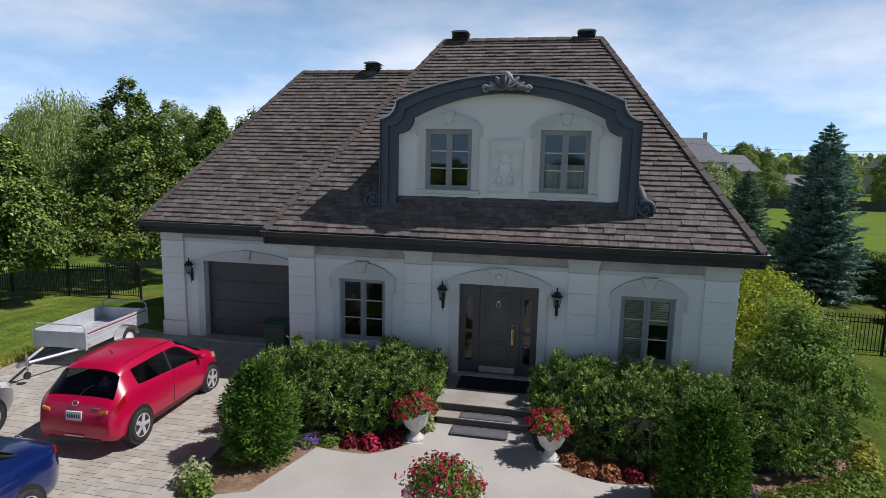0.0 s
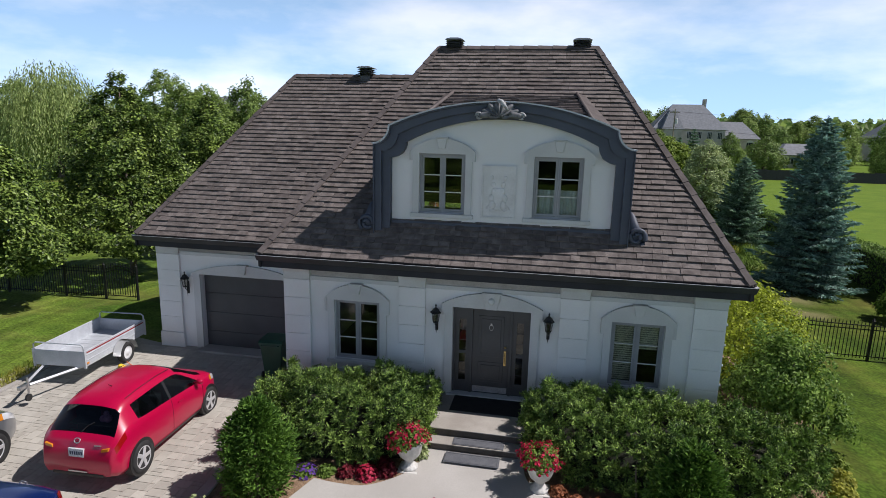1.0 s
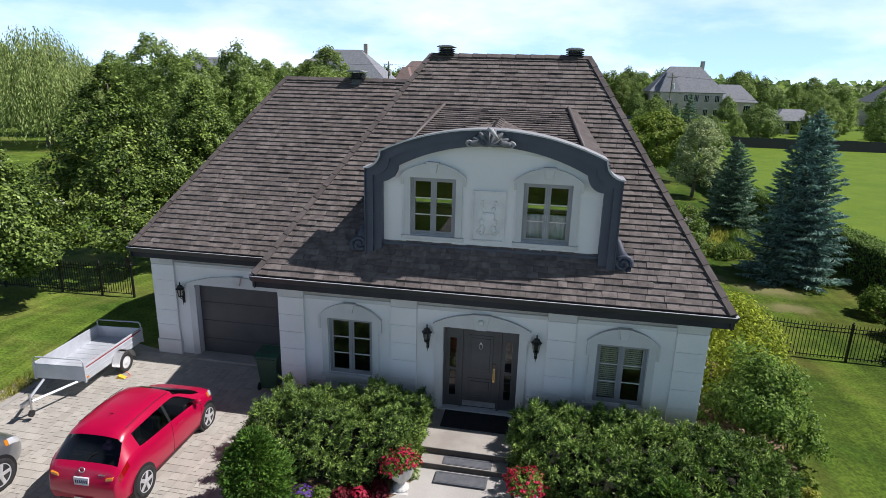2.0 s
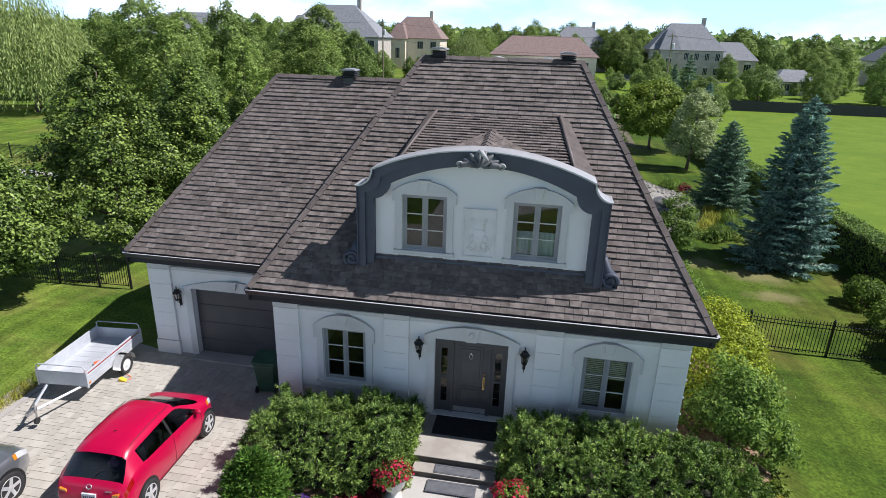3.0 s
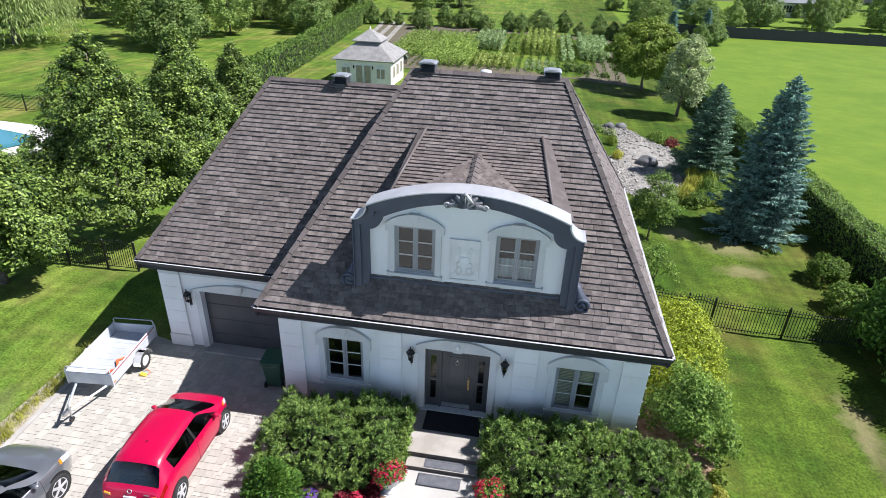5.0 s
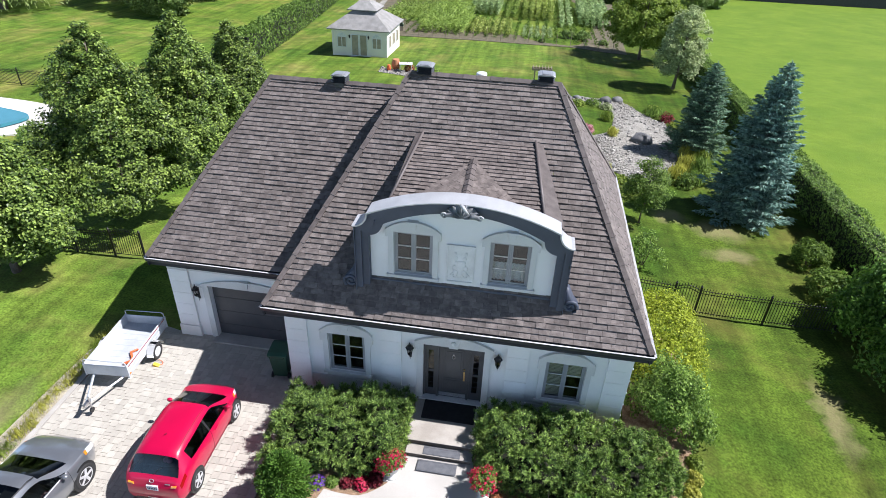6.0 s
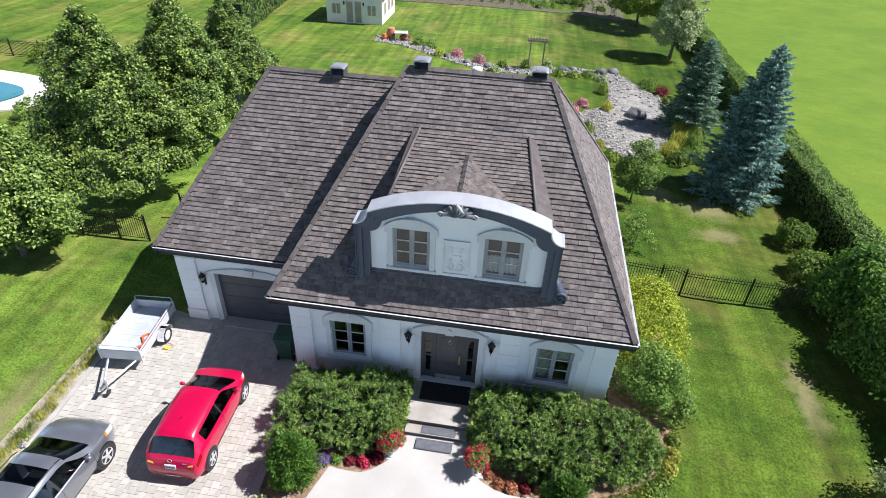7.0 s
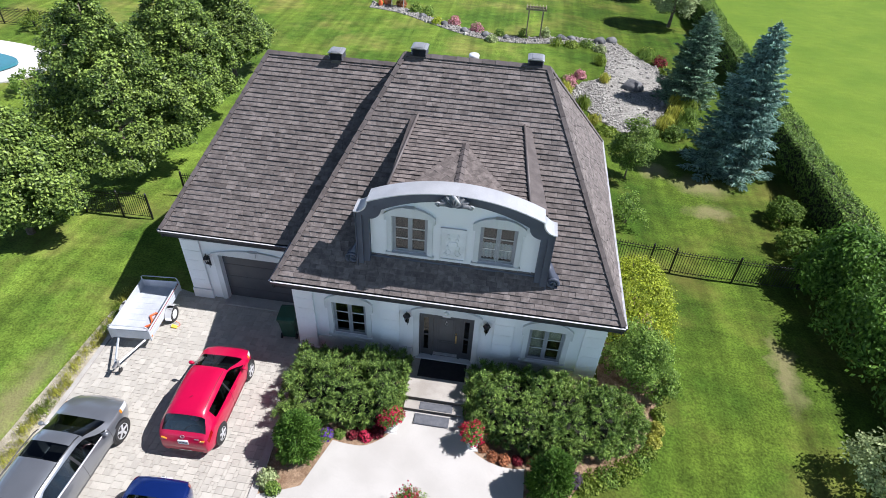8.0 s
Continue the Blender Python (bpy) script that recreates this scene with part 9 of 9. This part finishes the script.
# distant woods to the horizon
P, N, S = [], [], []
for k in range(9000):
    x = rng.uniform(-620, 620)
    y = 340 + rng.uniform(0, 160) + abs(x) * 0.12
    h = 16 + 5 * noise.noise((x * 0.03, y * 0.03, 0.0)) + 2 * noise.noise((x * 0.15, y * 0.1, 4.0))
    P.append((x, y, -1.5 + h * rng.uniform(0.25, 1.0)))
    N.append((rng.normal() * 0.6, -0.8 + rng.normal() * 0.4, 0.5 + rng.normal() * 0.3))
    S.append(rng.uniform(1.4, 3.0))
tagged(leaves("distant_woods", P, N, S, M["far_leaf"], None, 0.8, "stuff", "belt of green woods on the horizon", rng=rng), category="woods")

# ---- shingles ----
WIDTHS = (0.2, 0.26, 0.32, 0.38)
COURSE = 0.163


def wedge(a0, a1, b0, b1, e, t0, t1):
    """Corner points of one shingle: butt edge from a0 to a1, head edge from b0 to b1, length e; thick at the butt."""
    return [(a0, 0, t0 - 0.026), (a1, 0, t0 - 0.026), (a1, 0, t0), (a0, 0, t0), (b0, e, -0.01), (b1, e, -0.01), (b1, e, t1), (b0, e, t1)]


WEDGE_FACES = [(3, 2, 6, 7), (0, 1, 2, 3), (0, 3, 7, 4), (1, 5, 6, 2), (0, 4, 5, 1)]
single = {}
for w in WIDTHS:
    me = bpy.data.meshes.new("shingle")
    me.from_pydata(wedge(0.003, w - 0.003, 0.003, w - 0.003, COURSE + 0.03, 0.044, 0.01), [], WEDGE_FACES)
    me.materials.append(M["shingle"])
    single[w] = me


def shingle_face(parent, quad, rng, singles=0, skip=None, course=COURSE):
    """Courses over a face given by its foot (left, right) and head (right, left); the pieces near the foot stand singly."""
    p0, p1, p2, p3 = [Vector(p) for p in quad]
    u = (p1 - p0).normalized()
    n = u.cross(p3 - p0 if (p3 - p0).length > (p2 - p0).length * 0.01 else p2 - p0).normalized()
    n = n if n.z > 0 else -n
    v = n.cross(u).normalized()
    v = v if v.z > 0 else -v
    length = (p3 - p0).dot(v)
    la, lb = (p3 - p0).dot(u), (p2 - p0).dot(u)
    width = (p1 - p0).length
    left = lambda s: la * s / length
    right = lambda s: width + (lb - width) * s / length
    rows = max(1, round(length / course))
    e = length / rows
    V, F, made = [], [], 0
    basis = Matrix((u, v, n)).transposed().to_4x4()
    for r in range(rows):
        s0, s1 = r * e, min((r + 1) * e + 0.03, length)
        x, end = left(s0), right(s0)
        x -= rng.uniform(0, 0.3)
        while x < end:
            w = WIDTHS[rng.integers(4)]
            a0, a1 = max(x, left(s0)), min(x + w, end)
            b0, b1 = max(x, left(s1)), min(x + w, right(s1))
            x += w
            if a1 - a0 < 0.02 or b1 <= b0:
                continue
            if skip and skip(p0 + u * ((a0 + a1) / 2) + v * (s0 + e / 2)):
                continue
            lift = 0.01 * rng.uniform(0.0, 0.6) + (0.012 if rng.uniform() < 0.3 else 0.0)
            whole = abs((a1 - a0) - w) < 1e-6 and abs((b1 - b0) - w) < 1e-6
            if whole and made < singles:
                ob = new("shingle", single[w])
                ob.parent = parent
                ob.matrix_basis = Matrix.Translation(p0 + u * a0 + v * s0 + n * lift) @ basis
                made += 1
                continue
            o = len(V)
            for q in wedge(a0 + 0.003, a1 - 0.003, b0 + 0.003, b1 - 0.003, s1 - s0, 0.044 + lift, 0.01):
                V.append(tuple(p0 + u * q[0] + v * (s0 + q[1]) + n * q[2]))
            F += [tuple(o + i for i in f) for f in WEDGE_FACES]
    if V:
        quads("shingle_field", V, F, M["shingles"], parent, "brown stone-coated shingles", "stuff")


def under_dormer(p):
    if not 0.42 < p.y < 3.35:
        return False
    half = 2.55 + (1.5 - 2.55) * (p.y - 0.42) / 2.93
    return abs(p.x - DC) < half


rng = np.random.default_rng(5)
shingle_face(roof, [(EX0, EY, EZ), (EX1, EY, EZ), (RX1, RY, RZ), (RX0, RY, RZ)], rng, 300, under_dormer)
shingle_face(roof, [(EX1, EY, EZ), (EX1, BY, EZ), (RX1, RY, RZ), (RX1, RY, RZ)], rng)
shingle_face(roof, [(EX0, BY, EZ), (EX0, EY, EZ), (RX0, RY, RZ), (RX0, RY, RZ)], rng, 0, lambda p: p.z < GEZ + 0.3 and p.y > GEY)
shingle_face(roof, [(EX1, BY, EZ), (EX0, BY, EZ), (RX0, RY, RZ), (RX1, RY, RZ)], rng)
shingle_face(groof, [(GEX0, GEY, GEZ), (EX0 + 0.1, GEY, GEZ), (GX_END, GRY, GRZ), (GRX0, GRY, GRZ)], rng, 250)
shingle_face(groof, [(GEX0, GBY, GEZ), (GEX0, GEY, GEZ), (GRX0, GRY, GRZ), (GRX0, GRY, GRZ)], rng)
shingle_face(groof, [(EX0 + 0.1, GBY, GEZ), (GEX0, GBY, GEZ), (GRX0, GRY, GRZ), (GX_END, GRY, GRZ)], rng)
shingle_face(dormer, SHED, rng, 0)
for s, a, b in ((-1, SHED[0], SHED[3]), (1, SHED[1], SHED[2])):
    foot = Vector(on_front(DC + s * 2.7, SF))
    shingle_face(dormer, [foot, b, a, a], rng)
shingle_face(dormer, [CR[2], CR[0], CR[1], CR[1]], rng)
shingle_face(dormer, [CR[3], CR[0], CR[1], CR[1]], rng)


# ---- pavers ----
def lay_pavers():
    """Pavers of five sizes in a mixed bond on a hand-wide grid; those in mid-drive stand singly."""
    rng = np.random.default_rng(8)
    u = 0.108
    g, t = 0.002, 0.004
    sizes = ((2, 2), (3, 2), (2, 1), (1, 2), (1, 1), (2, 3))
    odds = (0.28, 0.3, 0.14, 0.08, 0.08, 0.12)
    shared = {}
    for w, d in sizes:
        bm = boxed(g, w * u - g, g, d * u - g, -0.03, 0.014)
        bmesh.ops.bevel(bm, geom=[e for e in bm.edges if all(v.co.z > 0 for v in e.verts)], offset=0.005, segments=1, affect="EDGES")
        me = bpy.data.meshes.new("paver")
        bm.to_mesh(me)
        bm.free()
        me.materials.append(M["paver"])
        shared[w, d] = me
    V, F, made = [], [], 0
    x_start, y_start = DRIVE_L + 0.02, 1.3
    cols, rows = int((DRIVE_R + 0.9 - x_start) / u), int(17.1 / u)
    taken = np.zeros((rows + 4, cols + 4), bool)
    for r in range(rows):
        for c in range(cols):
            if taken[r, c]:
                continue
            w, d = sizes[rng.choice(6, p=odds)]
            while w > 1 and taken[r, c:c + w].any():
                w -= 1
            if (w, d) not in shared:
                d = 1 if (w, 1) in shared else 2
            taken[r:r + d, c:c + w] = True
            y = y_start - r * u
            deep = d * u
            row_end = DRIVE_R + 0.02 + 0.055 * max(0.0, -1.2 - y)
            a, b = x_start + c * u, min(x_start + (c + w) * u, row_end)
            if b - a < 0.05:
                continue
            if y - deep > 0.2 and a < -10.6 + (y - deep) * 0.55:
                continue
            if y - deep > 0.98 and -7.7 < (a + b) / 2 < -4.7:
                continue
            z = drive_z(y - deep / 2) + rng.uniform(-0.002, 0.002) - 0.012
            if abs(b - a - w * u) < 1e-6 and made < 300 and -3.6 < y < 1.0 and a > -8.6:
                ob = new("paver", shared[w, d])
                ob.parent = driveway
                ob.matrix_basis = pose(a, y - deep, z - 0.3 / 6.4 * deep / 2, math.degrees(math.atan(0.3 / 6.4)) if y > -4.4 else 0, 0, 0)
                made += 1
                continue
            o = len(V)
            lo, hi = drive_z(y - deep) - 0.012, drive_z(y) - 0.012
            for qx, qy, qz in ((a + g, y - deep + g, lo - 0.02), (b - g, y - deep + g, lo - 0.02), (b - g, y - g, hi - 0.02), (a + g, y - g, hi - 0.02), (a + g + t, y - deep + g + t, lo + 0.014), (b - g - t, y - deep + g + t, lo + 0.014), (b - g - t, y - g - t, hi + 0.014), (a + g + t, y - g - t, hi + 0.014)):
                V.append((qx, qy, qz))
            F += [(o + 4, o + 5, o + 6, o + 7), (o, o + 1, o + 5, o + 4), (o + 1, o + 2, o + 6, o + 5), (o + 2, o + 3, o + 7, o + 6), (o + 3, o, o + 4, o + 7)]
    quads("paver_field", V, F, M["pavers"], driveway, "beige concrete pavers", "stuff")


lay_pavers()
